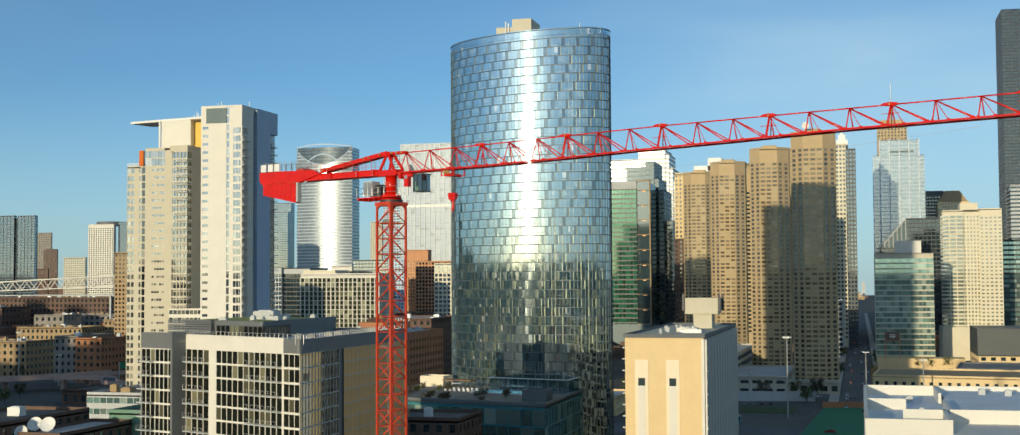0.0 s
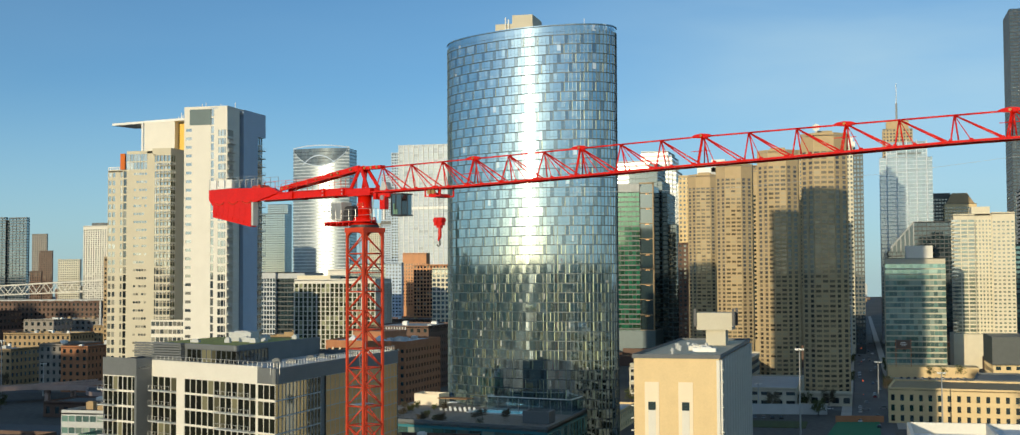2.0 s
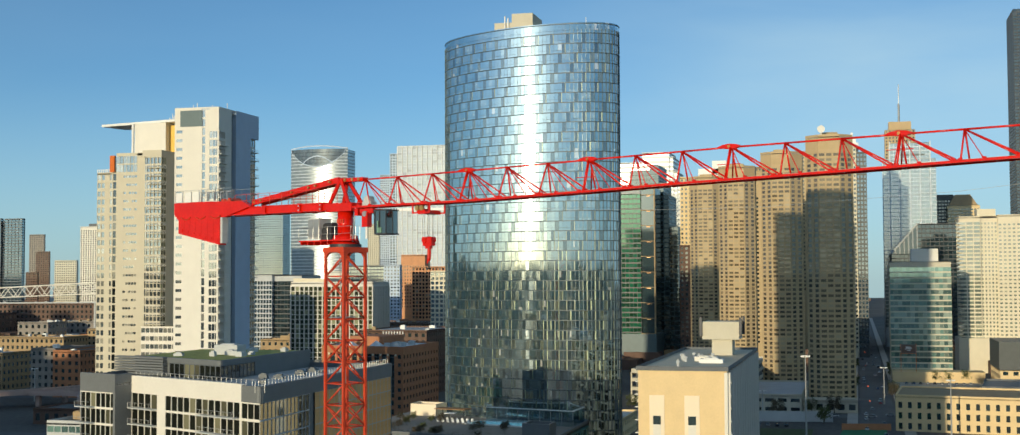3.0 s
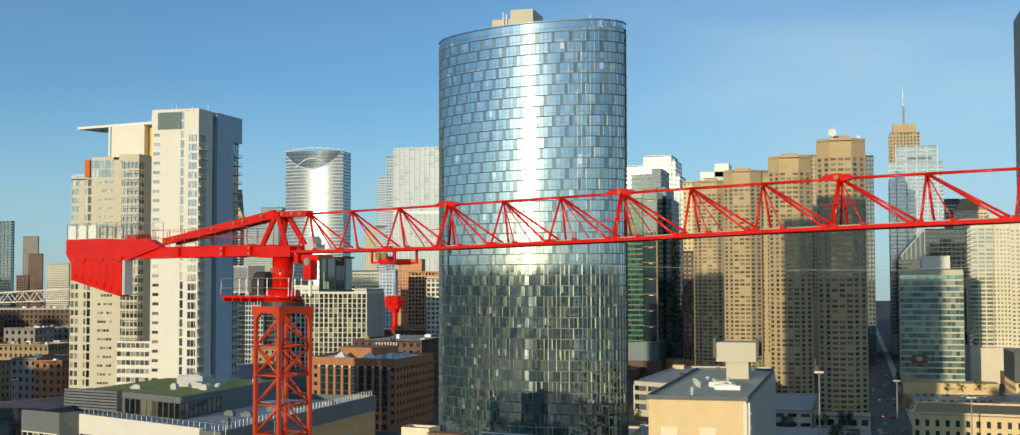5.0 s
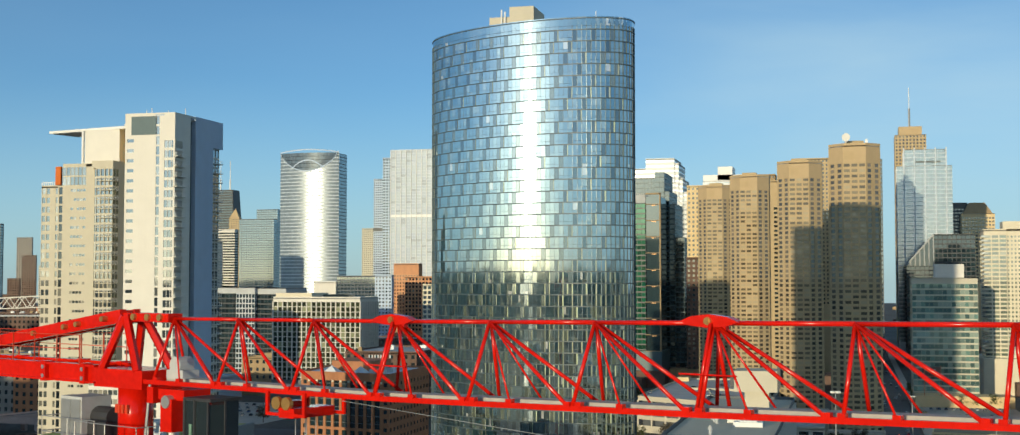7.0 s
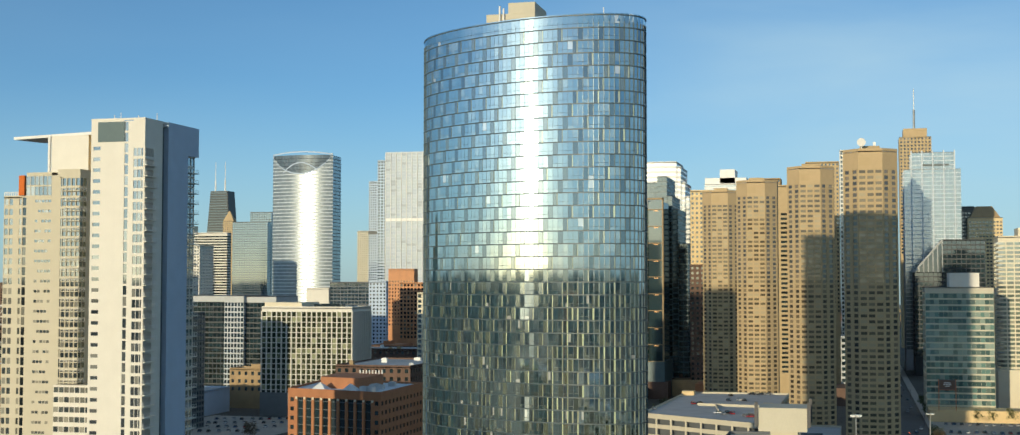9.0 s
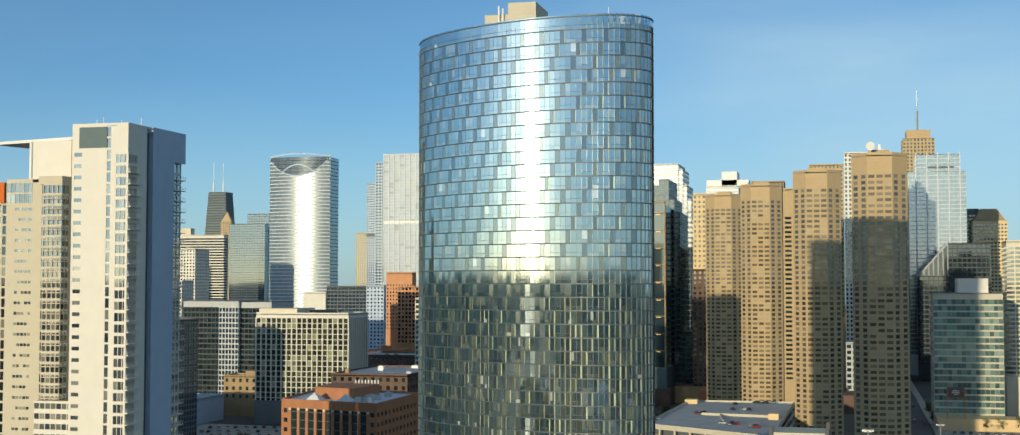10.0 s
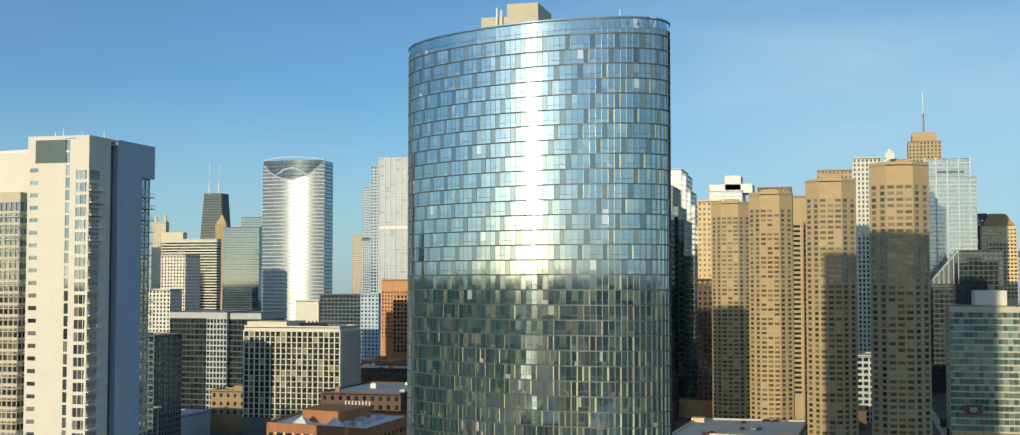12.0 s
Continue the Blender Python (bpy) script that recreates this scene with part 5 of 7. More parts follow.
part("mast", Shape().tube((48, 1920, 278), (48, 1920, 305), 1.4, 8).tube((48, 1920, 305), (48, 1920, 332), 0.5, 6), M["steel"], ft)
df = thing("sloped_dark_building", "dark gridded building with a sloping glass roof", "building", (50, 1390, 0))
block("", "", rect(46, 82, 1370, 1410), 120, "dark_panel", "glass_dark", 4.0, 4.2, 0.86, 0.74, 0.4, 90, b=df, low=20, rim=0.8)
block("", "", rect(22, 46, 1370, 1410), 92, "dark_panel", "glass_dark", 4.0, 4.2, 0.86, 0.74, 0.4, 60, b=df, low=20, rim=0)
s = Shape()
s.v += [(22, 1370, 92), (46, 1370, 92), (46, 1370, 120), (22, 1410, 92), (46, 1410, 92), (46, 1410, 120)]
s.f += [(0, 1, 2), (5, 4, 3), (0, 2, 5, 3)]
part("sloped_roof", s, M["glass_dark"], df)
s = Shape()
for k in range(7):
    s.tube((22 + k * 4, 1369.6, 92), (22 + k * 4, 1369.6, 92 + k * 4.66), 0.5, 5)
s.tube((22, 1369.5, 92.4), (46, 1369.5, 120.4), 0.8, 6)
part("roof_ribs", s, M["light_grey"], df)
go = block("teal_office", "mid-rise teal-glass office with pale floor bands", rect(11.5, 51.5, 988, 1020), 80, "grey_beige", "glass_teal", 2.6, 3.75, 0.97, 0.74, 0.25, 200, low=2, top=3.5, rim=0)
part("roof_house", Shape().box(26, 43.5, 990, 1012, 79.8, 88.6), M["white"], go, "white roof house")
part("base", Shape().box(12, 70, 965, 988, 0, 7.0), M["beige"], go)
sg = thing("billboard", "dark lit billboard on a low roof", "billboard", (24, 970, 0))
part("board", Shape().box(17.5, 26.9, 964.2, 964.8, 19.2, 25.2), M["charcoal"], sg)
part("picture", Shape().box(17.9, 26.5, 964.05, 964.2, 19.6, 24.8), M["brick_dark"], sg, "plain red-brown poster")
part("lettering", Shape().box(20.4, 24.0, 963.98, 964.06, 22.9, 23.5).box(20.0, 24.4, 963.98, 964.06, 21.9, 22.4).box(21, 23.6, 963.98, 964.06, 21.0, 21.4), M["white_paint"], sg)
part("frame", Shape().box(17.2, 17.5, 964, 965, 7, 25.4).box(26.9, 27.2, 964, 965, 7, 25.4).box(17.2, 27.2, 964, 965, 18.9, 19.2), M["orange"], sg)
ct = block("cream_tower", "cream apartment tower with glazed bays and corner balconies", rect(63, 78, 1074, 1103), 113, "cream", "glass_bay", 5.0, 2.9, 0.86, 0.62, 0.3, 120, low=25, top=3, rim=0.8)
block("", "", rect(78, 90, 1077, 1103), 113, "cream", "glass_bay", 2.4, 2.9, 0.5, 0.5, 0.25, 80, low=25, top=3, rim=0.8, b=ct)
block("", "", rect(90, 106, 1074.5, 1103), 114, "cream", "glass_bay", 3.2, 2.9, 0.55, 0.42, 0.25, 100, low=25, top=5, rim=0.8, b=ct)
part("roof_house", Shape().box(76, 89, 1077, 1098, 113, 119.2), M["cream"], ct)
part("base", Shape().box(61, 108, 1066, 1108, 0, 25), M["cream"], ct)
bal = Shape().box(61.4, 65.6, 1072.4, 1079, 0, 0.2).box(61.4, 65.6, 1072.4, 1072.5, 0.2, 1.1).mesh("balcony", M["glass_pale"])
pieces("balcony", bal, [Matrix.Translation((0, 0, 27 + k * 2.9)) for k in range(29)], ct)
bs = block("brown_stepped_tower", "golden-brown office tower with a sloped crown roof", rect(95, 131, 1700, 1740), 155, "beige", "glass_dark", 3.6, 4, 0.62, 0.45, 0.3, 60, low=80, rim=0, top=3)
s = Shape()
s.v += [(97, 1702, 155), (129, 1702, 155), (129, 1738, 155), (97, 1738, 155), (104, 1709, 168), (121, 1709, 168), (121, 1731, 168), (104, 1731, 168)]
s.f += [(4, 5, 6, 7), (0, 1, 5, 4), (1, 2, 6, 5), (2, 3, 7, 6), (3, 0, 4, 7)]
part("sloped_crown", s, M["brick_tan"], bs, "sloped brown metal crown roof")
block("brown_upper_block", "dark slate office block with a stepped roof", rect(82, 103, 1720, 1760), 168, "slate", "glass_dark", 3.5, 4, 0.7, 0.5, 0.3, 40, low=120, top=5)
bk = thing("black_tower", "very tall black glass tower", "skyscraper", (210, 1750, 0))
block("", "", rect(174, 250, 1718, 1790), 388, "dark_panel", "glass_dark", 4.6, 4.0, 0.8, 0.65, 0.2, 80, b=bk, low=60, rim=0)
block("light_grey_striped_block", "light grey office with window bands", rect(136, 175, 1300, 1340), 146, "light_grey", "glass_dark", 6, 3.6, 0.999, 0.45, 0.3, 40, low=20)
block("dark_teal_block", "dark teal glass office block", rect(113, 150, 1150, 1149.9 + 40), 92, "dark_panel", "glass_teal", 5, 3.8, 0.95, 0.6, 0.2, 40, low=10)

# ---- low buildings by the street, south side ----
tl = block("tan_brick_building", "long low tan-brick building with arched upper windows", [(6, 668), (120, 648), (128, 700), (10, 720)], 15.5, "beige", "glass_dark", 4.2, 5.0, 0.4, 0.6, 0.3, 60, roof="brick_tan", rim=0.8, top=1.5)
block("dark_roof_hall", "low hall with a dark metal roof", [(48, 728), (140, 714), (146, 770), (54, 782)], 15, "charcoal", "glass_dark", 8, 6, 0.5, 0.4, 0.2, 10, roof="brick_grey")
bb = block("dark_band_building", "low building with a wide dark upper band", rect(73, 150, 900, 960), 13, "beige", "glass_dark", 6, 5, 0.5, 0.5, 0.3, 20, rim=0)
part("dark_band", Shape().box(72.5, 150, 899.5, 960, 13, 30), M["slate"], bb, "wide windowless dark slate band")

wh = thing("white_flat_building", "white flat-roofed building with sunken roof courts", "building", (25, 215, 0))
s = Shape()
s.box(0.72, 59.88, 190.12, 249.88, 0, 41.0)
for p, q in (((0.6, 190), (12, 190)), ((12, 190.04), (12, 205)), ((12.04, 205), (6, 205)), ((0.6, 250), (0.6, 190.04)), ((16, 250), (0.6, 250)), ((0.6, 222), (7, 222)), ((13, 234), (13, 250)), ((13, 205), (13, 222)), ((13, 205), (60, 205)), ((60, 250), (16, 250))):
    s.slab(p, q, 0.5, 0.0 if min(p[1], q[1]) < 190.5 else 41.0, 43.0, 0.0)
part("wall", s, M["white"], wh, "white walls round sunken roof courts")
part("roof", Shape().box(13.5, 59.5, 205.5, 249.5, 41.0, 42.2).box(1.2, 12.8, 205.6, 249.4, 41.0, 41.3), M["roof_white"], wh)
facade(wh, (12.2, 189.8), (60, 189.8), 10, 40.6, 6.0, 3.6, 0.95, 0.8, 0.1, M["white_paint"], M["glass_teal"], 30)
for x, y in ((20, 242), (24, 240), (34, 236), (8, 236), (5, 228), (9, 214)):
    plant(wh, x, y, 42.2 if x > 13 else 41.3, 1.1, 1.1, 0.9, "light_grey")


# ---- the red tower crane ----
HEAD_LIFT = 0.5


def crane():
    c = thing("tower_crane", "red lattice tower crane with long jib and slab counterweight", "crane", (-48.6, 136.8, 0), turn=-24.5)
    red, dull = M["red"], M["red_dull"]

    def add(name, shape, m=red, parent=c, label=""):
        rounded = name in ("top_chord", "root_chord", "post", "brace", "diagonal", "pendant_post", "column", "base_ring", "hoist_rope")
        o = part(name, shape, m, parent, label, local=True, smooth=rounded)
        if name in ("turntable", "base_ring", "platform", "railing", "switch_cabinet", "hoist_motor"):
            o.location.z = HEAD_LIFT
        return o

    # mast: sections of four legs with zigzag braces
    a, sec = 1.09, 5.0
    leg = Shape().box(-0.10, 0.10, -0.10, 0.10, 0, sec).mesh("leg", dull)
    flat = Shape().tube((-a, 0, 0), (a, 0, 0), 0.055, 8).mesh("strut", dull, True)
    slope = Shape().tube((-a, 0, 0), (a, 0, sec / 3), 0.06, 8).mesh("brace", dull, True)
    rung = Shape()
    for k in range(16):
        rung.box(-0.22, 0.22, -0.015, 0.015, k * 0.31, k * 0.31 + 0.03)
    rung.box(-0.24, -0.20, -0.02, 0.02, 0, sec).box(0.20, 0.24, -0.02, 0.02, 0, sec)
    ladder = rung.mesh("ladder", M["steel"])
    grate = Shape().box(-a + 0.1, 0.2, -a + 0.1, a - 0.1, 0, 0.06).mesh("landing", M["steel"])
    top = 69.4 + HEAD_LIFT
    for k in range(14):
        z = top - (k + 1) * sec
        ms = new("mast_section")
        ms.parent = c
        ms.matrix_basis = pose(0, 0, z, 0, 0, -4)

        def sub(name, me, m):
            o = new(name, me)
            o.parent, o.matrix_basis = ms, m

        for x in (-a, a):
            for y in (-a, a):
                sub("leg", leg, pose(x, y, 0))
        for q in range(4):
            side = pose(0, 0, 0, 0, 0, 90 * q) @ pose(0, -a, 0)
            sub("strut", flat, side)
            for j in range(3):
                for flip in (pose(0, 0, 0, 0, 0, 180), Matrix.Identity(4)) if j == 1 else ((pose(0, 0, 0, 0, 0, 180),) if (j + q) % 2 else (Matrix.Identity(4),)):
                    sub("brace", slope, side @ pose(0, 0, j * sec / 3) @ flip)
                if j:
                    sub("strut", flat, side @ pose(0, 0, j * sec / 3))
        sub("ladder", ladder, pose(0.1, -0.2, 0, 4, 0, 0))
        if k % 2 == 0:
            sub("landing", grate, pose(0, 0, 0.1))

    # collar, turntable, column
    s = Shape().box(-1.26, 1.26, -1.26, 1.26, 69.6, 70.0)
    for q in range(4):
        w = pose(0, 0, 0, 0, 0, 90 * q)
        for sx in (-1, 1):
            k = len(s.v)
            prof = [(1.17, 68.7), (1.17, 69.6), (0.45, 69.6), (0.72, 69.50), (0.94, 69.26), (1.01, 68.7)]
            for y in (-1.20, -1.02):
                s.v += [tuple(w @ Vector((sx * x, y, z))) for x, z in prof]
            s.f += [tuple(k + i for i in range(6)), tuple(k + 11 - i for i in range(6))] + [(k + i, k + i + 6, k + (i + 1) % 6 + 6, k + (i + 1) % 6) for i in range(6)]
    add("collar", s, dull, label="red transition collar with arched brackets").matrix_basis = pose(0, 0, HEAD_LIFT, 0, 0, -4)
    add("turntable", Shape().tube((0, 0, 70.0), (0, 0, 70.25), 1.25, 28), M["dark_steel"], label="dark toothed slewing ring")
    add("base_ring", Shape().tube((0, 0, 70.25), (0, 0, 70.95), 1.15, 28, 0.95))
    add("column", Shape().tube((0, 0, 71.3), (0, 0, 73.4), 0.62, 28), label="red slewing column with faded lettering")
    add("lettering", Shape().box(-0.36, -0.24, -0.62, -0.55, 72.4, 72.7).box(-0.16, -0.04, -0.66, -0.58, 72.4, 72.7).box(0.06, 0.18, -0.66, -0.58, 72.4, 72.7).box(0.26, 0.36, -0.62, -0.55, 72.4, 72.7), dull)
    deck = add("platform", Shape().box(-4.2, -0.8, -1.1, 0.9, 70.47, 70.58), label="red service platform")
    for k in range(5):
        add("bearer", Shape().box(-4.0 + k * 0.76, -3.88 + k * 0.76, -1.1, 0.9, 70.25, 70.47), red, deck)
    add("platform", Shape().box(-1.4, 2.2, -1.55, -0.9, 70.47, 70.58), label="red service platform")
    s = Shape()
    for x0, y0, x1, y1 in ((-4.2, -1.1, -0.9, -1.1), (-4.2, -1.1, -4.2, 0.9), (-1.4, -1.55, 2.2, -1.55), (2.2, -1.55, 2.2, -0.6)):
        n = max(2, int(math.hypot(x1 - x0, y1 - y0) / 1.3))
        for z in (71.05, 71.6):
            s.tube((x0, y0, z), (x1, y1, z), 0.018, 5)
        for k in range(n + 1):
            f = k / n
            s.tube((x0 + (x1 - x0) * f, y0 + (y1 - y0) * f, 70.6), (x0 + (x1 - x0) * f, y0 + (y1 - y0) * f, 71.6), 0.02, 5)
    add("railing", s, M["steel"], label="grey tube railing")
    s = Shape().box(-3.5, -2.2, -0.75, 0.5, 70.75, 72.35)
    cab = add("switch_cabinet", s, M["light_grey"], label="grey switch cabinet with two doors")
    add("cabinet_door", Shape().box(-3.45, -2.88, -0.79, -0.74, 70.85, 72.25).box(-2.83, -2.25, -0.79, -0.74, 70.85, 72.25), M["steel"], cab)
    add("hoist_motor", Shape().box(-2.3, -1.1, -0.5, 0.6, 70.62, 71.5).tube((-2.2, 0, 71.6), (-1.2, 0, 71.6), 0.4, 14), M["dark_steel"], label="dark slewing motor housing")

    # head frame
    add("jib_foot", Shape().box(-1.3, 1.5, -0.85, 0.85, 73.3, 73.95))
    s = Shape()
    for y in (-0.75, 0.75):
        s.tube((-1.0, y, 73.9), (-0.2, y * 0.5, 75.8), 0.16, 6).tube((1.1, y, 73.9), (-0.1, y * 0.5, 75.8), 0.16, 6)
    s.box(-0.7, 2.2, -0.3, 0.3, 75.62, 75.92)
    add("head_frame", s, label="red A-shaped head frame")
    s = Shape()
    for x in (-0.5, 0.3, 1.1, 1.8):
        s.tube((x, -0.42, 75.78), (x, 0.42, 75.78), 0.12, 10)
    add("pins", s, M["brass"], label="bright worn pins")

    # counter-jib
    for y in (-0.85, 0.70):
        s = Shape().box(-14.2, -1.2, y + 0.05, y + 0.10, 73.45, 74.02)
        s.box(-14.2, -1.2, y - 0.10, y + 0.25, 73.40, 73.47).box(-14.2, -1.2, y - 0.10, y + 0.25, 73.98, 74.06)
        for x in (-8.6, -4.4, -1.9):
            s.box(x - 0.16, x + 0.16, y - 0.12, y + 0.27, 73.36, 74.10)
        add("counter_jib_beam", s, label="red flanged counter-jib beam")
    s = Shape()
    for k in range(8):
        add("cross_beam", Shape().box(-13.4 + k * 1.6, -13.2 + k * 1.6, -0.75, 0.75, 73.5, 73.7))
    for x in (-4.4, -1.9):
        add("pin", Shape().tube((x, -1.0, 73.55), (x, -0.9, 73.55), 0.075, 12).tube((x, -1.0, 73.88), (x, -0.9, 73.88), 0.075, 12), M["steel"])
    k = len(s.v)
    for y in (-1.05, -0.55):
        s.v += [(-20.35, y, 73.75), (-19.8, y, 73.2), (-13.3, y, 73.3), (-13.3, y, 73.36), (-10.2, y, 74.1), (-11.2, y, 74.55), (-16.5, y, 74.72), (-20.35, y, 74.72)]
    s.f += [tuple(range(8)), tuple(reversed(range(8, 16)))] + [(i, i + 8, (i + 1) % 8 + 8, (i + 1) % 8) for i in range(8)]
    add("counterweight_frame", s)
    for k in range(7):
        x = -19.6 + k * 0.80
        z = 72.05 - k * 0.155
        s = Shape()
        s.v += [(x, y, zz) for y in (-1.15, -0.45) for zz in (z, 73.5)] + [(x + 0.785, y, zz) for y in (-1.15, -0.45) for zz in (z - 0.15, 73.5)]
        s.f += [(0, 1, 3, 2), (4, 6, 7, 5), (0, 4, 5, 1), (2, 3, 7, 6), (0, 2, 6, 4), (1, 5, 7, 3)]
        s.box(x + 0.2, x + 0.6, -1.2, -0.4, z + 0.12, z + 0.38)
        add("counterweight_slab", s)
    add("weight_edge", Shape().box(-13.98, -13.72, -1.1, -0.5, 71.1, 73.3), M["light_grey"], label="grey end of the concrete weights")
    for y in (-0.5, 0.5):
        s = Shape()
        k = len(s.v)
        for x, z, r in ((-10.5, 74.4, 0.2), (-0.4, 75.8, 0.24)):
            yy = y if x < -5 else y * 0.6
            s.v += [(x, yy - 0.13, z - r), (x, yy + 0.13, z - r), (x, yy + 0.13, z + r), (x, yy - 0.13, z + r)]
        s.f += [(0, 3, 2, 1), (4, 5, 6, 7), (0, 1, 5, 4), (1, 2, 6, 5), (2, 3, 7, 6), (3, 0, 4, 7)]
        add("tie_bar", s, label="red rigid tie bar from the head to the counter-jib")
    for f in (0.03, 0.11, 0.48, 0.68, 0.76, 0.92):
        x, z = -10.5 + 10.1 * f, 74.4 + 1.4 * f
        add("tie_pin", Shape().tube((x, -0.68, z), (x, -0.2, z), 0.10, 12), M["brass"])
    for y in (-1.0, 1.0):
        for x0, x1, zb in ((-20.3, -12.6, 74.7), (-12.2, -2.0, 74.05)):
            s = Shape()
            for z in (0.55, 1.05):
                s.tube((x0, y, zb + z), (x1, y, zb + z), 0.02, 4)
            for k in range(8):
                x = x0 + (x1 - x0) * k / 7
                s.tube((x, y, zb), (x, y, zb + 1.05), 0.025, 4)
            add("counter_railing", s, M["steel"] if zb > 74.3 else dull, label="thin hand rail")
    # white sign shapes on the counter-jib, plain blocks
    for x in (-20.0, -18.8, -17.7):
        add("sign_block", Shape().prism([(x, -1.12), (x + 0.85, -1.12), (x + 0.85, -1.0), (x, -1.0)], 74.76, 75.6), M["white_paint"], label="plain white sign block")
    for k in range(5):
        x = -16.6 + k * 0.85
        add("sign_block", Shape().box(x, x + 0.12, -1.1, -1.02, 74.76, 75.5).box(x, x + 0.55, -1.1, -1.02, 75.4, 75.5), M["steel"], label="thin unlit sign outline")
    for k in range(3):
        x = -19.2 + k * 2.0
        eye_ = Shape()
        for j in range(6):
            p_, q_ = (x + 1.3 * j / 6, 73.42 - 0.22 * math.sin(math.pi * j / 6)), (x + 1.3 * (j + 1) / 6, 73.42 - 0.22 * math.sin(math.pi * (j + 1) / 6))
            eye_.tube((p_[0], -1.2, p_[1]), (q_[0], -1.2, q_[1]), 0.05, 6)
        add("lifting_rim", eye_, dull)
    add("winch", Shape().tube((-13.6, -0.6, 74.6), (-13.6, 0.6, 74.6), 0.36, 16).box(-14.6, -13.9, -0.5, 0.5, 74.3, 74.9), dull)

    # jib: triangular lattice, one top chord and two bottom chords
    def bend(x, knots):
        for (x0, d0), (x1, d1) in zip(knots, knots[1:]):
            if x <= x1:
                return d0 + (d1 - d0) * (x - x0) / (x1 - x0)
        return knots[-1][1]

    # the long jib rises a little and grows shallower outwards
    upper = ((0, 0), (12.8, 0.12), (23.5, 0.27), (34, 0.41), (80, 0.5))
    lower = ((0, 0), (13, 0.02), (24, 0.22), (31, 0.40), (42, 0.58), (52, 0.80), (80, 0.95))
    zt, zb, hw = 75.72, 73.6, 0.72
    xs = [2.2, 5.6, 9.2, 12.8, 16.4, 20.0, 23.6, 27.3, 30.9, 34.5, 38.2, 41.9] + [41.9 + 3.67 * k for k in range(1, 9)]
    rad = 0.062
    for i in range(len(xs) - 1):
        x0, x1 = xs[i], xs[i + 1]
        d = x1 - x0
        ta, te, ba, be = zt + bend(x0, upper), zt + bend(x1, upper), zb + bend(x0, lower), zb + bend(x1, lower)
        js = new("jib_section")
        js.parent = c
        js.location = (x0, 0, 0)

        def low_at(f):
            return ba + (be - ba) * f

        if i == 0:
            add("root_chord", Shape().tube((-(x0 - 1.2), 0, zt), (0, 0, zt), 0.13, 8), red, js)
        add("top_chord", Shape().tube((0, 0, ta), (d, 0, te), rad, 10), red, js)
        back = -0.25 if i < 6 else 0.0
        for y in (-hw, hw):
            s = Shape()
            u0 = -1.0 if i == 0 else 0.0
            s.v += [(u0, y - 0.07, ba - 0.09), (u0, y + 0.07, ba - 0.09), (u0, y + 0.07, ba + 0.06), (u0, y - 0.07, ba + 0.06), (d, y - 0.07, be - 0.09), (d, y + 0.07, be - 0.09), (d, y + 0.07, be + 0.06), (d, y - 0.07, be + 0.06)]
            s.f += [(0, 3, 2, 1), (4, 5, 6, 7), (0, 1, 5, 4), (1, 2, 6, 5), (2, 3, 7, 6), (3, 0, 4, 7)]
            add("bottom_chord", s, red, js)
            add("post", Shape().tube((0, 0.04 * y, ta), (back, y, low_at(back / d)), 0.055, 10), red, js)
            if i < 8 or y < 0:
                add("brace", Shape().tube((0, 0.04 * y, ta), (d * 0.36, y, low_at(0.36)), 0.03, 8), red, js)
            add("diagonal", Shape().tube((0, 0.04 * y, ta), (d * 0.9, y, low_at(0.9)), 0.055, 10), red, js)
        add("cross_tie", Shape().tube((0, -hw, ba), (0, hw, ba), 0.04, 5).tube((0, hw, ba), (d, -hw, be), 0.03, 5), red, js)
        plate = Shape()
        plate.v += [(x, y, z) for x, zz in ((0, ba), (d, be)) for y, z in ((-0.34, zz + 0.03), (0.34, zz + 0.03), (0.34, zz + 0.12), (-0.34, zz + 0.12))]
        plate.f += [(0, 3, 2, 1), (4, 5, 6, 7), (0, 1, 5, 4), (1, 2, 6, 5), (2, 3, 7, 6), (3, 0, 4, 7)]
        add("catwalk", plate, M["pavement"], js, "pale narrow walkway plate")
        for x in (0.0, d * 0.36, d * 0.9):
            add("lug", Shape().box(x - 0.10, x + 0.10, -hw - 0.10, -hw + 0.06, low_at(x / d) + 0.02, low_at(x / d) + 0.16), red, js)
        if i % 3 == 0 and i > 0:
            s = Shape()
            prof = [(-0.95, 0.0), (-0.62, 0.13), (-0.1, 0.19), (0.42, 0.13), (0.75, 0.0), (0.42, -0.10), (-0.1, -0.15), (-0.62, -0.10)]
            for y in (-0.15, 0.15):
                s.v += [(x, y, ta + 0.03 + z) for x, z in prof]
            s.f += [tuple(range(8)), tuple(reversed(range(8, 16)))] + [(q, q + 8, (q + 1) % 8 + 8, (q + 1) % 8) for q in range(8)]
            add("joint_pin", Shape().tube((-0.1, -0.22, ta + 0.05), (-0.1, 0.22, ta + 0.05), 0.10, 12).tube((-0.1, -0.25, ta + 0.05), (-0.1, -0.21, ta + 0.05), 0.05, 10), M["brass"], js, "worn brass-coloured pin")
            s.box(-0.15, 0.35, -0.08, 0.08, ta - 0.18, ta - 0.05)
            add("node_plate", s, red, js, "bolted red joint block")
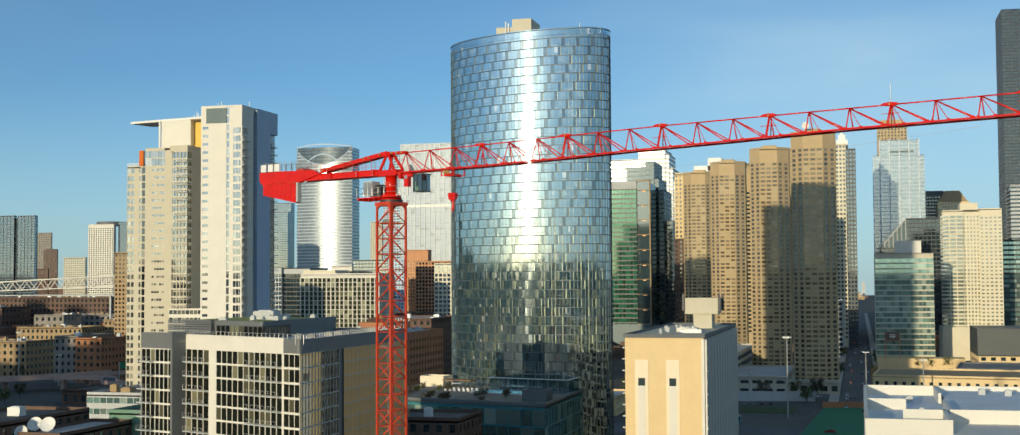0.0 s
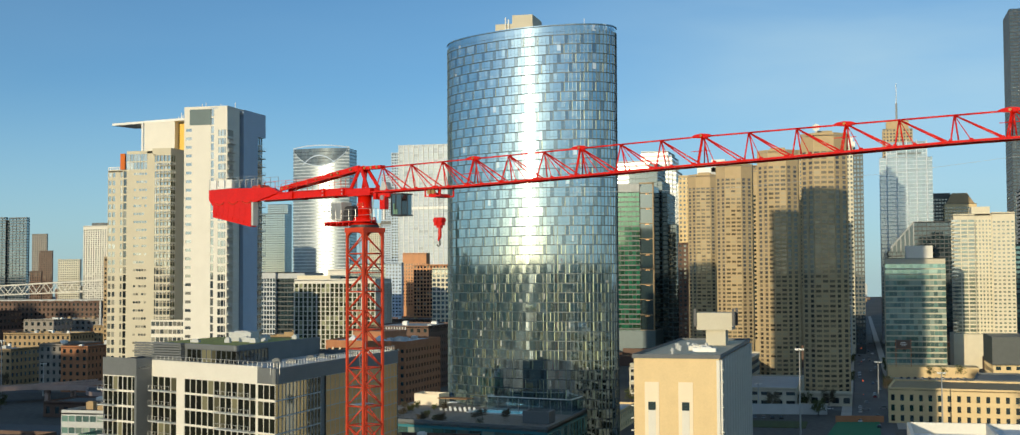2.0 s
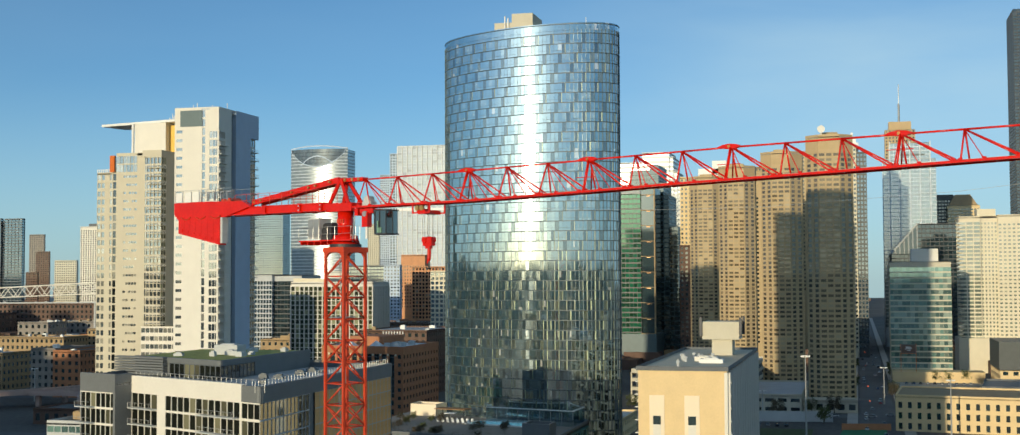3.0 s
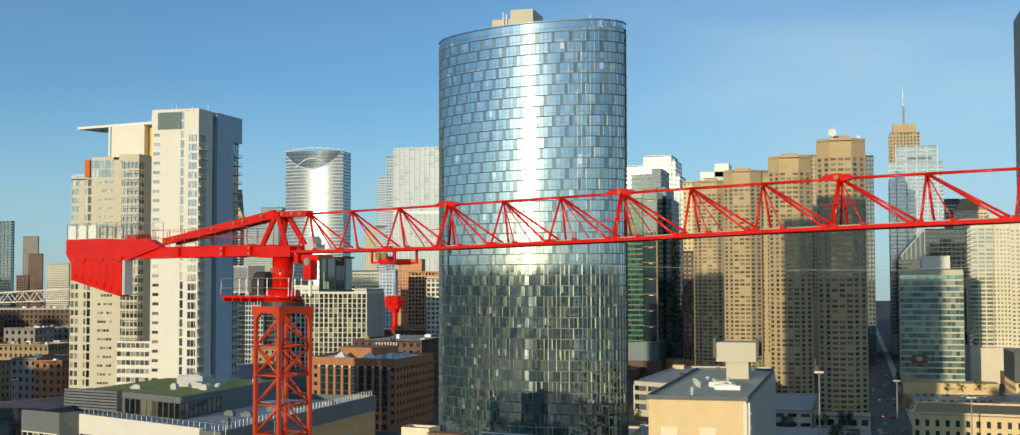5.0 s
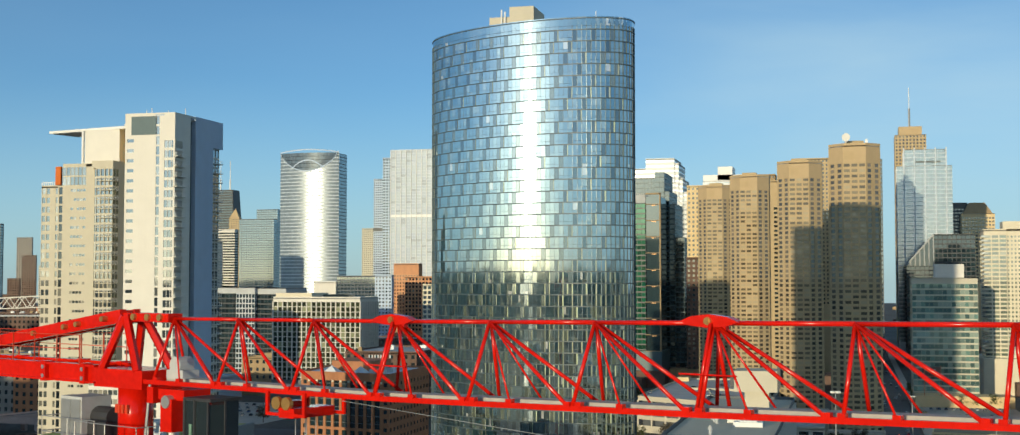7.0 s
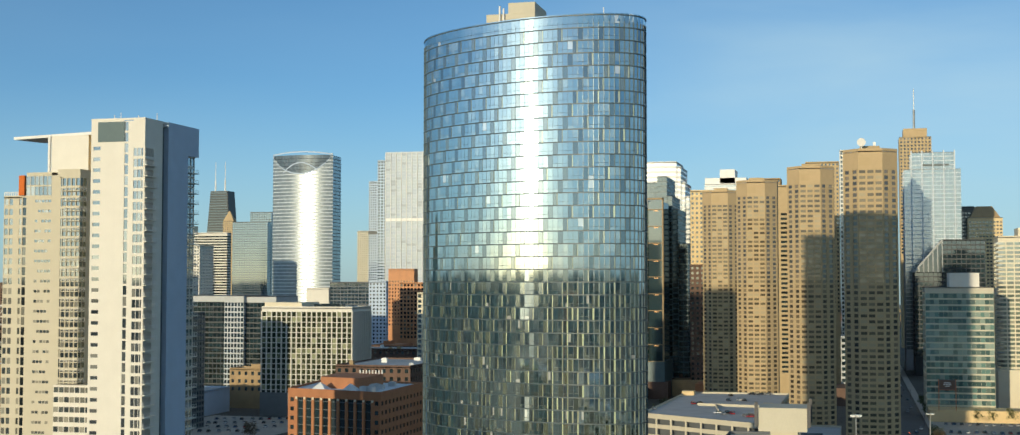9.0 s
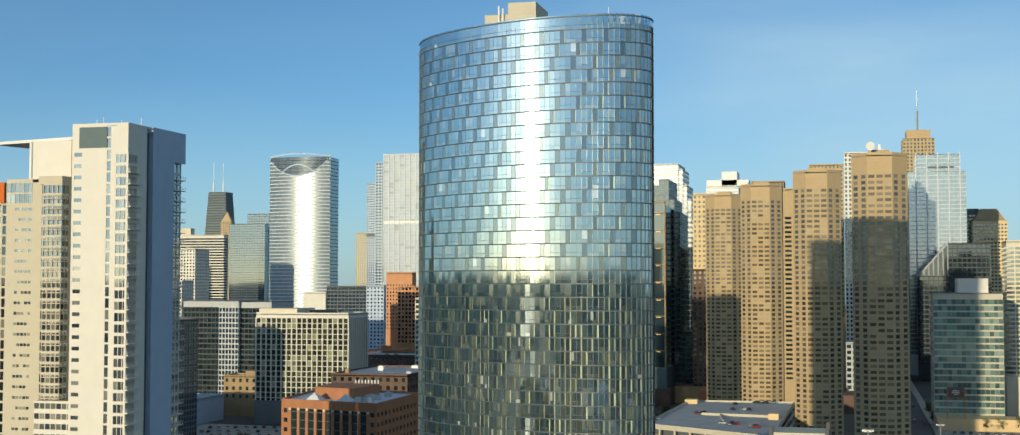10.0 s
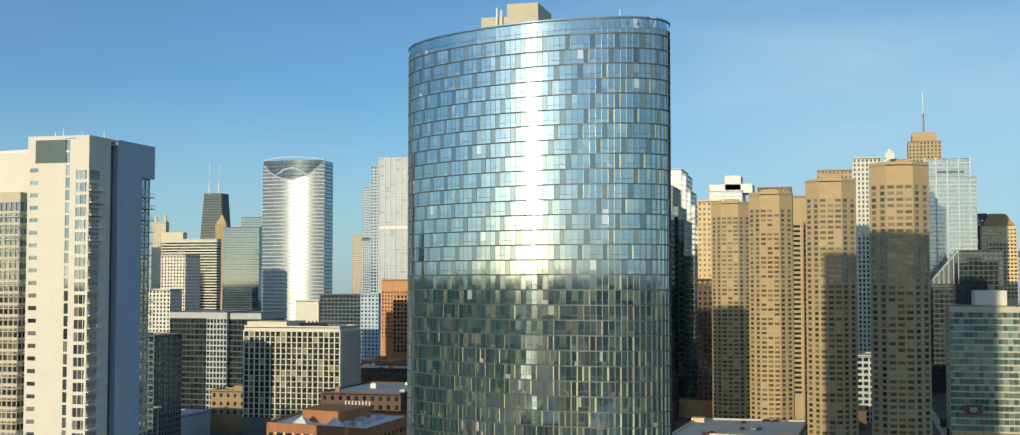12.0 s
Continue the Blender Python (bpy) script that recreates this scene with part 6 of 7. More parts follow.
            add("pendant_post", Shape().tube((0, 0.2, ta), (back - 0.25, 0.5, ba), 0.05, 5).tube((0, -0.2, ta), (back - 0.25, -0.5, ba), 0.05, 5), red, js)
            add("stay_rail", Shape().tube((-0.6, -hw, ba + 0.95), (1.0, -hw, ba + 0.95), 0.025, 5), red, js)
    # cab under the jib root
    cb = add("cab", Shape().box(4.5, 5.9, -1.4, -0.1, 71.35, 71.45).box(4.5, 5.9, -1.4, -0.1, 73.15, 73.25).box(4.5, 4.6, -1.4, -0.1, 71.4, 73.2), M["dark_steel"], label="operator's cab with dark glass")
    add("cab_glass", Shape().prism([(4.6, -1.38), (5.75, -1.38), (5.9, -0.8), (5.75, -0.12), (4.6, -0.12)], 71.45, 73.15), M["glass_dark"], cb)
    for x, y in ((4.6, -1.4), (5.1, -1.4), (5.76, -1.38), (5.9, -0.8)):
        add("cab_post", Shape().box(x - 0.03, x + 0.03, y - 0.03, y + 0.03, 71.4, 73.2), M["dark_steel"], cb)
    add("cab_seat", Shape().box(4.85, 5.3, -1.43, -1.39, 71.5, 71.9).box(4.85, 4.97, -1.43, -1.39, 71.9, 72.4), M["pale_green"], cb, "pale seat behind the cab glass")
    gear = add("slewing_gear", Shape().box(2.0, 2.35, -1.0, -0.2, 72.9, 73.45).box(2.5, 3.9, -0.9, 0.2, 73.05, 73.4).prism([(2.9, -1.1), (3.5, -1.1), (3.5, -0.6), (2.9, -0.6)], 72.0, 73.1), red, label="red slewing gear under the jib root")
    add("gear_foot", Shape().tube((3.2, -0.85, 71.1), (3.2, -0.85, 72.0), 0.11, 12), M["white_paint"], gear, "pale gear tube")
    add("gear_drum", Shape().tube((3.2, -1.15, 73.0), (3.2, -0.9, 73.0), 0.22, 14), M["steel"], gear)
    add("gear_cable", Shape().tube((1.9, -0.8, 73.5), (1.7, -0.9, 70.9), 0.05, 6), M["steel"], gear)
    add("hoist_drum", Shape().tube((2.6, -0.3, 74.15), (2.6, 0.3, 74.15), 0.30, 18).box(2.2, 3.1, -0.35, 0.35, 73.7, 74.0), M["light_grey"], label="grey hoist drum at the jib root")
    # trolley, ropes, hook
    tr = add("trolley", Shape().box(8.55, 9.25, -0.86, 0.86, 72.8, 73.1), red, label="open red trolley under the jib")
    for y in (-0.88, 0.80):
        add("side_bar", Shape().box(7.95, 9.75, y, y + 0.08, 72.85, 72.95), red, tr)
        for x in (7.95, 9.63):
            add("hanger", Shape().box(x, x + 0.12, y, y + 0.08, 72.95, 73.6), red, tr)
    add("rope_gear", Shape().box(8.0, 8.4, -0.4, 0.4, 72.95, 73.25), red, tr)
    for x in (8.5, 8.95):
        add("sheave", Shape().tube((x, -0.95, 73.25), (x, -0.8, 73.25), 0.2, 14), M["brass"], tr, "bright brass rope sheave")
    hx = 8.85
    hk = add("hook_block", Shape().box(hx - 0.45, hx + 0.45, -0.2, 0.2, 70.45, 71.1).tube((hx - 0.25, -0.27, 70.9), (hx - 0.25, 0.27, 70.9), 0.24, 14).tube((hx + 0.25, -0.27, 70.9), (hx + 0.25, 0.27, 70.9), 0.24, 14).box(hx - 0.22, hx + 0.22, -0.16, 0.16, 70.25, 70.45), red, label="red hook block hanging below the trolley")
    add("hook_shank", Shape().tube((hx + 0.05, 0, 70.25), (hx + 0.02, 0, 69.5), 0.15, 8).tube((hx + 0.02, 0, 69.5), (hx - 0.12, 0, 69.15), 0.15, 8, 0.08), red, hk)
    add("hook", Shape().tube((hx, 0, 69.3), (hx + 0.05, 0, 68.85), 0.07, 8).tube((hx + 0.05, 0, 68.85), (hx - 0.15, 0, 68.7), 0.06, 8).tube((hx - 0.15, 0, 68.7), (hx - 0.28, 0, 68.85), 0.05, 8), M["dark_steel"], hk)
    for x in (hx - 0.25, hx + 0.25):
        for y in (-0.2, 0.2):
            add("hoist_rope", Shape().tube((x, y, 70.9), (x, y, 73.1), 0.015, 4), M["steel"])
    s = Shape()
    pts = [(10.8, 73.4), (17.8, 72.95), (23.2, 72.6), (31, 72.35), (37, 72.3), (49, 72.7), (64, 73.8)]
    for (x0, z0), (x1, z1) in zip(pts, pts[1:]):
        s.tube((x0, -0.3, z0), (x1, -0.3, z1), 0.012, 4)
    add("slack_cable", s, M["steel"])
    return c


crane()


# ---- low city around the towers ----
LOW = [
    ("brick_warehouse", "low tan-brick warehouse with flat roof", rect(-600, -532, 780, 812), 23, "brick_tan", 4.5, 4.5),
    ("pale_warehouse", "low grey-walled warehouse", rect(-742, -711, 1100, 1130), 32, "brick_grey", 6, 6),
    ("tan_loft_building", "tan-brick loft building with stepped roof", rect(-622, -566, 900, 932), 28, "brick_tan", 4, 4.5),
    ("red_brick_house", "red-brick loft building beside the ramp", rect(-473, -455, 745, 790), 27, "brick", 4, 4.5),
    ("grey_brick_house", "grey-brick loft building beside the ramp", rect(-490, -473.5, 748, 790), 28, "brick_grey", 4, 4.5),
    ("dark_brick_house", "dark-brick loft building", rect(-454.5, -424, 790, 830), 25, "brick_dark", 4, 4.5),
    ("white_roof_building", "low building with white roof sheds", rect(-745, -686, 1150, 1190), 31, "brick_grey", 6, 5),
    ("yellow_brick_house", "yellow-brick building with water tank", rect(-578, -556, 950, 985), 32, "brick_tan", 4, 4),
    ("long_brick_warehouse", "long dark-brick warehouse", rect(-1060, -760, 1260, 1300), 46, "brick_dark", 5, 5),
    ("shed_roof_warehouse", "dark warehouse with a pale metal roof", rect(-900, -840, 1190, 1240), 37, "brick_dark", 6, 6),
    ("brown_factory", "brown-brick factory block", rect(-860, -770, 1000, 1040), 26, "brick_dark", 5, 5),
    ("small_tan_building", "small tan-brick building with stepped parapet", rect(-415, -388, 955, 985), 29, "brick_tan", 5, 5),
    # white wall whose bluish shade is put into the wall colour
    ("long_white_wall_building", "long low building with a plain white side wall", rect(-480, -421, 850, 922), 15, "shade_grey", 12, 12),
    ("brown_brick_row", "row of dark brown-brick lofts", rect(-372, -300, 1010, 1050), 36, "brick_dark", 4, 4.2),
    ("dark_brick_row", "dark brick loft building with white roof vents", rect(-300, -258, 800, 870), 38, "brick_dark", 4.4, 4.4),
    ("low_tan_row", "low tan-brick row with lit roofs", rect(-345, -300, 1080, 1110), 40, "brick_tan", 4, 4.2),
    ("brown_low_building", "brown-brick low building with grey roof", rect(-126, -104, 346, 369), 24.5, "brick_dark", 4, 4),
    ("teal_glass_building", "low teal-glass building with a white roof frame", rect(-262, -236, 420, 455), 23, "light_grey", 2.6, 4),
    ("green_metal_building", "low green metal-clad building", rect(-199, -178, 330, 365), 26.5, "pale_green", 9, 20),
    ("dark_brick_low_house", "dark-brick low house with pale roof", rect(-228, -205, 290, 330), 27, "brick_dark", 4, 4),
    ("flat_roof_shed", "low shed with pale flat roof", rect(-330, -285, 530, 560), 9, "brick_grey", 5, 5),
    ("ramp_side_shed", "small shed beside the ramp", rect(-395, -360, 610, 640), 7, "brick_dark", 5, 5),
    ("beige_low_building", "low beige building beside the oval tower", rect(-150, -108, 610, 650), 8, "beige", 6, 5),
    ("brick_corner_shop", "red-brick low corner building", rect(-166, -148, 520, 545), 12, "brick", 4, 4),
]
for nm, lb, poly, z, wall, bay, sto in LOW:
    gl = "glass_teal" if "teal" in nm else "glass_dark"
    wfr = 0.9 if "teal" in nm else (0.02 if "white_wall" in nm or "green_metal" in nm else 0.45)
    if len(lb.replace("-", " ").split()) < 6:
        lb += " under a flat roof"
    bq = block(nm, lb, poly, z, wall, gl, bay, sto, wfr, 0.5 if wfr > 0.1 else 0.01, 0.25, 24, low=1, roof=random.Random(nm).choice(["roof", "roof_dark", "roof_dark", "roof_dark"]))
    xs_, ys_ = [p[0] for p in poly], [p[1] for p in poly]
    rg = random.Random(hash(len(nm)) + int(z * 3))
    for k in range(max(2, int((max(xs_) - min(xs_)) / 10))):
        plant(bq, rg.uniform(min(xs_) + 3, max(xs_) - 3), rg.uniform(min(ys_) + 3, max(ys_) - 3), z, rg.uniform(1.5, 4), rg.uniform(1.5, 4), rg.uniform(1, 2.6), rg.choice(["light_grey", "white_paint", "brick_tan"]))

# far low-rise city, too fine to pick apart
rng = random.Random(21)
far = {"brick": Shape(), "light_grey": Shape(), "brick_tan": Shape(), "brick_dark": Shape()}
for k in range(1500):
    y = 1050 + 3500 * rng.random() ** 1.3
    x = rng.uniform(-0.72 * y - 40, 0.14 * y + 60)
    w, d, h = rng.uniform(10, 34), rng.uniform(12, 40), rng.uniform(7, 20) + (rng.random() < 0.25) * rng.uniform(5, 26) * (y / 2500)
    if -30 < x + w / 2 < 60 and y < 4000 and abs(x) < 24 + w:
        continue
    if -230 < x < 140 and y < 1900:
        h = min(h, 12)
    sh = far[rng.choice(["brick", "light_grey", "brick_tan", "brick_dark", "brick_dark", "brick_dark"])]
    sh.box(x, x + w, y, y + d, 0, h)
    if rng.random() < 0.6:
        sh.box(x + w * 0.3, x + w * 0.55, y + d * 0.3, y + d * 0.6, h, h + rng.uniform(1.5, 4))
for key, sh in far.items():
    tagged(new("distant_low_rise", sh.mesh("distant_low_rise", M[key])), "distant low-rise city blocks of brick and concrete", "city", kind="stuff")

# unseen blocks to the west, behind and beside the walk, added for reflections and shade
west = Shape()
for k in range(260):
    x, y = rng.uniform(-1600, 1200), rng.uniform(-2600, -520)
    w, d = rng.uniform(18, 60), rng.uniform(18, 60)
    west.box(x, x + w, y, y + d, 0, rng.uniform(8, 24) - y * 0.008)
# added row out of view that shades the low buildings on the left
for k in range(22):
    x = -860 + k * 21
    west.box(x, x + rng.uniform(16, 21), 236 + rng.uniform(0, 14), 262, 0, rng.uniform(50, 60) if x < -650 else rng.uniform(66, 80))
# taller added row, throws shade on the far-left low-rise
for k in range(15):
    x = -1330 + k * 25
    west.box(x, x + rng.uniform(18, 25), 200, 230 + rng.uniform(0, 14), 0, rng.uniform(116, 142))
# added far ring that darkens the horizon mirrored in the tower glass
for k in range(240):
    t = radians(150 + 240 * k / 240)
    x, y = 3000 * math.cos(t) - 100, 3000 * math.sin(t) + 300
    west.prism([(x - 45, y - 45), (x + 45, y - 45), (x + 45, y + 45), (x - 45, y + 45)], 0, rng.uniform(72, 88))
tagged(new("west_city", west.mesh("west_city", M["hazy_city"])), "unseen added blocks for shade and reflections", "city", kind="stuff")


# ---- elevated ramps ----
def ramp(label, pts, width, z):
    b = thing("road_ramp", label, "road ramp", (*pts[0], 0))
    path = []
    for i in range(len(pts) - 1):
        p0, p1, p2, p3 = pts[max(i - 1, 0)], pts[i], pts[i + 1], pts[min(i + 2, len(pts) - 1)]
        for k in range(10):
            t = k / 10
            path.append(tuple(0.5 * ((2 * p1[a]) + (p2[a] - p0[a]) * t + (2 * p0[a] - 5 * p1[a] + 4 * p2[a] - p3[a]) * t * t + (3 * p1[a] - p0[a] - 3 * p2[a] + p3[a]) * t ** 3) for a in (0, 1)))
    path.append(pts[-1])
    deck, wall_a, wall_b = Shape(), Shape(), Shape()
    offs = []
    for i, (x, y) in enumerate(path):
        x0, y0 = path[max(i - 1, 0)]
        x1, y1 = path[min(i + 1, len(path) - 1)]
        ln = math.hypot(x1 - x0, y1 - y0)
        offs.append((x, y, (y1 - y0) / ln, -(x1 - x0) / ln))
    w = width / 2
    for sh, u, v, za, zb in ((deck, w - 0.41, 0.41 - w, z - 0.9, z), (wall_a, w, w - 0.4, z - 1.3, z + 1.0), (wall_b, 0.4 - w, -w, z - 1.3, z + 1.0)):
        for x, y, nx, ny in offs:
            sh.v += [(x + nx * u, y + ny * u, za), (x + nx * u, y + ny * u, zb), (x + nx * v, y + ny * v, zb), (x + nx * v, y + ny * v, za)]
        for i in range(len(offs) - 1):
            for k in range(4):
                sh.f.append((4 * i + k, 4 * i + 4 + k, 4 * i + 4 + (k + 1) % 4, 4 * i + (k + 1) % 4))
        n = 4 * (len(offs) - 1)
        sh.f += [(0, 1, 2, 3), (n + 3, n + 2, n + 1, n)]
    part("deck", deck, M["asphalt"], b)
    part("barrier", wall_a, M["barrier"], b, "pinkish concrete side barrier")
    part("barrier", wall_b, M["barrier"], b, "pinkish concrete side barrier")
    for i in range(3, len(offs), 7):
        x, y = offs[i][:2]
        part("pier", Shape().box(x - 1.2, x + 1.2, y - 1.2, y + 1.2, 0, z - 0.9), M["barrier"], b)
    return b


ramp("elevated concrete motorway ramp", [(-640, 560), (-520, 615), (-455, 690), (-437, 735)], 13, 8.0)
ramp("curved elevated slip ramp", [(-455, 690), (-418, 690), (-395, 660), (-345, 650), (-290, 640)], 8, 7.6)
rs = thing("road_sign", "green motorway signs on a gantry", "road sign", (-400, 690, 0))
part("post", Shape().tube((-425, 716, 0), (-425, 716, 15), 0.3, 8).tube((-395, 700, 0), (-395, 700, 15), 0.3, 8).tube((-425, 716, 14), (-395, 700, 14), 0.3, 8), M["steel"], rs)
part("panel", Shape().box(-422, -415, 711.5, 711.9, 11.5, 15.5), M["court"], rs)
part("panel", Shape().box(-408, -400, 703.5, 703.9, 11.5, 15.5), M["court"], rs)


# ---- steel truss bridge far off ----
def truss_bridge():
    b = thing("truss_bridge", "pale steel truss bridge", "bridge", (-610, 985, 0))
    p0, p1, zb, hh, n = Vector((-720, 960, 0)), Vector((-590, 1000, 0)), 54.0, 9.0, 12
    zs = (54.5, 59.5)

    def at(i, up, side):
        f = i / n
        v = p0.lerp(p1, f)
        return (v.x + side * 1.5, v.y + side * 4.5, zs[0] + (zs[1] - zs[0]) * f + up * hh * (0.75 + 0.25 * f))

    for side in (-1, 1):
        s = Shape()
        s.tube(at(0, 0, side), at(n, 0, side), 0.42, 4)
        s.tube(at(0.5, 1, side), at(n - 0.5, 1, side), 0.42, 4)
        for i in range(n):
            s.tube(at(i, 0, side), at(i + 0.5, 1, side), 0.34, 4)
            s.tube(at(i + 0.5, 1, side), at(i + 1, 0, side), 0.34, 4)
        part("truss", s, M["white"], b)
    part("deck", Shape().prism([(p0.x - 1.5, p0.y - 4.5), (p1.x - 1.5, p1.y - 4.5), (p1.x + 1.5, p1.y + 4.5), (p0.x + 1.5, p0.y + 4.5)], 51.5, 52.5), M["light_grey"], b)
    for f in (0.1, 0.92):
        v = p0.lerp(p1, f)
        part("pier", Shape().box(v.x - 0.7, v.x + 0.7, v.y - 0.7, v.y + 0.7, 0, 51.5), M["light_grey"], b)


truss_bridge()

# ---- parking deck and low terraces at the tan towers ----
pk = thing("parking_deck", "two-level concrete parking deck with open sides", "parking deck", (-100, 840, 0))
DECK = [(-133, 786), (-71, 746), (-68, 922), (-127, 920)]
part("top_slab", Shape().prism(DECK, 17.0, 17.6), M["roof"], pk)
s = Shape()
for z0_, z1_ in ((16.2, 18.6), (11.6, 13.6), (6.6, 8.6), (0, 3.6)):
    s = Shape()
    for p, q in ((DECK[0], DECK[1]), (DECK[1], DECK[2]), (DECK[2], DECK[3]), (DECK[3], DECK[0])):
        s.slab(p, q, 0.4, z0_, z1_, 0.05)
    part("parapet", s, M["grey_beige"], pk)
# solid charcoal block gives the open levels their shaded inside
part("dark_fill", Shape().prism([(-131, 789), (-73, 752), (-70, 918), (-125, 917)], 0, 17.0), M["charcoal"], pk)
for k in range(9):
    f = k / 8
    x, y = DECK[0][0] + (DECK[1][0] - DECK[0][0]) * f, DECK[0][1] + (DECK[1][1] - DECK[0][1]) * f
    part("column", Shape().box(x - 0.4, x + 0.4, y - 0.3, y + 0.5, 0, 16.5), M["grey_beige"], pk)
part("ramp_wall", Shape().slab((-112, 842), (-76, 836), 0.4, 17.6, 18.9, 0).slab((-98, 812), (-102, 840), 0.4, 17.6, 18.7, 0), M["grey_beige"], pk)
part("stair_house", Shape().box(-77, -72, 826, 833, 17.6, 20.6), M["beige"], pk)
part("stair_house", Shape().box(-128, -121, 905, 912, 17.6, 20.0), M["beige"], pk)
block("concrete_terrace", "low concrete garage terrace under the tan towers", rect(-70, -38, 737, 832), 9.0, "grey_beige", "glass_dark", 6, 4.4, 0.7, 0.4, 0.6, 20, roof="roof")
block("concrete_plinth", "low concrete plinth before a tan tower", rect(-37.5, -10.5, 745, 758), 6.0, "grey_beige", "glass_dark", 5, 5.6, 0.6, 0.5, 0.4, 6, roof="pavement")
tagged(new("lawn", Shape().box(-80, -30, 636, 664, 0, 0.25).mesh("lawn", M["grass"])), "small dark green lawn between the lanes", "lawn", kind="structure")
tagged(new("lawn", Shape().box(-255, -215, 596, 624, 0, 0.25).mesh("lawn", M["grass"])), "lawn before the brick office", "lawn", kind="structure")
tagged(new("sports_court", Shape().prism([(-24, 536), (1.5, 536), (2, 668), (-17, 664)], 0, 0.3).mesh("sports_court", M["court"])), "green surfaced court beside the street", "court", kind="structure")
tagged(new("court_wall", Shape().slab((-17.5, 665), (4, 669), 0.6, 0, 3.0, 0).mesh("court_wall", M["brick"])), "red-brown fence along the court", "fence")
# pale pavement stands in for sunlight on the asphalt lot
tagged(new("pavement", Shape().prism([(-418, 780), (-338, 770), (-332, 890), (-418, 894)], 0, 0.06).mesh("pavement", M["pavement"])), "car lot behind the brick office, sunlight in its pale colour", "pavement", kind="structure")
tagged(new("pavement", Shape().box(14, 70, 800, 962, 0, 0.14).mesh("pavement", M["pavement"])), "concrete car lot before the teal office", "pavement", kind="structure")
tagged(new("retaining_wall", Shape().slab((-130, 688), (-22, 700), 0.7, 0, 5.0, 0).mesh("retaining_wall", M["light_grey"])), "grey concrete retaining wall", "wall")


# ---- cars ----
def car(color, name):
    e = thing("car", f"{name} parked saloon car", "car", (0, 0, 0), "cars in the lots and streets")
    m = surface(f"{name}_car_paint", color, rough=0.25, vary=0.04, bump=0, spec=0.6)
    s = Shape()
    prof = [(-2.25, 0.35), (-2.3, 0.75), (-1.6, 0.95), (2.05, 0.88), (2.3, 0.65), (2.25, 0.35)]
    k = len(s.v)
    for x in (-0.9, 0.9):
        s.v += [(x, y, z) for y, z in prof]
    n = len(prof)
    s.f += [tuple(range(k, k + n)), tuple(reversed(range(k + n, k + 2 * n)))] + [(k + i, k + n + i, k + n + (i + 1) % n, k + (i + 1) % n) for i in range(n)]
    s.box(-0.72, 0.72, -1.25, 0.5, 1.40, 1.47)
    part("body", s, m, e, local=True)
    s = Shape()
    prof = [(-1.9, 0.93), (-1.2, 1.42), (0.45, 1.44), (1.2, 0.9)]
    for x in (-0.78, 0.78):
        s.v += [(x, y, z) for y, z in prof]
    s.f += [(0, 1, 2, 3), (7, 6, 5, 4)] + [(i, 4 + i, 4 + (i + 1) % 4, (i + 1) % 4) for i in range(4)]
    part("cabin", s, M["glass_dark"], e, "dark glass cabin", local=True)
    for x in (-0.85, 0.85):
        for y in (-1.4, 1.4):
            part("wheel", Shape().tube((x - 0.1, y, 0.33), (x + 0.1, y, 0.33), 0.33, 12), M["dark_steel"], e, local=True)
    return e


kinds = [car(c, n) for c, n in (((0.65, 0.65, 0.65), "white"), ((0.03, 0.03, 0.035), "black"), ((0.30, 0.31, 0.33), "silver"), ((0.35, 0.02, 0.02), "red"), ((0.05, 0.08, 0.16), "blue"))]
spots = []
for k in range(44):
    row, col = divmod(k, 11)
    spots.append((-404 + col * 5.2 + rng.uniform(-0.6, 0.6), 800 + row * 23 + rng.uniform(-1, 1) + col * 1.6, 0.06, 15))
for x, y in ((-115, 848), (-112, 850), (-98.4, 873), (-93, 876), (-90, 874), (-97, 800), (-93, 803), (-90, 798), (-94, 795), (-80, 785), (-83, 788), (-81, 791), (-89, 918), (-84, 917), (-80, 918), (-131, 813), (-100, 905)):
    spots.append((x, y, 17.6, rng.choice([20, 110, 200])))
for k in range(20):
    spots.append((20 + (k % 10) * 4.4, 905 + (k // 10) * 42 + rng.uniform(-2, 2), 0.14, rng.choice([0, 180, 8])))
for k in range(26):
    spots.append((rng.choice([-6.5, -3.2, 1.5, 4.8]), 640 + k * 26 + rng.uniform(-8, 8), 0.05, 0))
for k in range(16):
    spots.append((-130 + k * 9 + rng.uniform(-2, 2), rng.choice([552, 558, 566, 726, 734]), 0.06, 90))
for k in range(8):
    spots.append((-72 + k * 4.2, 676 + rng.uniform(-1, 1), 0.0, 4))
for i, (x, y, z, r) in enumerate(spots):
    m = pose(x, y, z, 0, 0, r)
    if i < len(kinds):
        kinds[i].matrix_basis = m
    else:
        copy_thing(kinds[rng.choice([0, 0, 1, 1, 2, 2, 3, 4])], m)
bus = thing("bus", "dark city bus with white roof", "bus", (-56, 590, 0.0), turn=88)
part("body", Shape().box(-1.3, 1.3, -6, 6, 0.4, 3.0), M["teal_panel"], bus, local=True)
part("window_band", Shape().box(-1.33, 1.33, -5.8, 5.8, 1.4, 2.5), M["glass_dark"], bus, local=True)
part("roof_panel", Shape().box(-1.2, 1.2, -5.8, 5.8, 3.0, 3.2), M["white_paint"], bus, local=True)
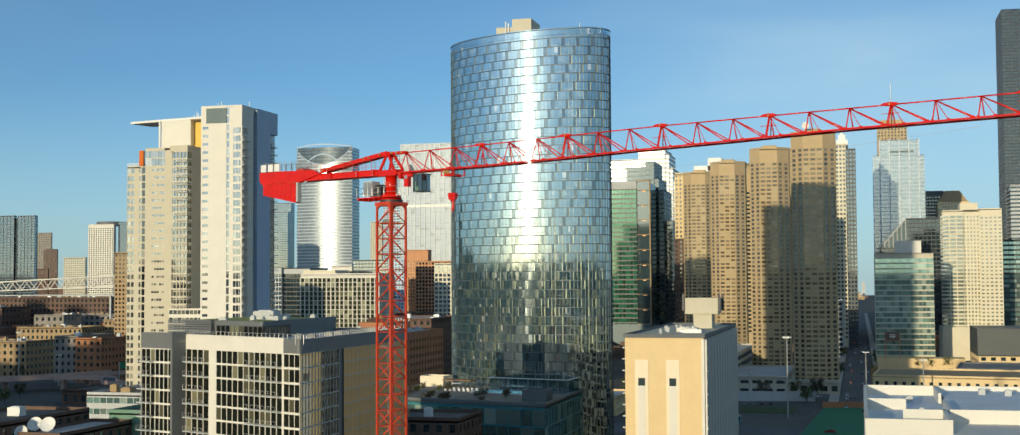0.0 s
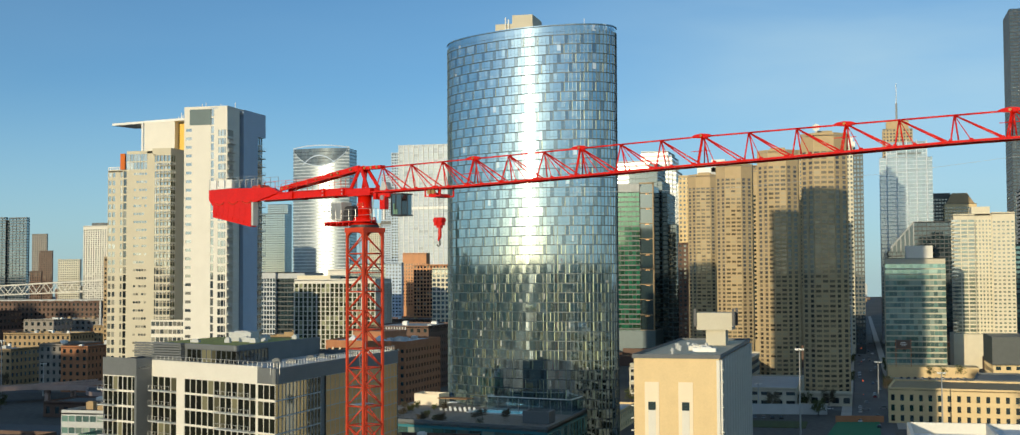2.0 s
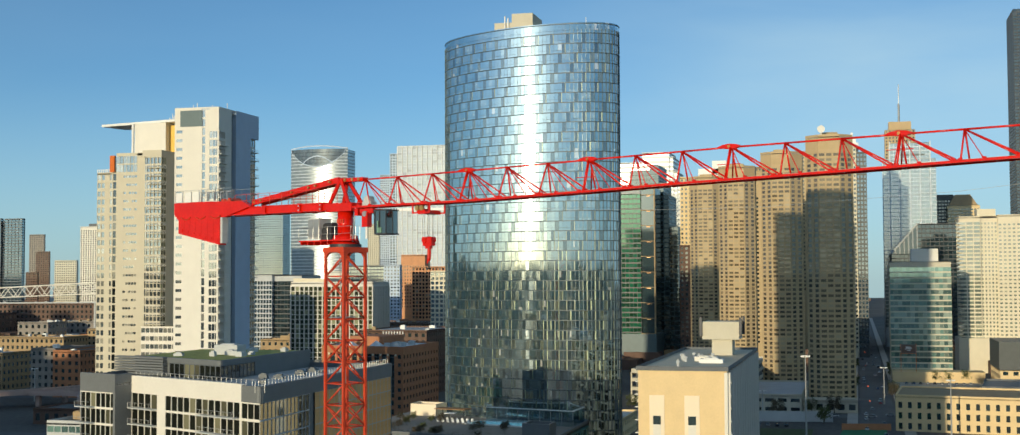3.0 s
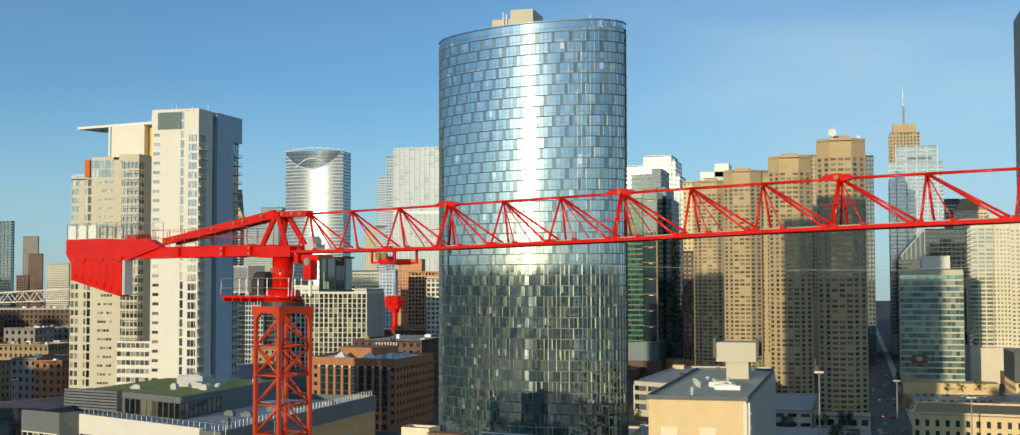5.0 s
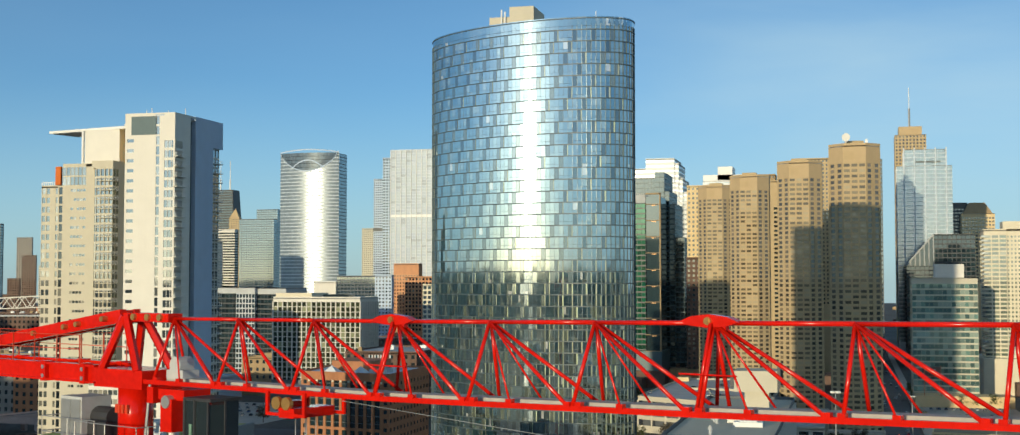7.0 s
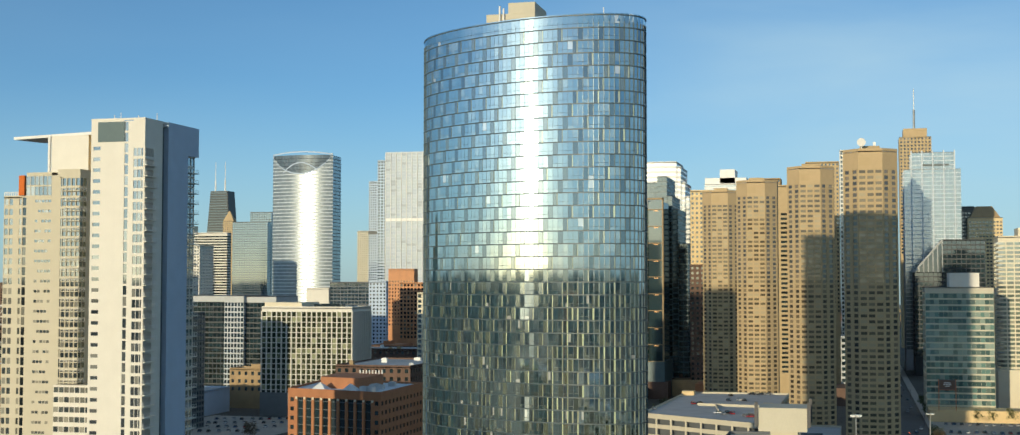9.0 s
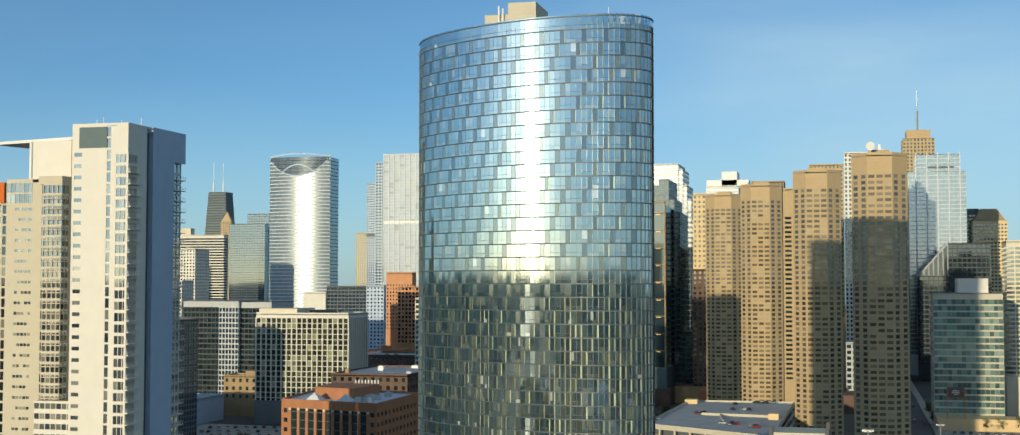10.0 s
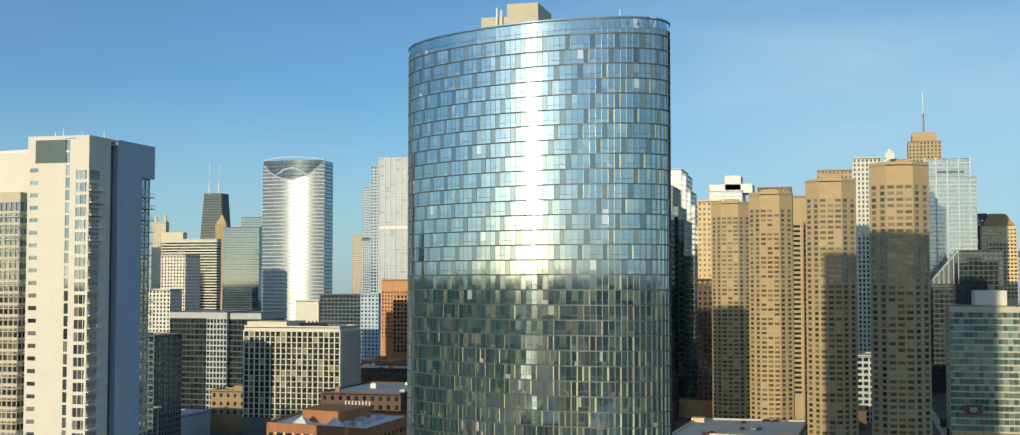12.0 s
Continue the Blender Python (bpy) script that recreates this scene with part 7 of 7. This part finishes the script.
for y in (-4, 4):
    part("wheel", Shape().tube((-1.35, y, 0.5), (1.35, y, 0.5), 0.5, 12), M["dark_steel"], bus, local=True)


# ---- lamps ----
def high_mast(x, y, z):
    e = thing("high_mast_lamp", "tall grey high-mast motorway lamp", "street lamp", (x, y, 0), "high-mast lamps")
    part("pole", Shape().tube((0, 0, 0), (0, 0, z), 0.42, 10, 0.2), M["steel"], e, local=True)
    part("ring", Shape().tube((0, 0, z - 0.6), (0, 0, z - 0.2), 1.0, 12), M["steel"], e, local=True)
    for k in range(6):
        a_ = k * math.pi / 3
        part("lamp_head", Shape().box(1.5 * math.cos(a_) - 0.4, 1.5 * math.cos(a_) + 0.4, 1.5 * math.sin(a_) - 0.4, 1.5 * math.sin(a_) + 0.4, z - 0.9, z - 0.2), M["white_paint"], e, local=True)
    return e


hm = high_mast(-31.2, 612, 36.6)
for x, y, s_ in ((-471.8, 685, 0.93), (28, 640, 0.69), (3.5, 800, 0.55), (-385, 792, 0.83), (-55, 700, 0.4), (-467, 718, 0.52)):
    copy_thing(hm, Matrix.Translation((x, y, 0)) @ Matrix.Diagonal((1, 1, s_, 1)))
tl_ = thing("traffic_light", "traffic light on a mast arm", "traffic light", (-9.5, 742, 0), "traffic lights along the street")
part("pole", Shape().tube((0, 0, 0), (0, 0, 7), 0.12, 8).tube((0, 0, 6.6), (5, 0, 6.9), 0.08, 6), M["dark_steel"], tl_, local=True)
part("signal_head", Shape().box(4.6, 5.0, -0.2, 0.2, 5.9, 7.0), M["dark_steel"], tl_, local=True)
glow = bpy.data.materials.new("red_signal")
glow.use_nodes = True
gp = glow.node_tree.nodes["Principled BSDF"]
gp.inputs["Base Color"].default_value, gp.inputs["Emission Color"].default_value, gp.inputs["Emission Strength"].default_value = (0.6, 0.03, 0.01, 1), (1, 0.12, 0.03, 1), 3.0
part("lens", Shape().tube((4.8, -0.2, 6.7), (4.8, -0.32, 6.7), 0.22, 10), glow, tl_, "lit red lens", local=True)
for k in range(1, 9):
    copy_thing(tl_, pose(-9.5 if k % 2 else 7.5, 742 + 95 * k, 0, 0, 0, 0 if k % 2 else 180) @ pose(0, 0, 0, 0, 0, 0 if k % 2 else 0))


# ---- trees ----
leaf_m = surface("spring_leaves", (0.085, 0.10, 0.03), rough=0.7, vary=0.3, each=0.5, bump=0)
bare_m = surface("budding_twigs", (0.11, 0.09, 0.055), rough=0.8, vary=0.3, each=0.5, bump=0)
bark_m = surface("bark", (0.08, 0.06, 0.045), vary=0.3, fine=9)


def tree(seed, height, leaf, label):
    r_ = random.Random(seed)
    e = thing("tree", label, "tree", (0, 0, 0), "street trees")
    trunk, crown = Shape(), Shape()
    trunk.tube((0, 0, 0), (0.1, 0, height * 0.38), 0.22, 8, 0.15)
    ends = []
    for k in range(18):
        a_ = k * 2.4 + r_.random()
        up = 0.32 + 0.6 * (k + r_.random()) / 18
        out = height * 0.40 * math.sqrt(max(0.05, 1 - ((up - 0.55) / 0.48) ** 2)) * r_.uniform(0.45, 1.0)
        q = Vector((math.cos(a_) * out, math.sin(a_) * out, height * up))
        trunk.tube((0.1, 0, height * min(0.38, up - 0.1)), q, 0.09, 5, 0.025)
        ends.append(q)
    for q in ends:
        for k in range(60):
            o = Vector((r_.gauss(0, 1), r_.gauss(0, 1), r_.gauss(0, 0.7))) * height * 0.075
            c_ = q * r_.uniform(0.85, 1.02) + o
            u_ = Vector((r_.gauss(0, 1), r_.gauss(0, 1), r_.gauss(0, 1))).normalized()
            v_ = u_.orthogonal().normalized()
            w_ = height * r_.uniform(0.016, 0.036)
            crown.face(tuple(c_ - u_ * w_), tuple(c_ + v_ * w_ * 0.8), tuple(c_ + u_ * w_), tuple(c_ - v_ * w_ * 0.8))
    part("trunk", trunk, bark_m, e, local=True)
    part("crown", crown, leaf, e, local=True)
    return e


ta = tree(1, 9.0, leaf_m, "young street tree in fresh spring leaf")
tb = tree(2, 10.0, bare_m, "street tree with brown budding twigs")
tc = tree(3, 8.0, leaf_m, "small rounded street tree in pale leaf")
put = [(-49, 715, tb), (-26, 690, ta), (-22, 740, tb), (-33, 735, ta), (39, 966, tc), (47, 966, tc), (58, 966, ta), (9.5, 860, ta), (10, 830, tb), (-80, 732, ta), (-105, 735, ta), (-125, 738, ta), (-112, 742, tb), (-140, 700, ta),
       (-262, 612, tb), (-248, 618, tb), (-235, 606, tb), (-340, 780, tb), (-348, 905, tb), (-425, 605, ta), (-440, 640, ta), (-455, 620, tb), (-560, 760, ta), (-530, 770, tb), (-150, 990, ta), (-135, 1000, ta), (-160, 965, ta), (-130, 940, ta), (-148, 940, ta), (12.5, 1000, ta), (12.5, 1060, ta), (-12, 900, ta), (-12, 1100, ta), (-60, 640, tb)]
used = set()
for x, y, kind_ in put:
    m = pose(x, y, 0.02, 0, 0, (x * 37) % 360)
    if id(kind_) not in used:
        kind_.matrix_basis = m
        used.add(id(kind_))
    else:
        copy_thing(kind_, m)

# ---- pool terrace ----
rg = random.Random(12)
for k in range(26):
    f = rg.random()
    x, y = ((-148 + 58 * f, 396.5 - 16.6 * f) if k < 12 else (-148 + rg.uniform(0, 22), 400 + rg.uniform(0, 30)) if k < 20 else (-120 + 28 * f, 404 + rg.uniform(-6, 4)))
    copy_thing(rg.choice([ta, tb, tb]), pose(x, y, 26.02, 0, 0, 360 * f) @ Matrix.Diagonal((0.33, 0.33, rg.uniform(0.22, 0.36), 1)))
pav = thing("pool_pavilion", "small beige pool pavilion with a roof opening", "pavilion", (-141, 441, 26))
part("wall", ring([(-146, 440), (-137, 438), (-136, 446), (-146, 448)], 26, 29.6, 0.8), M["beige_pale"], pav)
pg = thing("pergola", "brown timber pergola on slim posts", "pergola", (-131, 436, 26))
part("canopy", Shape().prism([(-136, 433), (-125.5, 430.5), (-124.5, 435), (-135, 438)], 28.7, 28.95), M["wood"], pg)
for x, y in ((-135.5, 433.4), (-126, 431), (-125, 434.6), (-134.6, 437.4)):
    part("post", Shape().box(x - 0.1, x + 0.1, y - 0.1, y + 0.1, 26, 28.7), M["dark_steel"], pg)
pool = thing("swimming_pool", "pale blue swimming pool with white surround", "pool", (-112, 419, 26))
part("surround", Shape().prism([(-122, 418), (-103, 412.5), (-101, 421), (-120, 427)], 26.0, 26.25), M["white_paint"], pool)
part("water", Shape().prism([(-120.5, 418.8), (-104, 414), (-102.6, 420), (-119, 425)], 26.2, 26.28), M["water"], pool)
lg = thing("sun_lounger", "pale sun lounger beside the pool", "lounger", (0, 0, 0), "loungers by the pool")
part("bed", Shape().box(-0.35, 0.35, -1.0, 0.5, 0.3, 0.42).prism([(-0.35, 0.5), (0.35, 0.5), (0.35, 0.62), (-0.35, 0.62)], 0.3, 1.0), M["white_paint"], lg, local=True)
for x in (-0.3, 0.3):
    for y in (-0.9, 0.4):
        part("leg", Shape().box(x - 0.04, x + 0.04, y - 0.04, y + 0.04, 0, 0.3), M["steel"], lg, local=True)
lg.matrix_basis = pose(-131, 421, 26.02, 0, 0, 20)
for k in range(1, 14):
    copy_thing(lg, pose(-131 + (k % 7) * 1.7, 421 - (k % 7) * 0.5 + (k // 7) * 4.5, 26.02, 0, 0, 20))
um = thing("parasol", "white square parasol on the terrace", "parasol", (-128, 424, 26))
part("canopy", Shape().box(-129.6, -126.4, 422.4, 425.6, 28.4, 28.6), M["white_paint"], um)
part("pole", Shape().tube((-128, 424, 26), (-128, 424, 28.4), 0.05, 6), M["steel"], um)
gb = thing("glass_screen", "clear glass wind screen with a thin white top rail", "pavilion", (-100, 428, 26))
for p, q in (((-117, 424), (-103, 420)), ((-103, 420), (-89, 416)), ((-89, 416), (-88, 436))):
    part("pane", Shape().slab(p, q, 0.06, 26.1, 30.4), M["clear_glass"], gb)
for p, q in (((-117, 424), (-89, 416)), ((-89, 416), (-88, 436))):
    part("top_rail", Shape().slab(p, q, 0.35, 30.4, 30.65, 0.1), M["white_paint"], gb)
for k in range(9):
    part("post", Shape().box(-117.05 + k * 3.5, -116.95 + k * 3.5, 423.95 - k, 424.05 - k, 26, 30.4), M["steel"], gb)
rc = thing("roof_court", "grey roof box with an open top", "roof box", (-94, 396, 26))
part("wall", ring([(-98, 392), (-90, 390), (-90, 398), (-98, 400)], 26, 29.4, 0.7), M["grey_panel"], rc)
hedge = Shape()
r_ = random.Random(6)
for k in range(1500):
    f = r_.random()
    x, y = -148 + 58 * f + r_.gauss(0, 0.3), 395 - 16.6 * f + r_.gauss(0, 0.7)
    z = 26.2 + abs(r_.gauss(0, 0.7)) * (0.5 + (math.sin(x * 1.3) > 0))
    a_ = r_.random() * 6.28
    hedge.face((x - 0.15 * math.cos(a_), y, z), (x, y - 0.15, z + 0.1), (x + 0.15 * math.cos(a_), y, z + 0.25), (x, y + 0.15, z + 0.1))
tagged(new("planting", hedge.mesh("planting", bare_m)), "brown-green shrubs along the terrace edge", "shrubs", kind="stuff")

# ---- dishes on the low roofs ----
ds = block("dish_roof_house", "low brown house with dishes on its roof", rect(-204, -192, 296, 330), 24, "brick_dark", "glass_dark", 4, 4, 0.4, 0.5, 0.2, 4, low=10)


def dish(x, y, z, r):
    e = thing("satellite_dish", "large pale satellite dish on a roof stand", "satellite dish", (x, y, z), "roof dishes")
    s = Shape()
    n = 20
    axis = Matrix.Rotation(radians(60), 4, "X") @ Matrix.Rotation(radians(10), 4, "Y")
    rings = [(0.05, 0.0), (0.4, 0.05), (0.75, 0.16), (1.0, 0.30)]
    for fr_, dp in rings:
        for k in range(n):
            t = 2 * math.pi * k / n
            s.v.append(tuple(axis @ Vector((r * fr_ * math.cos(t), r * fr_ * math.sin(t), r * dp)) + Vector((0, 0, r * 1.1))))
    for j in range(3):
        s.f += [(j * n + k, j * n + (k + 1) % n, (j + 1) * n + (k + 1) % n, (j + 1) * n + k) for k in range(n)]
    part("bowl", s, M["white_paint"], e, local=True, smooth=True)
    part("stand", Shape().tube((0, 0, 0), (0, 0, r), 0.15, 6), M["steel"], e, local=True)


dish(-197.3, 299, 27.2 - 3.0, 2.0)
dish(-203.0, 302, 26.0 - 2.0, 1.9)
dish(-203.6, 297, 26.0 - 3.2, 1.7)
